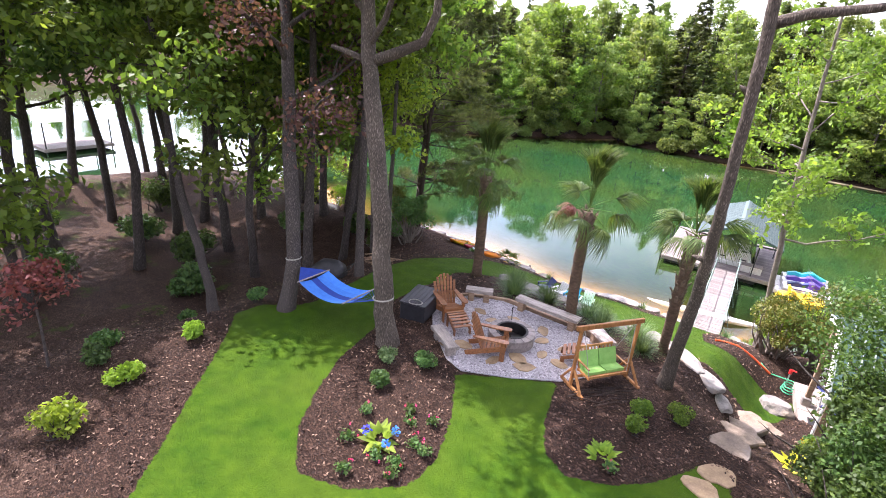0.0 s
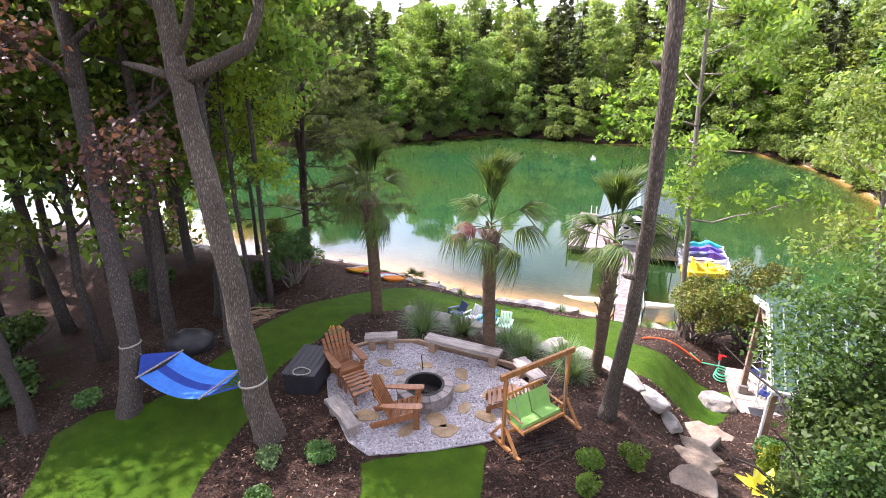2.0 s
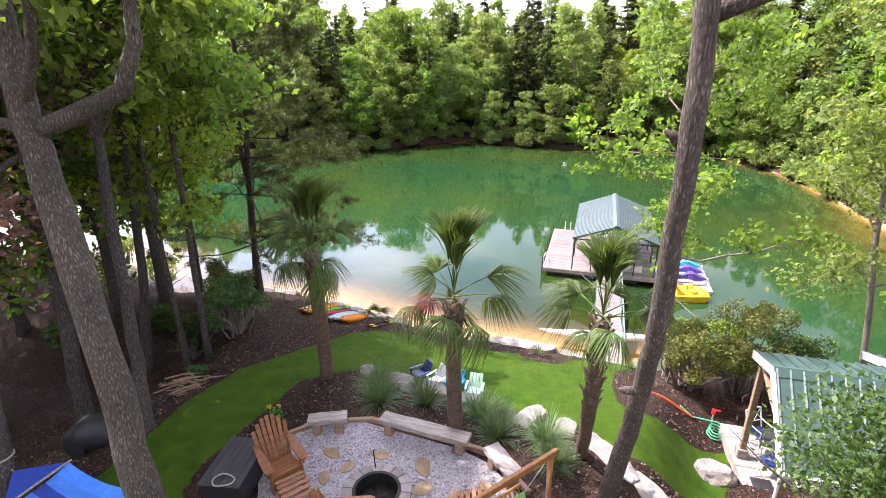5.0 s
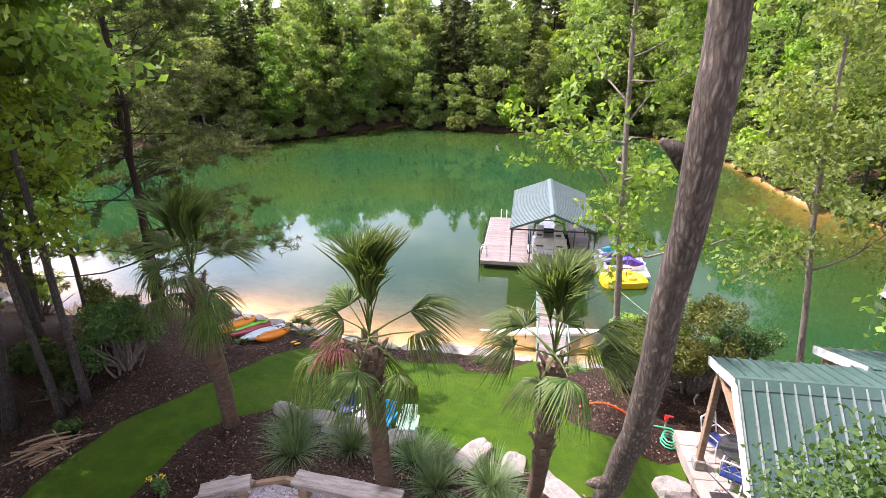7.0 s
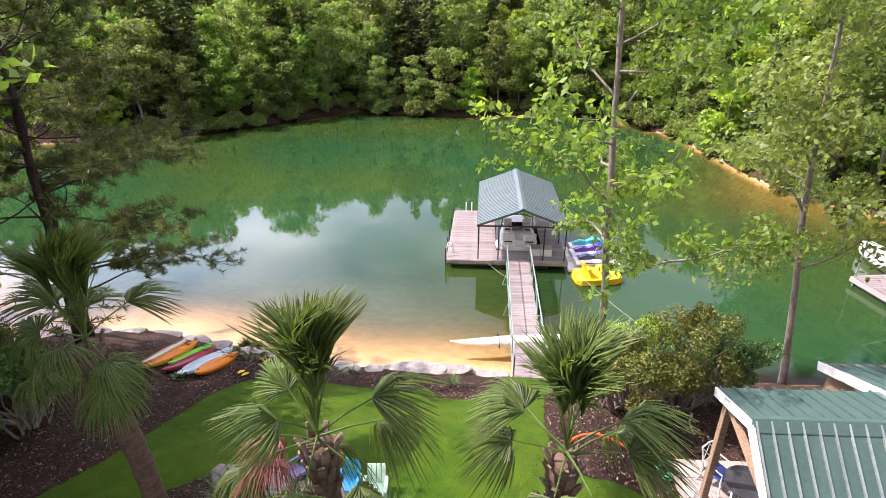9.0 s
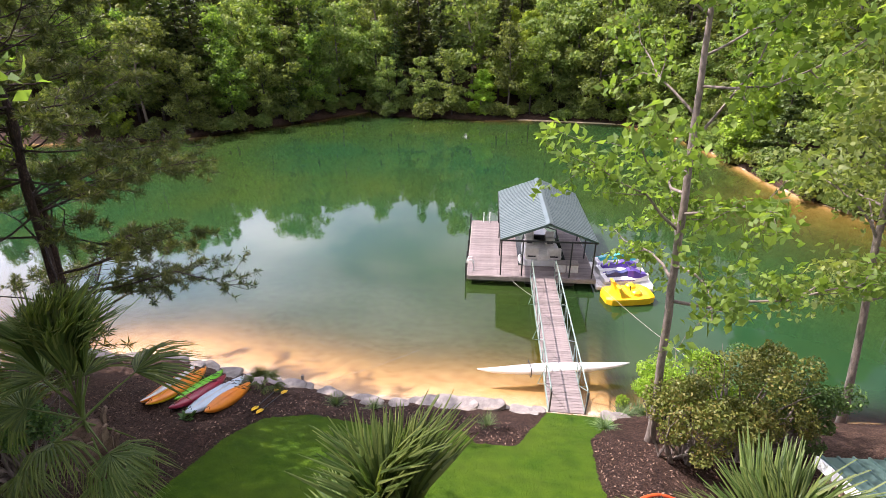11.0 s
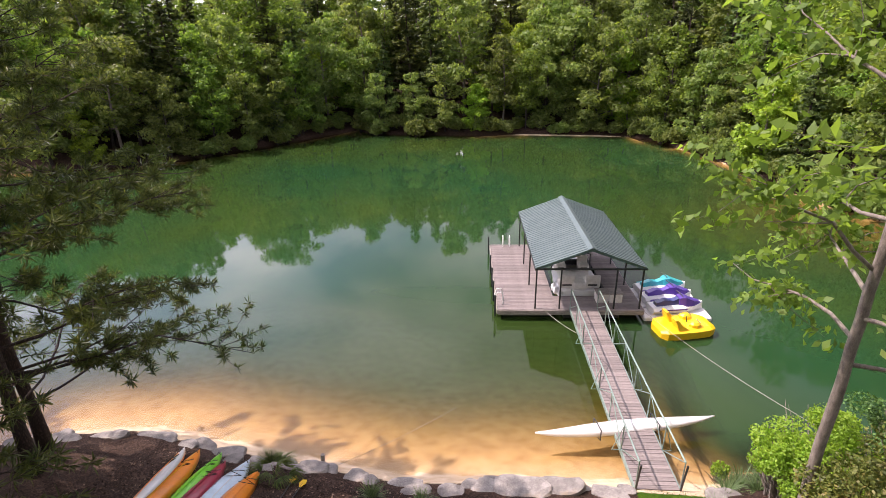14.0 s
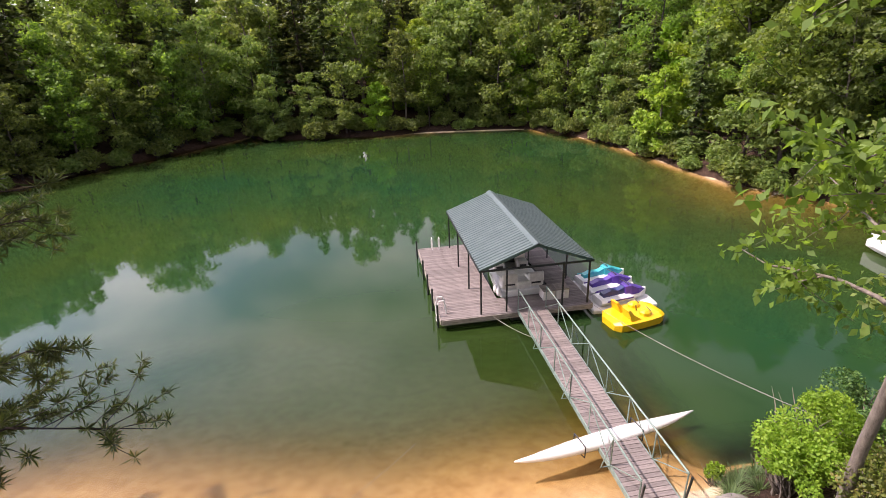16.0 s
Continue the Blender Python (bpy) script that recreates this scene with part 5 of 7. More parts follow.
for x in (-0.38, 0.38):
    part("seat", Shape().loft([[(x - 0.27, -0.55, 0.48), (x + 0.27, -0.55, 0.48), (x + 0.27, -0.05, 0.48), (x - 0.27, -0.05, 0.48)], [(x - 0.25, -0.62, 0.7), (x + 0.25, -0.62, 0.7), (x + 0.23, -0.40, 0.7), (x - 0.23, -0.40, 0.7)], [(x - 0.2, -0.72, 0.95), (x + 0.2, -0.72, 0.95), (x + 0.18, -0.58, 0.95), (x - 0.18, -0.58, 0.95)]]), YELLOW, pedal)
    part("pedal_hump", Shape().loft([[(x + 0.24 * math.cos(a) * s, 0.35 + 0.3 * math.sin(a) * s, z) for a in [k * math.pi / 4 for k in range(8)]] for s, z in ((1, 0.45), (0.9, 0.62), (0.5, 0.7))]), YELLOW, pedal)
    part("crank", Shape().tube([(x - 0.15, 0.5, 0.72), (x - 0.05, 0.5, 0.72), (x - 0.05, 0.42, 0.82), (x + 0.05, 0.58, 0.62), (x + 0.05, 0.5, 0.72), (x + 0.15, 0.5, 0.72)], 0.018, 6), STEEL, pedal, "grey steel crank")
part("tiller", Shape().tube([(0, 0.2, 0.5), (0, 0.15, 0.78)], 0.025, 6), BLACK, pedal)
part("drink_holder", Shape().tube([(0, -0.2, 0.48), (0, -0.2, 0.56)], 0.09, 10), YELLOW, pedal)


def rope(pts, r, label, material=None):
    ob = thing("mooring_rope", pts[0], 0, label, "rope")
    part("strand", Shape().tube([Vector(p) - Vector(pts[0]) for p in pts], r, 6), material or ROPE, ob)


def sag(a, b, drop, n=12):
    return [Vector(a).lerp(Vector(b), i / n) - Vector((0, 0, drop * 4 * (i / n) * (1 - i / n))) for i in range(n + 1)]


rope(sag(at_dock(6.7, 0.0, DECK - 0.05), (10.6, 29.8, z_at(10.6, 29.8) + 1.25), 0.25), 0.009, "taut pale mooring rope from dock to bank")
rope(sag(at_dock(2.2, -0.05, DECK - 0.05), at_dock(3.6, -1.6, WATER + 0.15), 0.1, 6), 0.012, "short slack mooring rope at the dock's edge")


# ---- fire-pit terrace ----
patio_shape = Shape()
patio_shape.add([(x, y, 0.03) for x, y in PATIO] + [(x, y, -0.2) for x, y in PATIO], [tuple(range(len(PATIO)))] + [(i, (i + 1) % len(PATIO), len(PATIO) + (i + 1) % len(PATIO), len(PATIO) + i) for i in range(len(PATIO))])
patio = tagged(new("patio", patio_shape.mesh("patio", GRAVEL)), "pale grey gravel terrace round the fire pit", "terrace", kind="structure")


def outline_stone(seed, r, thick, squash=0.7, n=9):
    g = np.random.default_rng(seed)
    ring = [(r * g.uniform(0.75, 1.1) * math.cos(2 * math.pi * k / n), squash * r * g.uniform(0.75, 1.1) * math.sin(2 * math.pi * k / n)) for k in range(n)]
    return Shape().loft([[(x, y, 0) for x, y in ring], [(x, y, thick * 0.8) for x, y in ring], [(x * 0.94, y * 0.94, thick) for x, y in ring]])


flags = [(1.32, 14.58, 0.26), (1.9, 14.42, 0.22), (1.64, 13.92, 0.22), (2.27, 12.6, 0.36), (3.36, 12.7, 0.26), (3.73, 13.37, 0.38), (4.11, 13.14, 0.36), (4.09, 14.04, 0.24), (4.67, 14.04, 0.33), (3.66, 14.7, 0.26), (3.36, 15.22, 0.3), (2.32, 15.07, 0.24), (4.32, 14.8, 0.22), (4.83, 15.33, 0.22), (1.99, 12.31, 0.25)]
for k, (x, y, r) in enumerate(flags):
    part("flagstone", outline_stone(k, r, 0.025, 0.62), FLAG, patio).matrix_basis = pose(x, y, 0.03, 0, 0, k * 67)

g = np.random.default_rng(77)
gx, gy = g.uniform(-0.1, 5.7, 22000), g.uniform(11.4, 16.3, 22000)
keep = inside_by(gx, gy, PATIO) > 0.02
keep &= np.hypot(gx - 3.04, gy - 13.92) > 0.7
for x, y, r in flags:
    keep &= np.hypot(gx - x, (gy - y)) > r * 0.72
gx, gy = gx[keep][:15000], gy[keep][:15000]
n = len(gx)
c = np.stack([gx, gy, np.full(n, 0.035)], -1)
sz = g.uniform(0.014, 0.034, (n, 1))
a1, a2 = unit(g.normal(size=(n, 3)) * np.array([1, 1, 0.3])), None
a2 = unit(np.cross(a1, g.normal(size=(n, 3))))
a3 = np.cross(a1, a2)
pts = [c + a1 * sz, c + a2 * sz * 0.8, c - a1 * sz, c - a2 * sz * 0.8, c + a3 * sz * 0.7, c - a3 * sz * 0.7]
stones = np.concatenate([np.stack([pts[i], pts[j], pts[k]], 1) for i, j, k in ((0, 1, 4), (1, 2, 4), (2, 3, 4), (3, 0, 4), (1, 0, 5), (2, 1, 5), (3, 2, 5), (0, 3, 5))])


def pebble_material():
    m, nn, l, b = nodes_of("pebbles")
    pos = nn.new("ShaderNodeTexCoord")
    w = nn.new("ShaderNodeTexWhiteNoise")
    snap = nn.new("ShaderNodeVectorMath")
    snap.operation = "SNAP"
    snap.inputs[1].default_value = (0.045, 0.045, 0.2)
    l.new(pos.outputs["Object"], snap.inputs[0])
    l.new(snap.outputs[0], w.inputs["Vector"])
    l.new(ramp(nn, l, w.outputs["Value"], [(0.0, (0.20, 0.18, 0.19)), (0.5, (0.42, 0.39, 0.41)), (1.0, (0.66, 0.63, 0.64))]), b.inputs["Base Color"])
    b.inputs["Roughness"].default_value = 0.85
    return m


part("loose_gravel", faces_mesh("loose_gravel", stones, pebble_material()), None, patio, "loose pale grey gravel stones")["kind"] = "stuff"

# fire pit ring of blocks
pit = thing("fire_pit", (3.04, 13.92, 0.03), 0, "round fire pit of grey-brown concrete blocks with a sooty steel liner", "fire pit")
PR, PI = 0.68, 0.44


def wedge(r0, r1, a0, a1, z0, z1, n=3):
    s = Shape()
    rings = []
    for z, k in ((z0, 0.0), (z0 + 0.012, 0.012), (z1 - 0.012, 0.012), (z1, 0.0)):
        arc = [a0 + (a1 - a0) * i / n for i in range(n + 1)]
        e = 0.012 - k
        rings.append([((r1 - e) * math.cos(a), (r1 - e) * math.sin(a), z) for a in arc] + [((r0 + e) * math.cos(a), (r0 + e) * math.sin(a), z) for a in reversed(arc)])
    return s.loft(rings)


for course in range(3):
    count = 16
    step = 2 * math.pi / count
    top = course == 2
    me = wedge(PI, PR + (0.02 if top else 0), 0.012, step - 0.012, course * 0.14, course * 0.14 + (0.09 if top else 0.135)).mesh("block", BLOCK)
    for k in range(count):
        b = new("block", me)
        b.parent = pit
        b.matrix_basis = pose(0, 0, 0, 0, 0, math.degrees(step) * (k + 0.5 * course) + random.uniform(-0.5, 0.5))
part("liner", Shape().loft([[(r * math.cos(2 * math.pi * k / 28), r * math.sin(2 * math.pi * k / 28), z) for k in range(28)] for r, z in ((PI - 0.015, 0.0), (PI - 0.015, 0.385), (PI + 0.05, 0.385), (PI + 0.05, 0.375), (PI - 0.005, 0.375), (PI - 0.005, 0.0))], cap=False), SOOT, pit, "sooty steel liner ring")
part("ash_bed", Shape().loft([[(r * math.cos(2 * math.pi * k / 20), r * math.sin(2 * math.pi * k / 20), z + 0.012 * ((k * 7) % 5)) for k in range(20)] for r, z in ((PI - 0.02, 0.04), (0.25, 0.08), (0.02, 0.10))]), SOOT, pit, "black ash and cinders")
poker = thing("fire_poker", (2.67, 14.40, 0.42), 20, "thin black fire poker leaning on the pit rim", "fire poker")
part("rod", Shape().tube([(0.1, -0.12, -0.25), (0, 0, 0.0), (-0.04, 0.05, 0.35), (-0.02, 0.05, 0.4)], 0.014, 6), SOOT, poker)


def plank_bench(a, b, depth, tall, label, legs=2):
    """A thick weathered slab on squat block legs between two ground points."""
    (ax, ay), (bx, by) = a, b
    long, turn = math.hypot(bx - ax, by - ay), math.degrees(math.atan2(by - ay, bx - ax))
    ob = thing("bench", ((ax + bx) / 2, (ay + by) / 2, 0.02), turn, label, "bench", "benches round the fire pit")
    g = np.random.default_rng(int(long * 100))
    rings = []
    n = 9
    for i in range(n):
        x = -long / 2 + long * i / (n - 1)
        e = [g.normal(0, 0.012) for _ in range(4)]
        rings.append([(x, -depth / 2 + e[0], tall - 0.11), (x, -depth / 2 + e[1], tall - 0.015), (x, -depth / 2 + 0.02 + e[1], tall + e[2] * 0.4), (x, depth / 2 - 0.02 + e[3], tall + e[2] * 0.4), (x, depth / 2 + e[3], tall - 0.015), (x, depth / 2 + e[0], tall - 0.11)])
    part("seat", Shape().loft(rings), GREYWOOD, ob)
    for k in range(legs):
        x = -long / 2 + 0.2 + (long - 0.4) * k / (legs - 1)
        part("leg", Shape().box((0.2, depth * 0.8, tall - 0.11), (x, 0, (tall - 0.11) / 2), edge=0.02), TIMBER if tall > 0.4 else GREYWOOD, ob)
    return ob


plank_bench((0.38, 14.87), (1.13, 15.4), 0.34, 0.45, "short weathered plank bench on block legs at the terrace edge")
plank_bench((1.89, 15.79), (4.06, 16.06), 0.38, 0.46, "long bench of a weathered grey slab on block legs", 2)
plank_bench((4.58, 16.09), (5.4, 15.53), 0.38, 0.46, "short weathered plank bench on block legs by the swing")
plank_bench((1.42, 12.4), (2.57, 11.89), 0.34, 0.36, "low weathered slab bench with split grey grain")

for a, b in (((-0.12, 13.53), (-0.1, 14.38)), ((-0.1, 14.38), (0.28, 15.11)), ((0.28, 15.11), (0.98, 15.64)), ((0.98, 15.64), (1.45, 15.95)), ((1.45, 15.95), (1.97, 16.01)), ((1.97, 16.01), (3.16, 16.16)), ((3.16, 16.16), (4.44, 16.28)), ((4.44, 16.28), (5.06, 16.0)), ((5.06, 16.0), (5.63, 15.62))):
    ob = thing("edging_timber", ((a[0] + b[0]) / 2, (a[1] + b[1]) / 2, 0), math.degrees(math.atan2(b[1] - a[1], b[0] - a[0])), "squared timber edging along the gravel", "edging", "timber edging of the terrace")
    long = math.hypot(b[0] - a[0], b[1] - a[1])
    part("timber", Shape().box((long + 0.06, 0.11, 0.2), (0, 0, 0.02), edge=0.012), TIMBER, ob)

# deck box
box = thing("deck_box", (0.12, 12.98, 0.0), 112, "black resin deck box with a planked lid", "storage box")
part("body", Shape().box((1.34, 0.82, 0.56), (0, 0, 0.29), edge=0.02), BLACKBOX, box)
for k in range(6):
    part("lid_board", Shape().box((1.40, 0.14, 0.055), (0, -0.362 + k * 0.145, 0.60), edge=0.012), BLACKBOX, box)
part("rope_coil", Shape().tube([(-0.55 + 0.16 * math.cos(a) * (1 + 0.15 * math.sin(3 * a)), -0.05 + 0.22 * math.sin(a), 0.645 + 0.004 * (a / 6)) for a in [k * 0.5 for k in range(26)]], 0.013, 5), ROPE, box, "loose coil of dark rope")


def adirondack(at, turn, label):
    """A slatted garden chair that faces +y of its own frame."""
    ob = thing("adirondack_chair", at, turn, label, "chair", "garden chairs at the fire pit")
    for x in (-0.27, 0.27):
        part("leg", Shape().box((0.035, 0.12, 0.54), (x, 0.36, 0.27), edge=0.006), TEAK, ob)
        part("side_rail", Shape().beam((x * 0.93, 0.42, 0.36), (x * 0.93, -0.52, 0.04), 0.03, 0.13, 0.006), TEAK, ob)
        part("arm", Shape().loft([[(x * 1.12 - w, y, 0.54), (x * 1.12 + w, y, 0.54), (x * 1.12 + w, y, 0.57), (x * 1.12 - w, y, 0.57)] for y, w in ((0.48, 0.05), (0.42, 0.085), (0.1, 0.075), (-0.3, 0.045), (-0.36, 0.03))]), TEAK, ob)
        part("arm_bracket", Shape().box((0.03, 0.07, 0.16), (x * 1.14, 0.36, 0.46), edge=0.006), TEAK, ob)
    for k in range(6):
        f = k / 5
        part("seat_slat", Shape().box((0.54, 0.085, 0.022), (0, 0.40 - 0.5 * f, 0.40 - 0.155 * f), pose(0, 0, 0, 17).to_3x3().to_4x4(), 0.005), TEAK, ob)
    lean = Matrix.Rotation(radians(24), 4, "X")
    for k in range(7):
        x = (k - 3) * 0.083
        tall = 0.86 - 0.022 * (k - 3) ** 2
        fan = Matrix.Rotation(radians((k - 3) * 1.6), 4, "Y")
        part("back_slat", Shape().box((0.074, 0.02, tall), (x * 1.05, -0.14 - 0.2 * tall, 0.22 + tall * 0.46), lean @ fan, 0.008), TEAK, ob)
    part("back_brace", Shape().box((0.56, 0.03, 0.07), (0, -0.3, 0.52), lean, 0.006), TEAK, ob)
    part("back_brace", Shape().box((0.5, 0.03, 0.06), (0, -0.16, 0.23), lean, 0.006), TEAK, ob)
    part("stretcher", Shape().box((0.56, 0.03, 0.1), (0, 0.41, 0.34), edge=0.006), TEAK, ob)
    return ob


def footrest(at, turn, label):
    ob = thing("footrest", at, turn, label, "footstool", "footrests at the fire pit")
    for k in range(6):
        f = k / 5
        part("slat", Shape().box((0.50, 0.075, 0.022), (0, -0.26 + 0.5 * f, 0.37 - 0.13 * f * f), Matrix.Rotation(radians(-16 * f), 4, "X"), 0.005), TEAK, ob)
    for x in (-0.21, 0.21):
        part("side_rail", Shape().beam((x, -0.28, 0.33), (x, 0.3, 0.12), 0.03, 0.09, 0.006), TEAK, ob)
        part("leg", Shape().box((0.03, 0.09, 0.34), (x, -0.22, 0.17), edge=0.006), TEAK, ob)
        part("leg", Shape().box((0.03, 0.09, 0.14), (x, 0.26, 0.07), edge=0.006), TEAK, ob)
    return ob


adirondack((0.75, 13.58, 0.03), -115, "oiled teak garden chair with slatted fan back facing the fire").scale = (1.18, 1.18, 1.18)
adirondack((3.01, 12.89, 0.03), -60, "oiled teak garden chair with slatted back beside the fire pit").scale = (1.18, 1.18, 1.18)
footrest((1.62, 13.14, 0.03), -115, "slatted teak footrest in front of a garden chair").scale = (1.2, 1.2, 1.2)
footrest((4.82, 14.54, 0.03), 118, "slatted teak footrest beside the swing").scale = (1.2, 1.2, 1.2)

# garden swing: two splayed frames, a beam and a slung seat
swing = thing("garden_swing", (5.86, 14.15, 0.0), 244, "cedar swing frame with a slung slatted seat and lime cushion", "swing")
for x in (-1.12, 1.12):
    part("post", Shape().beam((x, -0.08, 0.0), (x, -0.08, 1.86), 0.09, 0.09, 0.008), CEDAR, swing)
    part("foot", Shape().box((0.09, 1.15, 0.09), (x, 0.0, 0.06), edge=0.008), CEDAR, swing)
    for s in (-1, 1):
        part("brace", Shape().beam((x, s * 0.5 - 0.04, 0.08), (x, -0.08 + s * 0.06, 0.62), 0.085, 0.05, 0.006), CEDAR, swing)
part("beam", Shape().beam((-1.3, -0.08, 1.93), (1.3, -0.08, 1.93), 0.09, 0.14, 0.01), CEDAR, swing, "grey-brown weathered top beam")
part("low_rail", Shape().beam((-1.12, -0.1, 0.34), (1.12, -0.1, 0.34), 0.05, 0.09, 0.006), CEDAR, swing)
seat = part("seat_frame", Shape().box((1.5, 0.05, 0.07), (0, 0.25, 0.47), edge=0.006).box((1.5, 0.05, 0.07), (0, -0.3, 0.40), edge=0.006).box((0.05, 0.6, 0.06), (-0.73, -0.02, 0.43), edge=0.006).box((0.05, 0.6, 0.06), (0.73, -0.02, 0.43), edge=0.006), CEDAR, swing)
for k in range(11):
    part("back_slat", Shape().beam((-0.68 + k * 0.136, -0.32, 0.40), (-0.68 + k * 0.136, -0.58, 0.95), 0.05, 0.02), CEDAR, seat)
for k in range(6):
    part("seat_slat", Shape().box((1.46, 0.075, 0.02), (0, -0.27 + k * 0.1, 0.42 + k * 0.012), edge=0.004), CEDAR, seat)
part("back_rail", Shape().box((1.5, 0.05, 0.07), (0, -0.6, 0.97), edge=0.006), CEDAR, seat)
for k in (-1, 1):
    pad = Shape().loft([[(k * 0.36 - 0.34, y, z), (k * 0.36 + 0.34, y, z), (k * 0.36 + 0.34, y + dy, z + 0.09), (k * 0.36 - 0.34, y + dy, z + 0.09)] for y, z, dy in ((0.16, 0.48, 0), (-0.05, 0.455, 0), (-0.24, 0.44, 0.03), (-0.35, 0.6, 0.08), (-0.48, 0.88, 0.08))])
    part("cushion", pad, CUSHION, swing, "lime green canvas cushion")
for x in (-0.74, 0.74):
    part("hanger", Shape().tube([(x * 1.35, -0.08, 1.86), (x, 0.24, 0.5)], 0.012, 5), ROPE, swing)
    part("hanger", Shape().tube([(x * 1.35, -0.08, 1.86), (x, -0.5, 0.75)], 0.012, 5), ROPE, swing)
    part("armrest", Shape().box((0.07, 0.65, 0.03), (x, -0.12, 0.70), edge=0.006), CEDAR, seat)

swing.scale = (0.80, 0.86, 0.93)

# woodpile of thin sticks under the swing
g = np.random.default_rng(9)
sticks = thing("kindling_pile", (6.25, 13.75, 0.02), 60, "heap of dark sticks on the mulch behind the swing", "kindling")
for k in range(26):
    x, y, z = g.uniform(-0.7, 0.7), g.uniform(-0.35, 0.3), 0.02 + 0.012 * (k % 5)
    a = g.normal(0, 0.25)
    part("stick", Shape().tube([(x - 0.4 * math.cos(a), y - 0.4 * math.sin(a), z), (x, y + g.normal(0, 0.02), z + 0.02), (x + 0.4 * math.cos(a), y + 0.4 * math.sin(a), z)], [0.012, 0.016, 0.008], 5), BARK_PINE, sticks)

# ---- hammock between two trees ----
HA, HB = Vector((-3.08, 10.38, 1.4)), Vector((0.66, 10.92, 1.4))
ham = tagged(new("hammock"), "blue striped canvas hammock with spreader bars between two trees", "hammock")
mid = (HA + HB) / 2
ham.matrix_world = Matrix.Translation((mid.x, mid.y, 0)) @ Matrix.Rotation(math.atan2(HB.y - HA.y, HB.x - HA.x), 4, "Z")
hl, hw = 0.95, 0.58


def bed_z(u, v):
    return 0.82 + 0.22 * (u / hl) ** 2 + 0.10 * (v / hw) ** 2 - 0.03


for i in range(5):
    v0, v1 = -hw + 2 * hw * i / 5, -hw + 2 * hw * (i + 1) / 5
    s = Shape()
    us = [-hl + 2 * hl * k / 12 for k in range(13)]
    top = [(u, v, bed_z(u, v)) for u in us for v in (v0, (v0 + v1) / 2, v1)]
    s.add(top, [(3 * k + j, 3 * k + j + 1, 3 * k + j + 4, 3 * k + j + 3) for k in range(12) for j in range(2)])
    s.add([(x, y, z - 0.008) for x, y, z in top], [(3 * k + j + 3, 3 * k + j + 4, 3 * k + j + 1, 3 * k + j) for k in range(12) for j in range(2)])
    part("canvas_stripe", s, HAMMOCK_B if i == 2 else HAMMOCK_A, ham, "dark blue stripe" if i == 2 else "bright blue stripe", True)
for s in (-1, 1):
    part("spreader_bar", Shape().tube([(s * hl, -hw - 0.06, bed_z(hl, hw)), (s * hl, hw + 0.06, bed_z(hl, hw))], 0.022, 8), GREYWOOD, ham)
    far = ((HB - HA).length / 2) * s
    for k in range(9):
        v = -hw + 2 * hw * k / 8
        part("cord", Shape().tube([(s * hl, v, bed_z(hl, v)), (s * (hl + 0.62), 0, 1.20)], 0.007, 4), HAMMOCK_B, ham)
    part("rope", Shape().tube([(s * (hl + 0.62), 0, 1.20), (far, 0, 1.42)], 0.014, 6), ROPE, ham)
    r = 0.285 if s > 0 else 0.235
    part("tree_strap", Shape().tube([(far + r * math.cos(a), r * math.sin(a), 1.42 + 0.03 * math.cos(a)) for a in [2 * math.pi * k / 14 for k in range(15)]], 0.022, 6), ROPE, ham)
part("net_end", Shape().add([(-hl, -hw, bed_z(hl, hw)), (-hl, hw, bed_z(hl, hw)), (-hl - 0.62, 0, 1.2), (-hl, -hw, bed_z(hl, hw) - 0.006), (-hl, hw, bed_z(hl, hw) - 0.006), (-hl - 0.62, 0, 1.194)], [(0, 1, 2), (5, 4, 3)]), HAMMOCK_B, ham, "dark blue net end")

# covered cart and brush beyond the hammock
cart = thing("covered_cart", on_ground(-4.29, 12.53), 35, "garden cart under a black cover beside the tree", "cart")
part("cover", Shape().loft([[(x * w, y * w * 0.7, z) for x, y in ((-0.62, -0.5), (-0.2, -0.56), (0.3, -0.5), (0.62, -0.4), (0.6, 0.4), (0.15, 0.52), (-0.5, 0.46))] for w, z in ((1.0, 0.05), (1.02, 0.35), (0.9, 0.6), (0.55, 0.78), (0.2, 0.82))]), BLACK, cart, smooth=True)
part("handle", Shape().tube([(0.5, -0.3, 0.4), (0.9, -0.32, 0.75), (0.9, 0.25, 0.75), (0.5, 0.28, 0.4)], 0.018, 6), DARKSTEEL, cart)
for s in (-1, 1):
    part("wheel", Shape().tube([(-0.3, s * 0.40, 0.17), (-0.3, s * 0.46, 0.17)], 0.17, 14), BLACK, cart)
brush = thing("brush_pile", on_ground(-4.36, 15.12), 20, "pile of dry split branches and palm stems by the lawn", "brush pile")
for k in range(22):
    a = g.normal(0.3, 0.5)
    x, y = g.uniform(-0.5, 0.5), g.uniform(-0.3, 0.3)
    part("branch", Shape().tube([(x - 0.5 * math.cos(a), y - 0.5 * math.sin(a), 0.05 + 0.01 * k), (x, y, 0.06 + 0.012 * k), (x + 0.5 * math.cos(a), y + 0.5 * math.sin(a), 0.03 + 0.01 * k)], [0.02, 0.028, 0.012], 5), TIMBER, brush)


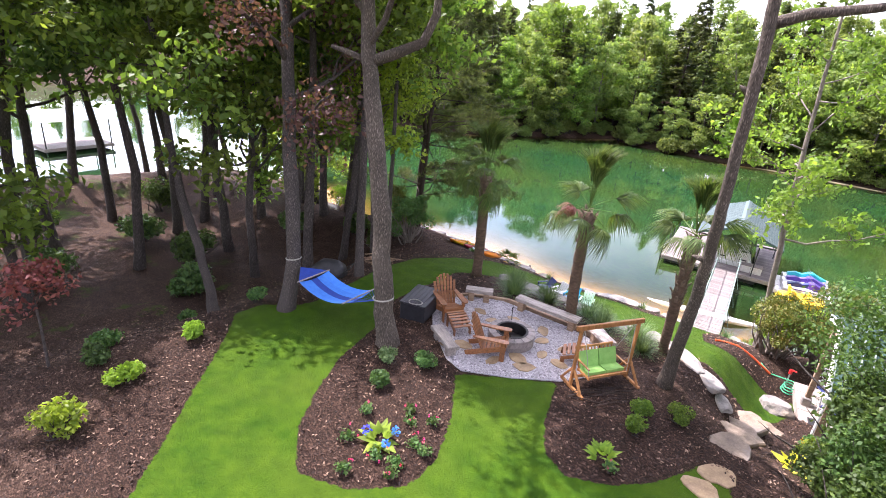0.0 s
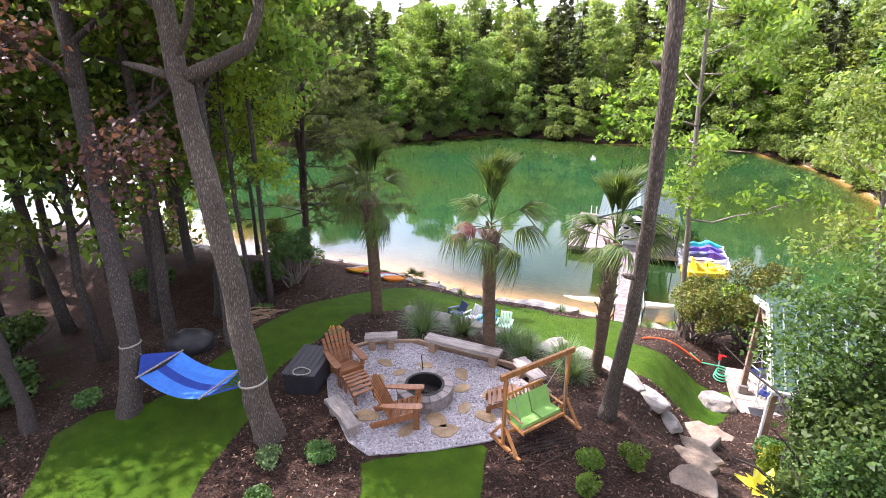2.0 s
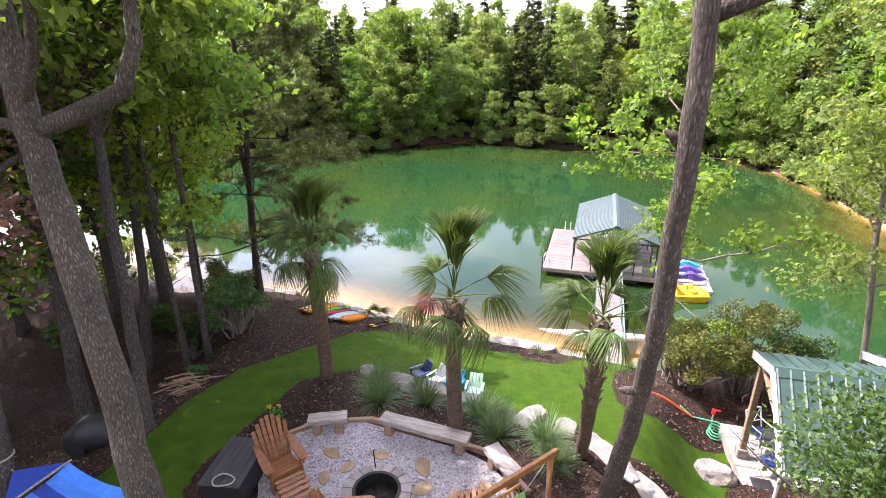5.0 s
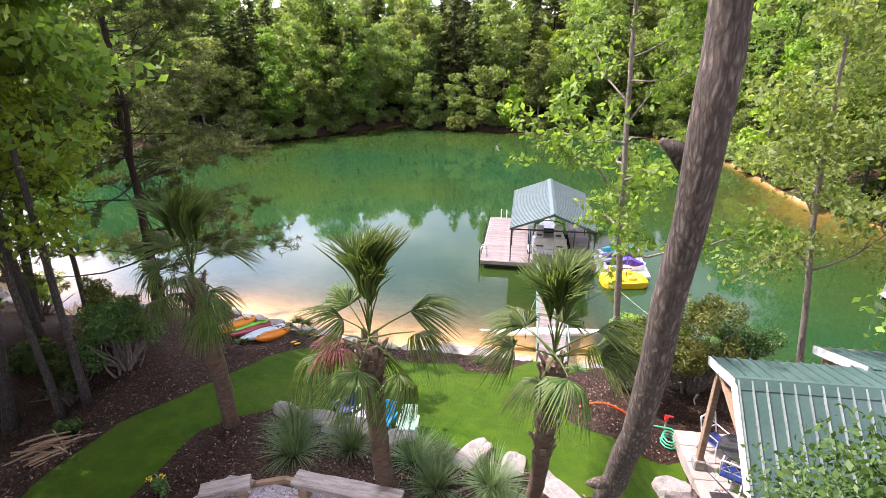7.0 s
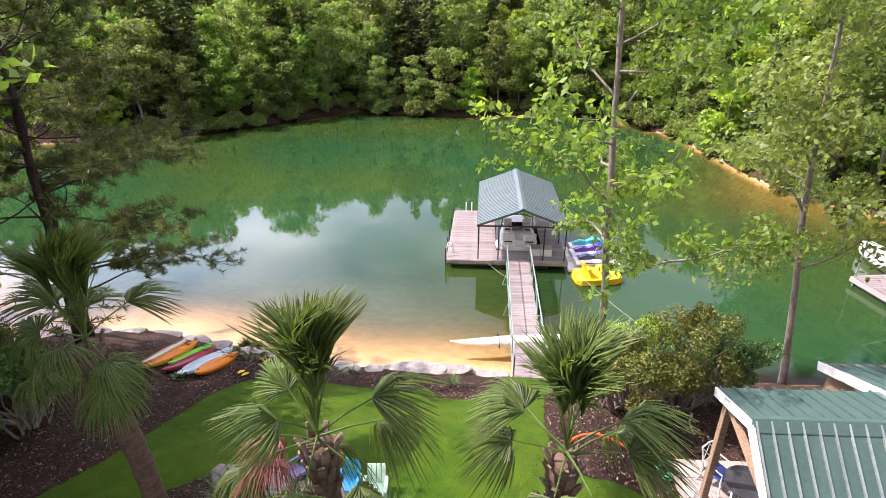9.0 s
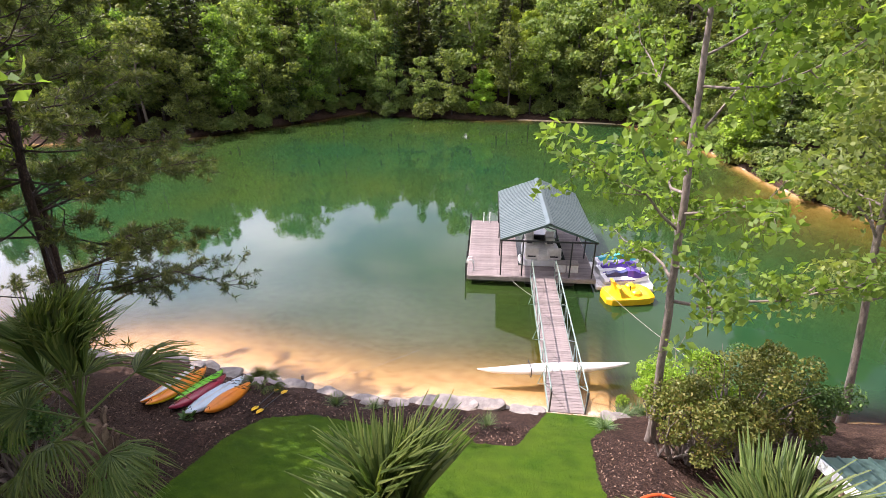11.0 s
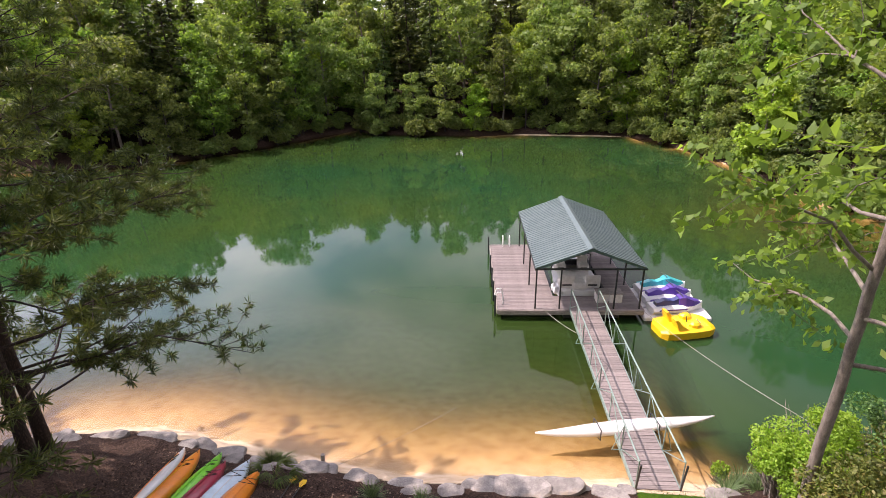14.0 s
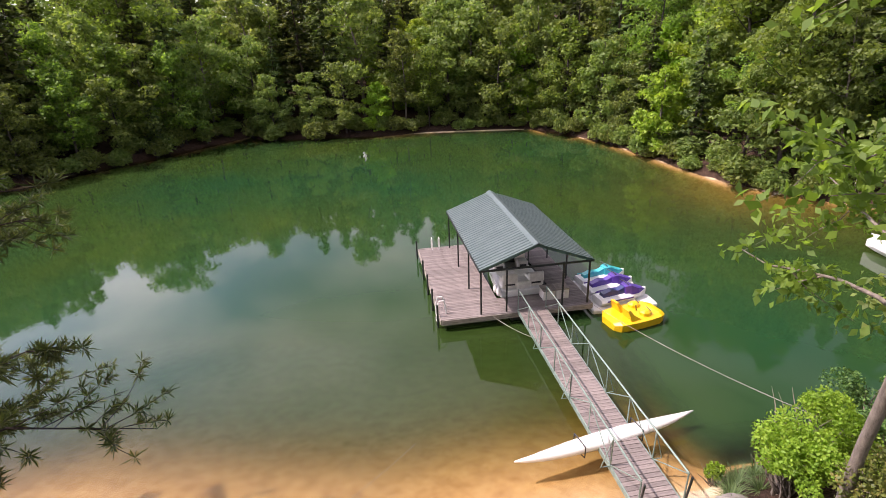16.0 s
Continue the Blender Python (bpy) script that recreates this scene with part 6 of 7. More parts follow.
# ---- lakeside pavilion ----
SHED = pose(9.98, 20.6, 0, 0, 0, 13)
FLOOR = -2.08
slab = tagged(new("terrace_slab"), "worn brown-grey paved slab of the pavilion", "terrace", kind="structure")
slab.matrix_world = SHED
for i in range(9):
    for j in range(9):
        part("paver", Shape().box((0.585, 0.585, 0.3), (0.25 + 0.6 * i, -2.6 + 0.6 * j, FLOOR - 0.16 + random.uniform(-0.004, 0.004)), edge=0.008), CONCRETE, slab)
part("slab_base", Shape().box((5.3, 5.4, 0.5), (2.65, -0.2, FLOOR - 0.45)), CONCRETE, slab)
shed = tagged(new("pavilion"), "open lakeside pavilion with green standing-seam metal roof and white trim", "pavilion")
shed.matrix_world = SHED
RZ, FB, FZ, NB, NZ, SL = 1.50, 1.38, 1.16, -1.62, -0.12, 4.3


def seam_roof(b0, z0, b1, z1, u0, u1, step):
    """A metal slope with upright seams from eave to ridge; u runs along the ridge."""
    s = Shape()
    nrm = Vector((0, -(z1 - z0), b1 - b0)).normalized()
    nrm = nrm if nrm.z > 0 else -nrm
    s.add([(u0, b0, z0), (u1, b0, z0), (u1, b1, z1), (u0, b1, z1), (u0, b0, z0 - 0.05), (u1, b0, z0 - 0.05), (u1, b1, z1 - 0.05), (u0, b1, z1 - 0.05)], [(0, 1, 2, 3), (7, 6, 5, 4), (0, 4, 5, 1), (1, 5, 6, 2), (2, 6, 7, 3), (3, 7, 4, 0)])
    return s, nrm


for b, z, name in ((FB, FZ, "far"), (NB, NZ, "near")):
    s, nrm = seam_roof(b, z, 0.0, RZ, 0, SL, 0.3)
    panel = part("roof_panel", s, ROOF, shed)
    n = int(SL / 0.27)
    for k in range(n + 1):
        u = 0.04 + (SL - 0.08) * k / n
        # near-slope seams take a paler colour; far-slope seams keep the roof's green
        part("seam", Shape().beam((u, b, z + 0.02), (u, 0, RZ + 0.02), 0.035, 0.05), STEEL if name == "near" else ROOF, panel, "paler upright seam of the near slope" if name == "near" else "")
part("ridge_cap", Shape().add([(-0.02, -0.16, RZ - 0.13), (-0.02, 0, RZ + 0.06), (-0.02, 0.16, RZ - 0.0), (SL, -0.16, RZ - 0.13), (SL, 0, RZ + 0.06), (SL, 0.16, RZ - 0.0)], [(0, 1, 4, 3), (1, 2, 5, 4)]), ROOF, shed)
for u in (-0.02, SL):
    part("rake_board", Shape().beam((u, FB, FZ - 0.10), (u, 0, RZ - 0.10), 0.045, 0.2), WHITE, shed, "white rake board")
    part("rake_board", Shape().beam((u, NB, NZ - 0.10), (u, 0, RZ - 0.10), 0.045, 0.2), WHITE, shed, "white rake board")
part("gutter", Shape().beam((0, NB - 0.05, NZ - 0.08), (SL, NB - 0.05, NZ - 0.08), 0.1, 0.1), WHITE, shed, "white gutter")
part("downpipe", Shape().tube([(0.05, NB - 0.06, NZ - 0.1), (0.05, NB + 0.1, NZ - 0.35), (0.05, NB + 0.1, FLOOR)], 0.04, 8), WHITE, shed, "white downpipe")
for u, b in ((0.18, FB - 0.25), (SL - 0.2, FB - 0.25), (0.18, NB + 0.2), (SL - 0.2, NB + 0.2)):
    top = RZ - 0.12 + (FZ - RZ) * b / FB if b > 0 else RZ - 0.12 + (NZ - RZ) * b / NB
    part("post", Shape().box((0.15, 0.15, top - FLOOR), (u, b, (top + FLOOR) / 2), edge=0.01), TIMBER, shed, "dark stained timber post")
    part("post_base", Shape().box((0.28, 0.28, 0.3), (u, b, FLOOR + 0.13), edge=0.03), STONE, shed)
part("cross_beam", Shape().beam((0.18, FB - 0.25, FZ - 0.2), (0.18, NB + 0.2, NZ + 0.1), 0.1, 0.16), TIMBER, shed)
part("back_wall", Shape().box((0.1, 2.8, 2.2), (SL - 0.1, -0.1, FLOOR + 1.1)), TIMBER, shed)
shed2 = tagged(new("outbuilding_roof"), "second green metal roof with white fascia behind the pavilion", "roof")
shed2.matrix_world = SHED
s, nrm = seam_roof(3.2, 0.55, 1.2, 1.25, SL - 0.9, SL + 2.6, 0.3)
panel = part("roof_panel", s, ROOF, shed2)
for k in range(12):
    u = SL - 0.85 + 0.3 * k
    part("seam", Shape().beam((u, 3.2, 0.57), (u, 1.2, 1.27), 0.035, 0.045), ROOF, panel)
part("fascia", Shape().beam((SL - 0.92, 3.2, 0.47), (SL - 0.92, 1.2, 1.17), 0.05, 0.22), WHITE, shed2, "white fascia board")
part("wall", Shape().box((3.2, 1.8, 3.0), (SL + 0.9, 2.2, -0.9)), TIMBER, shed2)

mat = tagged(new("door_mat"), "dark rectangular mat on the pavilion paving", "mat")
mat.matrix_world = SHED @ pose(0.45, -0.1, FLOOR)
part("mat_body", Shape().box((0.5, 0.8, 0.025), (0, 0, 0.012), edge=0.006), BLACK, mat)
table = tagged(new("patio_table"), "round dark-topped table under the pavilion roof", "table")
table.matrix_world = SHED @ pose(1.15, 1.1, FLOOR)
part("tabletop", Shape().tube([(0, 0, 0.70), (0, 0, 0.735)], 0.55, 24), BLACK, table)
for k in range(4):
    a = k * math.pi / 2 + 0.4
    part("leg", Shape().tube([(0.15 * math.cos(a), 0.15 * math.sin(a), 0.7), (0.4 * math.cos(a), 0.4 * math.sin(a), 0.0)], 0.022, 6), WHITE, table)


def metal_chair(u, b, turn):
    ob = tagged(new("patio_chair"), "white metal chair with dark mesh seat and lattice back", "chair", "chairs under the pavilion")
    ob.matrix_world = SHED @ pose(u, b, FLOOR, 0, 0, turn)
    for x in (-0.26, 0.26):
        part("leg", Shape().tube([(x, 0.28, 0), (x, 0.24, 0.43)], 0.02, 6), WHITE, ob)
        part("leg", Shape().tube([(x, -0.34, 0), (x, -0.22, 0.43), (x, -0.38, 1.0)], 0.02, 6), WHITE, ob)
        part("arm", Shape().tube([(x, 0.24, 0.43), (x, 0.24, 0.66), (x, -0.28, 0.68)], 0.02, 6), WHITE, ob)
    part("seat", Shape().box((0.5, 0.5, 0.035), (0, 0.0, 0.43), edge=0.01), NAVY, ob, "dark mesh seat")
    part("back_rail", Shape().tube([(-0.26, -0.38, 1.0), (0, -0.4, 1.04), (0.26, -0.38, 1.0)], 0.02, 6), WHITE, ob)
    part("back_rail", Shape().tube([(-0.26, -0.28, 0.65), (0.26, -0.28, 0.65)], 0.016, 6), WHITE, ob)
    for x0, x1 in ((-0.26, 0.0), (0.0, 0.26), (0.26, 0.0), (0.0, -0.26)):
        part("back_lattice", Shape().tube([(x0, -0.285, 0.66), (x1, -0.385, 1.0)], 0.011, 5), WHITE, ob)


metal_chair(0.75, 0.55, -30)
metal_chair(0.75, 1.7, 210)
metal_chair(1.75, 0.55, 40)

# ---- hoses, tap and bits beyond the lawn ----


def hose(name, pts, r, material, label):
    ob = thing(name, pts[0], 0, label, "hose")
    dense = []
    for i in range(len(pts) - 1):
        for j in range(4):
            dense.append(Vector(pts[i]).lerp(Vector(pts[i + 1]), j / 4) - Vector(pts[0]))
    dense.append(Vector(pts[-1]) - Vector(pts[0]))
    part("tube", Shape().tube(dense, r, 8), material, ob, smooth=True)


hose("drain_hose", [on_ground(x, y, 0.06) for x, y in ((6.75, 22.0), (6.85, 22.2), (6.98, 22.4), (7.15, 22.57), (7.36, 22.72), (7.6, 22.83), (7.88, 22.92), (8.2, 23.0), (8.6, 23.1))], 0.045, HOSEORANGE, "thick orange hose lying along the mulch bed")
hose("garden_hose", [on_ground(9.3 + 0.26 * math.cos(a) * (1 - 0.01 * k), 22.9 + 0.26 * math.sin(a), 0.03 + 0.012 * k) for k, a in enumerate([q * 0.7 for q in range(30)])] + [on_ground(8.6, 23.2, 0.03), on_ground(8.2, 23.3, 0.03)], 0.022, HOSEGREEN, "coiled green garden hose on the mulch")
tap = thing("yard_hydrant", on_ground(9.15, 23.2), 0, "red yard tap on a thin standpipe", "tap")
part("pipe", Shape().tube([(0, 0, -0.1), (0, 0, 0.62)], 0.025, 8), STEEL, tap)
part("head", Shape().tube([(0, 0, 0.58), (0, 0, 0.72)], 0.06, 8).box((0.24, 0.05, 0.05), (0.06, 0, 0.74), edge=0.01), RED, tap, "red tap head and lever")


# ---- palms ----
def frond_mesh(seed, stem, fan, droop, leaf, tips=0.35, spread=128):
    """A fan frond that grows along +x: an arched stem and a wide fan of long folded leaflets."""
    g = np.random.default_rng(seed)
    cards, hub = [], np.array([stem, 0, -droop * stem * 0.35])
    m = 44
    for k in range(m):
        a = radians(-spread + 2 * spread * k / (m - 1)) + g.normal(0, 0.025)
        long = fan * (0.78 + 0.25 * math.cos(a * 0.6)) * g.uniform(0.9, 1.08)
        way = np.array([math.cos(a), math.sin(a), 0.12 - 0.28 * abs(math.sin(a)) + g.normal(0, 0.07)])
        side = np.array([-math.sin(a), math.cos(a), 0])
        last = None
        for i in range(5):
            f = i / 4
            sagf = droop * 0.5 * f * f + tips * max(0, f - 0.5) ** 1.6 * g.uniform(0.7, 1.5) * 1.6
            p = hub + np.array([0.1 * math.cos(a) * 0.4, 0, 0]) + way * long * f - np.array([0, 0, sagf * long])
            w = (0.006 + 0.0195 * math.sin(math.pi * min(1, f * 0.8 + 0.12))) * (1 if i < 4 else 0.15) * fan
            if last is not None:
                fold = np.array([0, 0, 0.010])
                cards.append([last[0], last[1], p + fold, p - side * w])
                cards.append([last[1], last[2], p + side * w, p + fold])
            last = (p - side * w, p + np.array([0, 0, 0.010]), p + side * w)
    return np.array(cards)


FRONDS = [(faces_mesh("fan", frond_mesh(k, s, f, d, LEAF_PALM, t, q), LEAF_PALM), s, d) for k, (s, f, d, t, q) in enumerate(((0.7, 1.05, 0.10, 0.5, 17), (0.85, 0.68, 0.45, 1.3, 105), (0.8, 0.68, 0.75, 1.7, 95), (0.8, 0.70, 0.3, 1.0, 80)))]
DEADS = (faces_mesh("fan", frond_mesh(9, 0.7, 0.55, 0.7, LEAF_DEAD, 0.9), LEAF_DEAD), 0.7, 0.7)
STEMS = {s: Shape().tube([(0, 0, 0), (s * 0.5, 0, -0.02 * s), (s, 0, -0.1 * s)], [0.022, 0.015, 0.010], 5).mesh("stem", LEAF_PALM) for s in (0.75, 0.85, 0.8, 0.7)}
BOOT_ME = Shape().loft([[(-0.055, 0, 0), (0.055, 0, 0), (0.06, 0.03, 0), (-0.06, 0.03, 0)], [(-0.045, 0.03, 0.16), (0.045, 0.03, 0.16), (0.05, 0.065, 0.16), (-0.05, 0.065, 0.16)], [(-0.03, 0.10, 0.26), (0.03, 0.10, 0.26), (0.03, 0.125, 0.25), (-0.03, 0.125, 0.25)]]).mesh("boot", BOOT)


def fan_palm(path, radius, boots_from, fronds, size, seed, label, dead=0, low=-90, boots_r=0.2):
    base = Vector(path[0])
    palm = thing("palm_tree", tuple(base), 0, label, "palm tree", "palms behind the terrace")
    g = np.random.default_rng(seed)
    local = [Vector(p) - base for p in path]
    fine, fr = [], []
    for i in range(len(local) - 1):
        for j in range(5):
            f = j / 5
            fine.append(local[i].lerp(local[i + 1], f))
            fr.append(radius * (1.25 if i + j == 0 else 1 + 0.04 * math.sin(9 * (i + f))))
    fine.append(local[-1])
    fr.append(radius * 0.85)
    fine[0] = fine[0] - Vector((0, 0, 0.2))
    part("trunk", Shape().tube(fine, fr, 12, wob=0.04, rng=g), BARK_PALM, palm, smooth=True)
    top, count = local[-1], int((1 - boots_from) * 75)
    for k in range(count):
        f = boots_from + (1.0 - boots_from) * k / count
        p, r = along(fine, fr, min(f, 0.999))
        b = new("boot", BOOT_ME)
        b.parent = palm
        a = k * 137.5
        s = boots_r / 0.2
        b.matrix_basis = Matrix.Translation(p) @ Matrix.Rotation(radians(a), 4, "Z") @ Matrix.Translation((0, radius * 0.86, -0.05)) @ Matrix.Rotation(g.normal(0, 0.12), 4, "X") @ Matrix.Diagonal((s, s, s, 1))
    for k in range(fronds + dead):
        f = (k + 0.5) / fronds
        is_dead = k >= fronds
        up = (88 - 22 * f + g.normal(0, 3) if f < 0.45 else 50 - 88 * (f - 0.45) / 0.55 + g.normal(0, 8)) if not is_dead else g.uniform(5, 25)
        up = max(up, low + 3 * (k % 5))
        a = k * 137.5 + g.normal(0, 12) if not is_dead else 200 + 30 * (k - fronds)
        me, stem, d = DEADS if is_dead else FRONDS[0 if up > 62 else (3 if up > 18 else (1 if up > -8 else 2))]
        m = Matrix.Translation(top + Vector((0, 0, 0.05 + 0.25 * (1 - min(f, 1))))) @ Matrix.Rotation(radians(a), 4, "Z") @ Matrix.Rotation(radians(-up), 4, "Y") @ Matrix.Rotation(g.normal(0, 0.35), 4, "X")
        s = size * g.uniform(0.88, 1.12) * (0.8 if is_dead else 1)
        st = new("frond", STEMS[stem])
        st.parent = palm
        st.matrix_basis = m @ Matrix.Diagonal((s, s, s, 1))
        if is_dead:
            tagged(st, "withered brown frond")
        fan = new("fan", me)
        fan.parent = st
    return palm


fan_palm([(-0.98, 17.1, z_at(-0.98, 17.1)), (-0.92, 17.03, 1.0), (-0.82, 16.86, 2.1), (-0.76, 16.74, 3.1), (-0.75, 16.7, 3.85)], 0.19, 0.64, 19, 0.86, 3, "tall fan palm with shaggy boots below a full crown", 0)
fan_palm([(3.58, 16.45, z_at(3.58, 16.45)), (3.61, 16.22, 1.0), (3.67, 16.02, 2.2), (3.75, 15.85, 3.4), (3.8, 15.76, 3.95)], 0.17, 0.66, 15, 0.84, 5, "fan palm with upright centre fronds and one withered frond", 2)
fan_palm([(6.28, 17.4, z_at(6.28, 17.4)), (6.4, 16.94, 0.8), (6.5, 16.56, 2.05), (6.56, 16.34, 3.3), (6.58, 16.28, 3.95)], 0.145, 0.45, 17, 0.78, 8, "slim fan palm with criss-cross boots and pale fronds", 0, low=12, boots_r=0.19)

# ---- ornamental grasses, shrubs and flowers ----


def grass_clump(seed, at, r, tall, count=420):
    g = np.random.default_rng(seed)
    ob = thing("ornamental_grass", at, seed * 40, "rounded clump of arching blue-green grass", "grass clump", "grasses behind the benches")
    a, e = g.uniform(0, 2 * math.pi, count), g.uniform(0.15, 1.35, count)
    way = np.stack([np.cos(a) * np.cos(e), np.sin(a) * np.cos(e), np.sin(e)], -1)
    base = np.stack([np.cos(a), np.sin(a), 0 * a], -1) * (g.uniform(0, 0.22, count) * r)[:, None]
    long = (r * 0.85 * np.cos(e) + tall * 1.15 * np.sin(e)) * g.uniform(0.75, 1.2, count)
    part("blades", faces_mesh("blades", blades(base, way, long, np.full(count, 0.020), long * 0.42 * np.cos(e), g, 4), LEAF_GRASS), LEAF_GRASS, ob)
    return ob


for k, (x, y, r, tall) in enumerate([(0.54, 17.54, 0.75, 0.7), (1.07, 16.77, 0.75, 0.7), (2.16, 17.39, 0.62, 0.6), (3.67, 17.53, 0.68, 0.65), (4.39, 16.95, 0.66, 0.6), (5.43, 17.42, 0.72, 0.65), (5.86, 16.8, 0.55, 0.55), (4.14, 17.78, 0.45, 0.45), (1.57, 17.94, 0.4, 0.4)]):
    grass_clump(k, on_ground(x, y, 0.0), r, tall)
for k, (x, y, r) in enumerate([(2.9, 25.0, 0.4), (-2.2, 25.0, 0.4), (6.35, 26.4, 0.45), (-0.9, 25.1, 0.35), (10.6, 13.3, 0.3), (7.2, 28.35, 0.5), (7.75, 28.1, 0.45), (7.6, 28.75, 0.5), (8.2, 29.05, 0.45), (6.95, 27.9, 0.4)]):
    ob = grass_clump(30 + k, on_ground(x, y, 0), r, r, 150)
    ob["label"], ob["group"] = "small wispy grass tuft in the mulch", "grass tufts by the shore"

for k, (x, y, w, h, leaf) in enumerate([(1.63, 10.38, 0.75, 0.5, LEAF_GRASS), (2.37, 11.01, 0.72, 0.52, LEAF_BUSH), (2.19, 9.59, 0.68, 0.55, LEAF_BUSH), (7.33, 12.98, 0.72, 0.62, LEAF), (7.17, 13.64, 0.68, 0.58, LEAF), (7.87, 14.26, 0.7, 0.55, LEAF)]):
    shrub(80 + k, on_ground(x, y), w, h, 1500, 0.045, leaf, "clipped round shrub growing in dark mulch", group="round shrubs in the beds")
for k, (x, y, w, h, leaf) in enumerate([(-3.95, 9.53, 0.8, 0.6, LEAF_BUSH), (-2.57, 7.02, 0.7, 0.55, LEAF_LIME), (-1.73, 5.05, 1.0, 0.55, LEAF_LIME), (-3.02, 4.76, 1.0, 0.5, LEAF_BUSH), (-0.71, 3.55, 1.2, 0.9, LEAF_LIME), (-4.21, 5.31, 1.0, 0.5, LEAF_BUSH), (-5.34, 15.97, 0.8, 0.6, LEAF_BUSH), (-5.4, 7.83, 0.6, 0.4, LEAF_BUSH)]):
    shrub(100 + k, on_ground(x, y), w, h, 800, 0.075, leaf, "loose leafy shrub in the mulched woodland bed", group="shrubs of the woodland bed")
for k, (x, y, w, h, leaf, n) in enumerate([(-6.6, 18.6, 2.6, 2.5, LEAF_BUSH, 4500), (-8.2, 19.6, 2.6, 2.3, LEAF_RHODO, 3500), (-7.4, 17.4, 1.8, 1.6, LEAF_DARK, 2500), (8.3, 25.0, 3.0, 2.9, LEAF_RHODO, 5500), (9.9, 25.8, 3.2, 3.6, LEAF_RHODO, 6500), (11.2, 26.2, 2.6, 2.5, LEAF_BUSH, 4000), (8.0, 27.6, 2.5, 2.1, LEAF_LIME, 4000), (9.2, 28.6, 3.2, 2.5, LEAF_LIME, 5000), (11.5, 29.5, 3.0, 2.4, LEAF_BUSH, 4000), (7.1, 29.0, 0.6, 0.8, LEAF_LIME, 500), (-17.5, 22.6, 2.4, 2.0, LEAF_LIME, 2500), (-24.5, 24.6, 3.0, 2.2, LEAF_LIME, 2500)]):
    ob = shrub(120 + k, on_ground(x, y, -0.05), w, h, int(n * 1.6), 0.062, leaf, "large leafy bush with branching stems on the shore bank", group="bushes of the near shore", bark=BARK_PALE, lumps=22, open_=True)
for k, (x, y, w, h) in enumerate([(-9.5, 9.5, 2.2, 1.4), (-12.5, 10.6, 2.6, 1.8), (-16, 9.8, 2.4, 1.6), (-20.5, 12, 2.6, 2.0), (-13.5, 5.5, 2.4, 1.6), (-19, 6, 2.8, 2.0), (-26, 15, 3.0, 2.0), (-9.8, 17.8, 1.8, 1.4), (-12.0, 15.8, 2.0, 1.4)]):
    shrub(140 + k, on_ground(x, y, -0.05), w, h, 1700, 0.13, LEAF_DARK if k % 2 else LEAF_BUSH, "dark leafy undergrowth bush beneath the trees", group="undergrowth of the wood")
for k, (x, y, w, h, leaf) in enumerate([(11.03, 14.01, 1.6, 1.5, LEAF_DARK), (11.7, 12.69, 2.2, 2.4, LEAF_DARK), (11.29, 15.53, 1.8, 1.6, LEAF_BUSH), (10.61, 16.78, 1.3, 0.9, LEAF_LIME), (12.6, 16.3, 2.0, 2.6, LEAF_BUSH), (13.0, 10.4, 2.2, 2.6, LEAF_DARK), (10.61, 17.75, 1.1, 0.8, LEAF_BUSH), (11.01, 15.71, 1.9, 3.6, LEAF_DARK), (11.83, 16.59, 2.2, 4.4, LEAF_DARK), (11.31, 13.82, 1.9, 3.2, LEAF_DARK)]):
    shrub(160 + k, on_ground(x, y, -0.05), w, h, 5500, 0.065, leaf, "dense green shrub beside the stone steps", group="shrubs by the steps")


def broad_plant(seed, at, r, leaf, label, name="hosta", category="plant", count=26):
    g = np.random.default_rng(seed)
    ob = thing(name, at, seed * 50, label, category)
    cards = []
    for k in range(count):
        a, e = k * 2.4 + g.normal(0, 0.2), g.uniform(0.2, 1.2)
        way = np.array([math.cos(a) * math.cos(e), math.sin(a) * math.cos(e), math.sin(e)])
        side = np.array([-math.sin(a), math.cos(a), 0])
        long = r * g.uniform(0.8, 1.15)
        p0, p1, p2 = way * long * 0.35, way * long * 0.75 + np.array([0, 0, -0.02]), way * long * 1.15 - np.array([0, 0, 0.18 * long])
        w = long * 0.24
        cards += [[p0, p0 + (p1 - p0) * 0.5 + side * w, p1, p0 + (p1 - p0) * 0.5 - side * w], [p0 + (p1 - p0) * 0.5 + side * w, p2, p2, p1], [p0 + (p1 - p0) * 0.5 - side * w, p1, p2, p2]]
    c = np.array([[q[0], q[1], q[2], q[3] + np.array([0, 0, 0.0005])] for q in cards])
    part("leaves", faces_mesh("leaves", c, leaf), leaf, ob)
    return ob


def blooms(ob, spots, r, material, n=40):
    for k, (x, y, z) in enumerate(spots):
        g = np.random.default_rng(k + 3)
        c = unit(g.normal(size=(n, 3))) * r * g.uniform(0.5, 1, (n, 1)) + np.array([x, y, z])
        part("bloom", faces_mesh("bloom", leaf_cards(c, r * 0.55, g, 1.0, 0.3, c - np.array([x, y, z])), material), material, ob)


hyd = broad_plant(1, on_ground(3.69, 8.38), 0.45, LEAF_LIME, "leafy hydrangea with blue flower heads", "hydrangea")
blooms(hyd, [(0.33, -0.05, 0.32), (-0.30, 0.1, 0.25), (0.12, -0.33, 0.26)], 0.11, BLOOM_BLUE)
broad_plant(2, on_ground(7.2, 11.7), 0.42, LEAF_LIME, "bright green hosta in dark mulch")
broad_plant(3, on_ground(10.31, 15.52), 0.5, foliage("leaf_gold", (0.5, 0.52, 0.03), (0.65, 0.66, 0.05), (0.8, 0.78, 0.12), 0.35), "golden yellow hosta beside the steps")
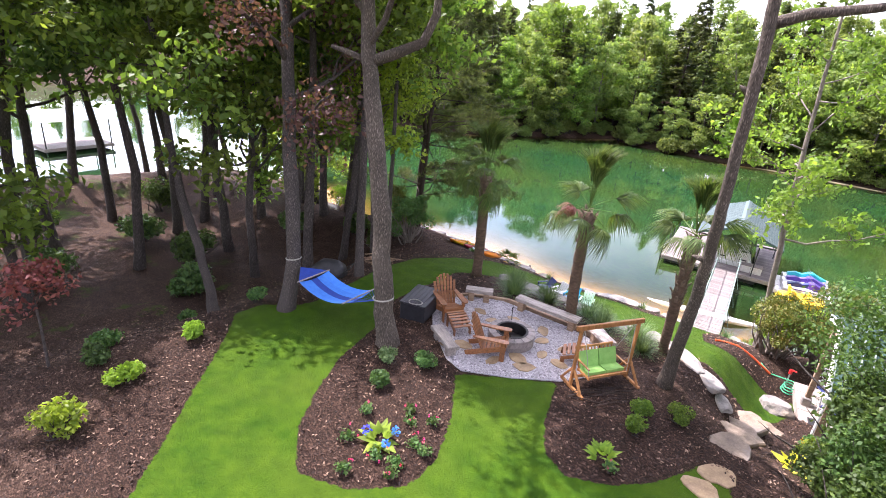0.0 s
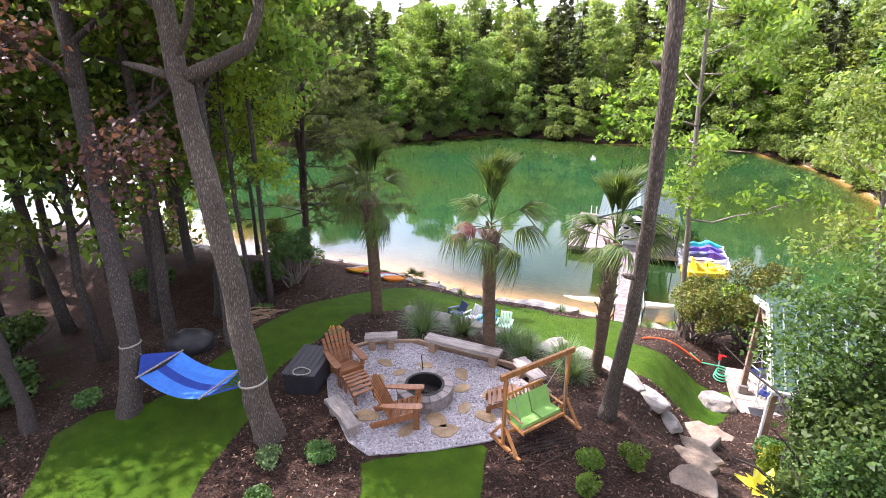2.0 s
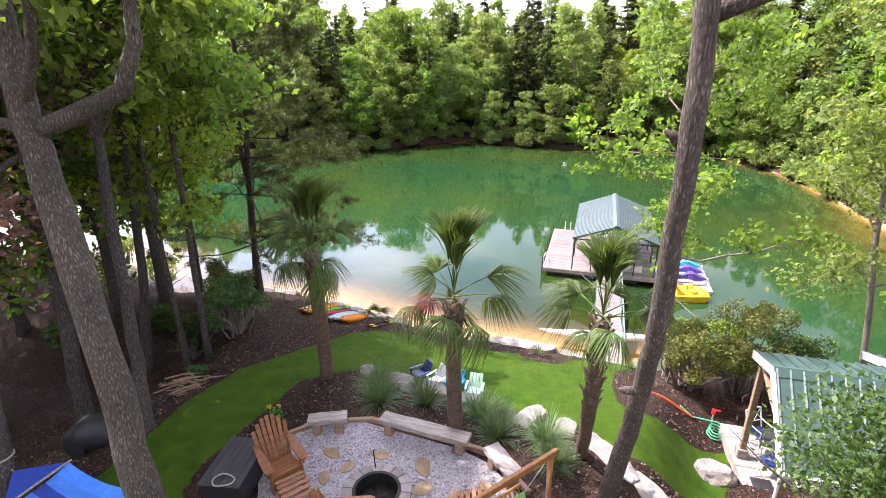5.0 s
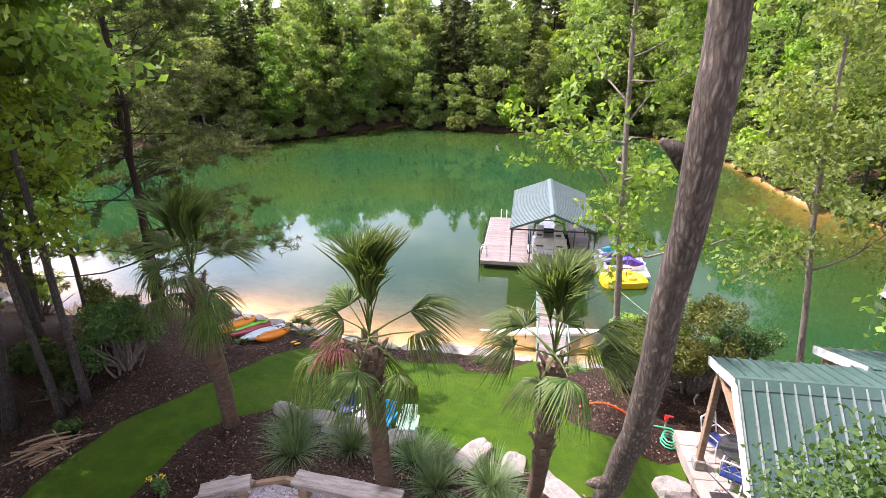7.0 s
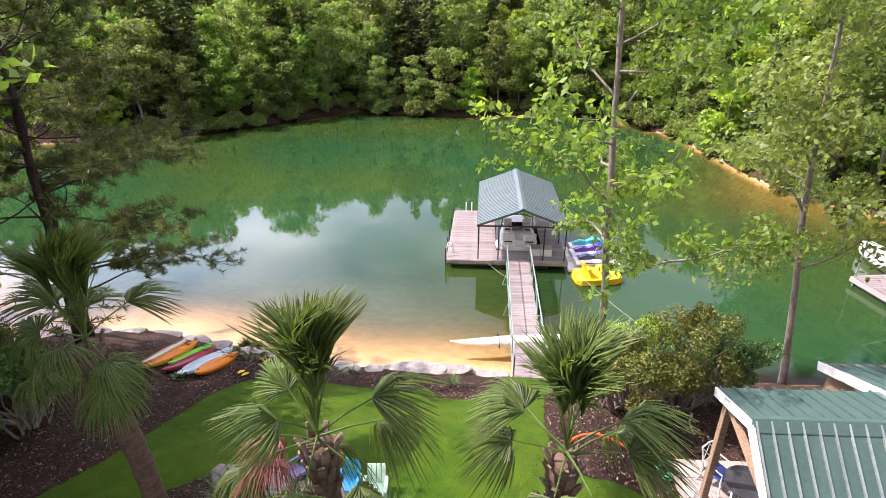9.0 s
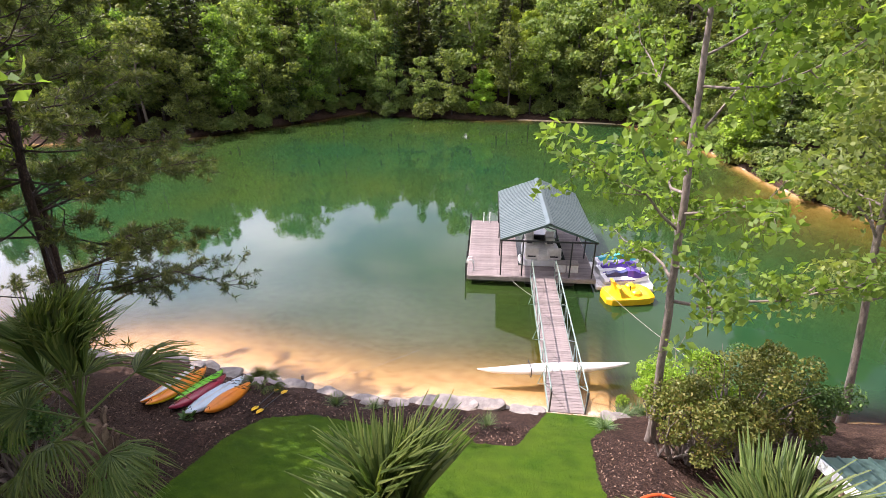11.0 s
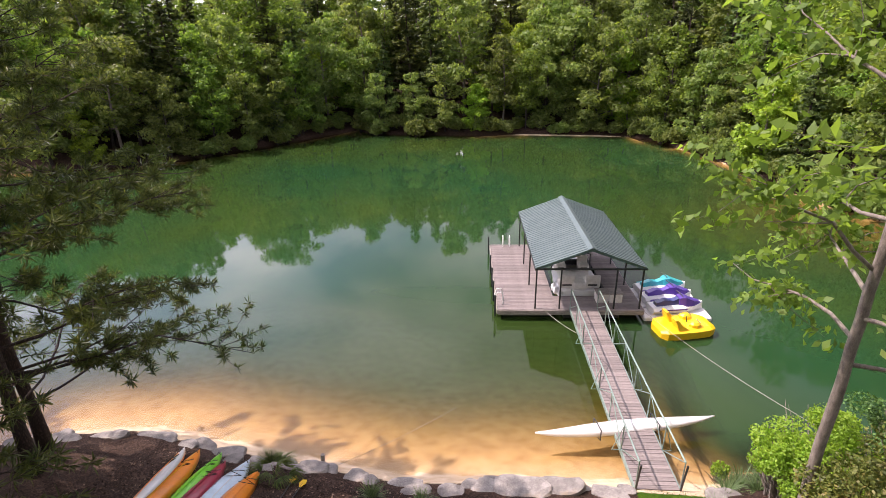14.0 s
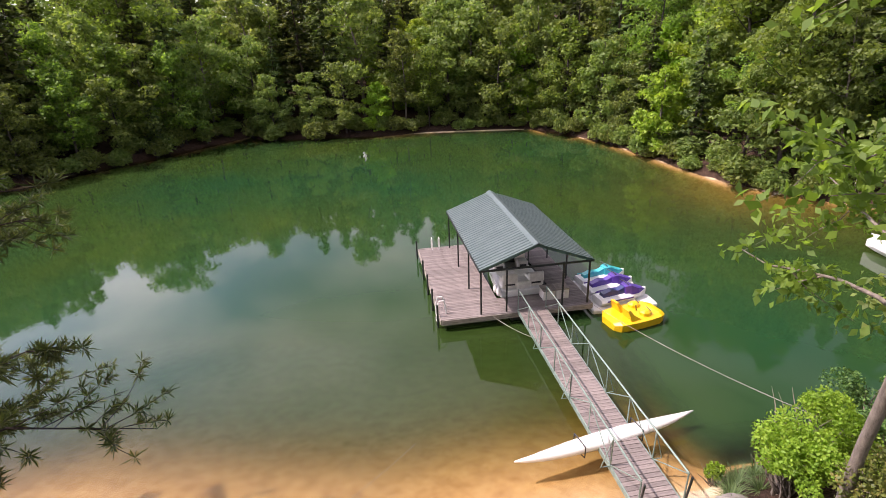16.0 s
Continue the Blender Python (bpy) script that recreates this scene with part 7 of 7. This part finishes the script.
broad_plant(4, on_ground(-5.2, 22.0), 0.3, LEAF_BUSH, "low broad-leaved plant beside the kayaks", "plant")
g = np.random.default_rng(21)
for k, (x, y) in enumerate([(4.03, 7.95), (4.3, 8.81), (3.74, 9.18), (4.45, 8.15), (3.18, 7.85), (4.11, 9.57), (4.63, 8.82), (3.46, 9.46), (7.51, 11.44), (2.8, 8.7), (4.59, 7.86), (3.89, 7.28)]):
    ob = shrub(200 + k, on_ground(x, y), 0.42, 0.3, 130, 0.05, LEAF_BUSH, "small rose bush with pink flowers in mulch", "rose bush", "roses in the bed", name="rose_bush")
    blooms(ob, [(g.normal(0, 0.13), g.normal(0, 0.13), 0.28) for _ in range(2)], 0.035, BLOOM_PINK, 14)
day = shrub(220, on_ground(-0.72, 14.86), 0.5, 0.4, 200, 0.06, LEAF_BUSH, "yellow-flowered plant beside the terrace", "flower")
blooms(day, [(0.1, 0.1, 0.5), (-0.12, 0.05, 0.46)], 0.06, BLOOM_YELLOW, 20)
yel = shrub(221, on_ground(10.42, 17.26), 0.6, 0.5, 400, 0.06, LEAF_LIME, "shrub with yellow flowers beside the steps", "flower")
blooms(yel, [(0.1, 0.1, 0.5), (-0.15, 0.05, 0.48), (0.0, -0.18, 0.5), (0.2, -0.1, 0.45)], 0.07, BLOOM_YELLOW, 20)
pal = thing("palmetto", on_ground(-5.0, 25.0), 0, "young palmetto with spiky fronds above the beach", "palm")
for k in range(9):
    st = new("frond", STEMS[0.75])
    st.parent = pal
    st.matrix_basis = pose(0, 0, 0.05, 0, -(75 - 7 * k), k * 137.5) @ Matrix.Diagonal((0.5, 0.5, 0.5, 1))
    fn = new("fan", FRONDS[3][0])
    fn.parent = st

# ---- boulders, steps and shore stones ----


def rock(seed, at, size, turn, label, group="", name="boulder", flat=0.0, material=None):
    ob = tagged(new(name, boulder(size, seed, 3, 0.24, flat).mesh(name, material or STONE)), label, "rock", group)
    ob.matrix_world = pose(at[0], at[1], at[2], 0, 0, turn)
    return ob


for k, (x, y, sx, sy, sz) in enumerate([(-0.06, 18.09, 1.2, 0.6, 0.4), (0.85, 18.13, 1.3, 0.7, 0.5), (1.8, 18.13, 1.6, 0.9, 0.6), (2.95, 18.17, 1.0, 0.6, 0.45), (4.75, 18.11, 1.3, 0.6, 0.45), (5.7, 18.16, 0.9, 0.6, 0.4), (6.46, 17.91, 0.8, 0.6, 0.4), (7.03, 17.46, 1.3, 0.6, 0.42), (7.65, 17.17, 1.3, 0.6, 0.42), (8.17, 16.93, 1.0, 0.55, 0.36)]):
    rock(k, on_ground(x, y, 0.0), (sx * 0.8, sy * 0.7, sz * 0.62), k * 23 - 20 if k < 6 else -48 + 7 * (k % 3), "pale rough boulder holding the planted bank", "boulders of the retaining bank")
rock(40, on_ground(9.3, 20.55, 0.08), (0.75, 0.66, 0.66), 30, "large white boulder standing on the lawn")
for k, (x, y, s, sq, turn) in enumerate([(9.03, 12.52, 0.42, 0.7, 0), (9.16, 13.18, 0.45, 0.7, 41), (9.08, 14.46, 0.8, 0.62, 80), (8.89, 15.65, 0.66, 0.66, 10), (8.83, 16.48, 0.72, 0.62, -8), (8.78, 17.36, 0.9, 0.62, 40), (9.2, 18.28, 0.62, 0.7, 20)]):
    flat = k < 2
    ob = tagged(new("stone_step", outline_stone(60 + k, s, 0.06 if flat else 0.22, sq, 13).mesh("stone_step", FLAG if flat else STEP)), "flat stepping stone in the lawn" if flat else "broad tan stone step set into the slope", "step", "stone steps to the pavilion")
    ob.matrix_world = pose(x, y, z_at(x, y) - (0.02 if flat else 0.14), 0, 0, turn)
for k in range(46):
    f = k / 45
    x = -13.5 + 20.5 * f
    y = float(np.interp(x, [-13.5, -11, -6, -2, 1.3, 4.4, 7], [24.6, 25.7, 25.7, 25.7, 26.3, 27.0, 27.6])) + random.uniform(-0.25, 0.25)
    if 4.4 < x < 6.2 or (k % 3 == 1 and not 0 < x < 3):
        continue
    big = 1.6 if 0.2 < x < 2.6 else 1.0
    rock(200 + k, on_ground(x, y, 0.0), (random.uniform(0.35, 0.9) * big, random.uniform(0.3, 0.5) * big, random.uniform(0.18, 0.36) * big), random.uniform(-30, 30), "pale shore stone edging the beach", "stones edging the beach", "shore_stone", 0.5)
for k in range(16):
    x = -26 + 0.55 * k
    y = float(np.interp(x, [-26, -21, -17], [24.3, 22.9, 22.8]))
    rock(260 + k, on_ground(x, y, 0.03), (0.6, 0.5, 0.45), k * 50, "white stone lining the path to the beach", "stones edging the beach", "shore_stone")

# beach chairs behind the boulders
for k, (x, y, m, lab) in enumerate([(1.23, 18.61, NAVY, "navy"), (1.85, 18.56, GELCOAT, "white"), (2.42, 18.54, CYAN, "bright blue"), (3.04, 18.55, MINT, "pale green")]):
    ob = thing("beach_chair", on_ground(x, y), 150 + 15 * k, f"low {lab} plastic beach chair on the lawn", "chair", "beach chairs below the boulders")
    ob.scale = (0.78, 0.78, 0.78)
    part("seat", Shape().box((0.5, 0.5, 0.05), (0, 0, 0.25), Matrix.Rotation(0.12, 4, "X"), 0.015), m, ob)
    for i in range(4):
        part("back_slat", Shape().box((0.11, 0.03, 0.5), (-0.19 + 0.125 * i, -0.34, 0.46), Matrix.Rotation(0.5, 4, "X"), 0.01), m, ob)
    for s in (-1, 1):
        part("arm", Shape().box((0.09, 0.55, 0.035), (s * 0.29, -0.02, 0.42), edge=0.01), m, ob)
        part("leg", Shape().box((0.05, 0.08, 0.42), (s * 0.29, 0.2, 0.21), edge=0.008), m, ob)
        part("leg", Shape().box((0.05, 0.08, 0.35), (s * 0.27, -0.22, 0.17), edge=0.008), m, ob)


# ---- kayaks on the bank ----
def kayak(a, b, beam, deck, hullm, label, tip=0.0):
    """A kayak lying on the bank between two ground points."""
    A, B = Vector(on_ground(*a, 0.16)), Vector(on_ground(*b, 0.16))
    ob = tagged(new("kayak"), label, "kayak", "kayaks on the bank")
    ob.matrix_world = Matrix.Translation(A) @ (B - A).to_track_quat("Y", "Z").to_matrix().to_4x4() @ Matrix.Rotation(radians(tip), 4, "Y")
    long, up, low = (B - A).length, [], []
    for i in range(15):
        f = i / 14
        w = beam / 2 * max(0.04, math.sin(math.pi * f) ** 0.7)
        rise = 0.10 * (2 * f - 1) ** 4
        h = 0.17 * max(0.15, math.sin(math.pi * f) ** 0.5)
        low.append([(-w, long * f, rise), (-w * 0.7, long * f, rise - h * 0.75), (0, long * f, rise - h), (w * 0.7, long * f, rise - h * 0.75), (w, long * f, rise), (0, long * f, rise + 0.01)])
        up.append([(-w, long * f, rise), (-w * 0.6, long * f, rise + h * 0.55), (0, long * f, rise + h * 0.8), (w * 0.6, long * f, rise + h * 0.55), (w, long * f, rise), (0, long * f, rise - 0.01)])
    part("hull", Shape().loft(low), hullm, ob, smooth=True)
    part("deck", Shape().loft(up), deck, ob, smooth=True)
    part("keel_line", Shape().tube([(0, long * f, 0.145 * max(0.15, math.sin(math.pi * f) ** 0.5) + 0.10 * (2 * f - 1) ** 4) for f in [k / 10 for k in range(1, 10)]], 0.012, 5), hullm, ob)
    for f in (0.06, 0.94):
        part("grab_loop", Shape().tube([(-0.05, long * f, 0.12), (0, long * f, 0.2), (0.05, long * f, 0.12)], 0.012, 5), BLACK, ob)
    if tip < 100:
        part("deck_cord", Shape().tube([(-0.2, long * 0.7, 0.12), (0.18, long * 0.74, 0.13), (-0.17, long * 0.78, 0.13), (0.15, long * 0.82, 0.13)], 0.01, 4), BLACK, ob)
    return ob


kayak((-6.75, 21.95), (-8.05, 25.3), 0.72, GELCOAT, ORANGE, "white and orange kayak lying on its side on the bank", -25)
kayak((-6.50, 21.85), (-7.60, 25.3), 0.78, ORANGE, YELLOW, "orange and yellow kayak lying keel up on the bank", 0)
kayak((-6.15, 22.5), (-6.95, 25.4), 0.55, LIME, LIME, "bright green kayak lying on the bank")
kayak((-5.80, 21.95), (-6.50, 25.0), 0.68, MAROON, MAROON, "dark red kayak lying on the bank")
kayak((-5.20, 21.9), (-6.00, 25.3), 0.78, PALEBLUE, GELCOAT, "white and pale blue kayak lying on the bank", 10)
kayak((-4.85, 22.2), (-5.40, 24.9), 0.6, ORANGE, ORANGE, "orange kayak half under a white one", 20)
for k, (a, b) in enumerate((((-4.0, 23.3), (-4.45, 25.0)), ((-3.75, 23.2), (-4.1, 24.9)))):
    A, B = Vector(on_ground(*a, 0.1)), Vector(on_ground(*b, 0.1))
    ob = tagged(new("paddle"), "kayak paddle with yellow blades lying on the mulch", "paddle", "paddles by the kayaks")
    ob.matrix_world = Matrix.Translation(A) @ (B - A).to_track_quat("Y", "Z").to_matrix().to_4x4()
    part("shaft", Shape().tube([(0, 0, 0), (0, (B - A).length, 0)], 0.016, 6), BLACK, ob)
    for y in (0.0, (B - A).length):
        part("blade", Shape().loft([[(-0.02, y - 0.22, 0), (0.02, y - 0.22, 0), (0.02, y - 0.22, 0.012), (-0.02, y - 0.22, 0.012)], [(-0.09, y, 0.0), (0.09, y, 0.0), (0.09, y, 0.015), (-0.09, y, 0.015)], [(-0.06, y + 0.2, 0), (0.06, y + 0.2, 0), (0.06, y + 0.2, 0.012), (-0.06, y + 0.2, 0.012)]]), YELLOW, ob, "yellow paddle blade")
stump = thing("mooring_stake", on_ground(-4.3, 26.3), 0, "weathered wooden mooring stake in the sand", "stake")
part("stake", Shape().tube([(0, 0, -0.3), (0.02, 0, 0.25), (0.03, 0.02, 0.5)], [0.07, 0.065, 0.06], 8, wob=0.1, rng=np.random.default_rng(1)), GREYWOOD, stump)
rope(sag(on_ground(-3.9, 26.3, 0.15), (-1.2, 30.5, WATER + 0.01), 0.1, 8), 0.006, "thin rope from the stake into the water")

# neighbour's dock with a boat on the far right bank, and the landing on the lake's left arm
nb = tagged(new("neighbour_dock"), "small grey floating dock with green frame off the next bank", "dock")
nb.matrix_world = pose(22.3, 39.2, 0, 0, 0, 20)
for k in range(20):
    part("board", Shape().box((2.6, 0.18, 0.04), (0, -1.9 + 0.2 * k, WATER + 0.5), edge=0.004), DECKWOOD, nb)
part("frame", Shape().box((2.7, 4.1, 0.25), (0, 0, WATER + 0.33)), GREYWOOD, nb)
part("float", Shape().box((2.3, 3.6, 0.4), (0, 0, WATER + 0.1), edge=0.05), BLACK, nb)
for x in (-1.25, 1.25):
    for y in (-1.9, 1.9):
        part("post", Shape().tube([(x, y, WATER - 0.8), (x, y, WATER + 2.6)], 0.04, 8), GREENSTEEL, nb)
    part("top_rail", Shape().tube([(x, -1.9, WATER + 2.6), (x, 1.9, WATER + 2.6)], 0.035, 8), GREENSTEEL, nb)
    part("brace", Shape().tube([(x, -1.9, WATER + 0.5), (x, 0.2, WATER + 2.6)], 0.025, 6), GREENSTEEL, nb)
nboat = tagged(new("pontoon_boat"), "white boat moored at the neighbouring dock", "boat")
nboat.matrix_world = pose(24.1, 40.4, WATER + 0.15, 0, 0, 20)
part("hull", Shape().loft(hull_rings(5.0, 2.1, 0.6)), GELCOAT, nboat)
part("cockpit", Shape().box((1.5, 2.4, 0.3), (0, 1.8, 0.75), edge=0.08), VINYL, nboat)
part("outboard", Shape().box((0.4, 0.35, 0.6), (0, -0.25, 0.8), edge=0.08), BLACK, nboat)
walk_way = thing("landing_stage", on_ground(-30.5, 14.0), 12, "old timber landing stage above the lake's side arm", "landing stage")
for k in range(26):
    part("board", Shape().box((0.22, 1.6, 0.05), (-3.0 + 0.24 * k, 0, 0.45), edge=0.004), GREYWOOD, walk_way)
for x in (-2.8, 0, 2.8):
    for y in (-0.7, 0.7):
        part("post", Shape().tube([(x, y, -2.5), (x, y, 0.5)], 0.07, 8), TIMBER, walk_way)
lift = tagged(new("boat_shelter"), "grey-roofed floating boat shelter on the lake's side arm", "boat shelter")
lift.matrix_world = pose(-50, 14, 0, 0, 0, 10)
part("deck", Shape().box((4, 6, 0.3), (0, 0, WATER + 0.4)), GREYWOOD, lift)
part("roof", Shape().loft([[(-2.4, y, WATER + 3.0), (0, y, WATER + 3.8), (2.4, y, WATER + 3.0), (0, y, WATER + 3.7)] for y in (-3.2, 3.2)]), ROOF_GREY, lift)
for x in (-1.9, 1.9):
    for y in (-2.8, 2.8):
        part("post", Shape().tube([(x, y, WATER - 0.5), (x, y, WATER + 3.1)], 0.06, 6), DARKSTEEL, lift)

# ---- loose cover on the ground ----
g = np.random.default_rng(500)
n = 90000
x, y = g.uniform(-4.3, 10, n), g.uniform(2.5, 28, n)
by = np.minimum(np.maximum(inside_by(x, y, LAWN_FRONT), inside_by(x, y, LAWN_LOW)), -inside_by(x, y, PATIO))
keep = by > -0.02
x, y = x[keep], y[keep]
base = np.stack([x, y, height(x, y) - 0.005], -1)
m = len(x)
a = g.uniform(0, 2 * math.pi, m)
way = unit(np.stack([np.cos(a) * 0.5, np.sin(a) * 0.5, np.full(m, 1.0)], -1))
turf = faces_mesh("lawn_grass", blades(base, way, g.uniform(0.025, 0.06, m), np.full(m, 0.014), g.uniform(0.0, 0.02, m), g, 2), LAWN_BLADE)
tagged(new("lawn_grass", turf), "short mown lawn grass", "grass", kind="stuff")
n = 52000
x, y = g.uniform(-9, 12, n), g.uniform(2.0, 25.5, n)
by = np.maximum(np.maximum(inside_by(x, y, LAWN_FRONT), inside_by(x, y, LAWN_LOW)), inside_by(x, y, PATIO))
shore_d = -inside_by(x, y, LAKE)
keep = (by < -0.03) & (shore_d > 1.6)
x, y = x[keep], y[keep]
m = len(x)
zs = height(x, y) + np.array([noise.noise((p * 0.9, q * 0.9, 3.1)) * 0.06 + noise.noise((p * 2.6, q * 2.6, 7.7)) * 0.035 for p, q in zip(x, y)]) + 0.045
c = np.stack([x, y, zs], -1)


def chip_material():
    mt, nn, l, b = nodes_of("bark_chips")
    geo = nn.new("ShaderNodeNewGeometry")
    l.new(ramp(nn, l, geo.outputs["Random Per Island"], [(0.0, (0.015, 0.009, 0.007)), (0.5, (0.06, 0.033, 0.023)), (0.85, (0.145, 0.088, 0.06)), (1.0, (0.32, 0.225, 0.16))]), b.inputs["Base Color"])
    b.inputs["Roughness"].default_value = 0.9
    return mt


tagged(new("bark_mulch", faces_mesh("bark_mulch", leaf_cards(c, 0.042, g, 2.0, 2.2), chip_material())), "loose bark chips and dry leaves of the beds", "mulch", kind="stuff")
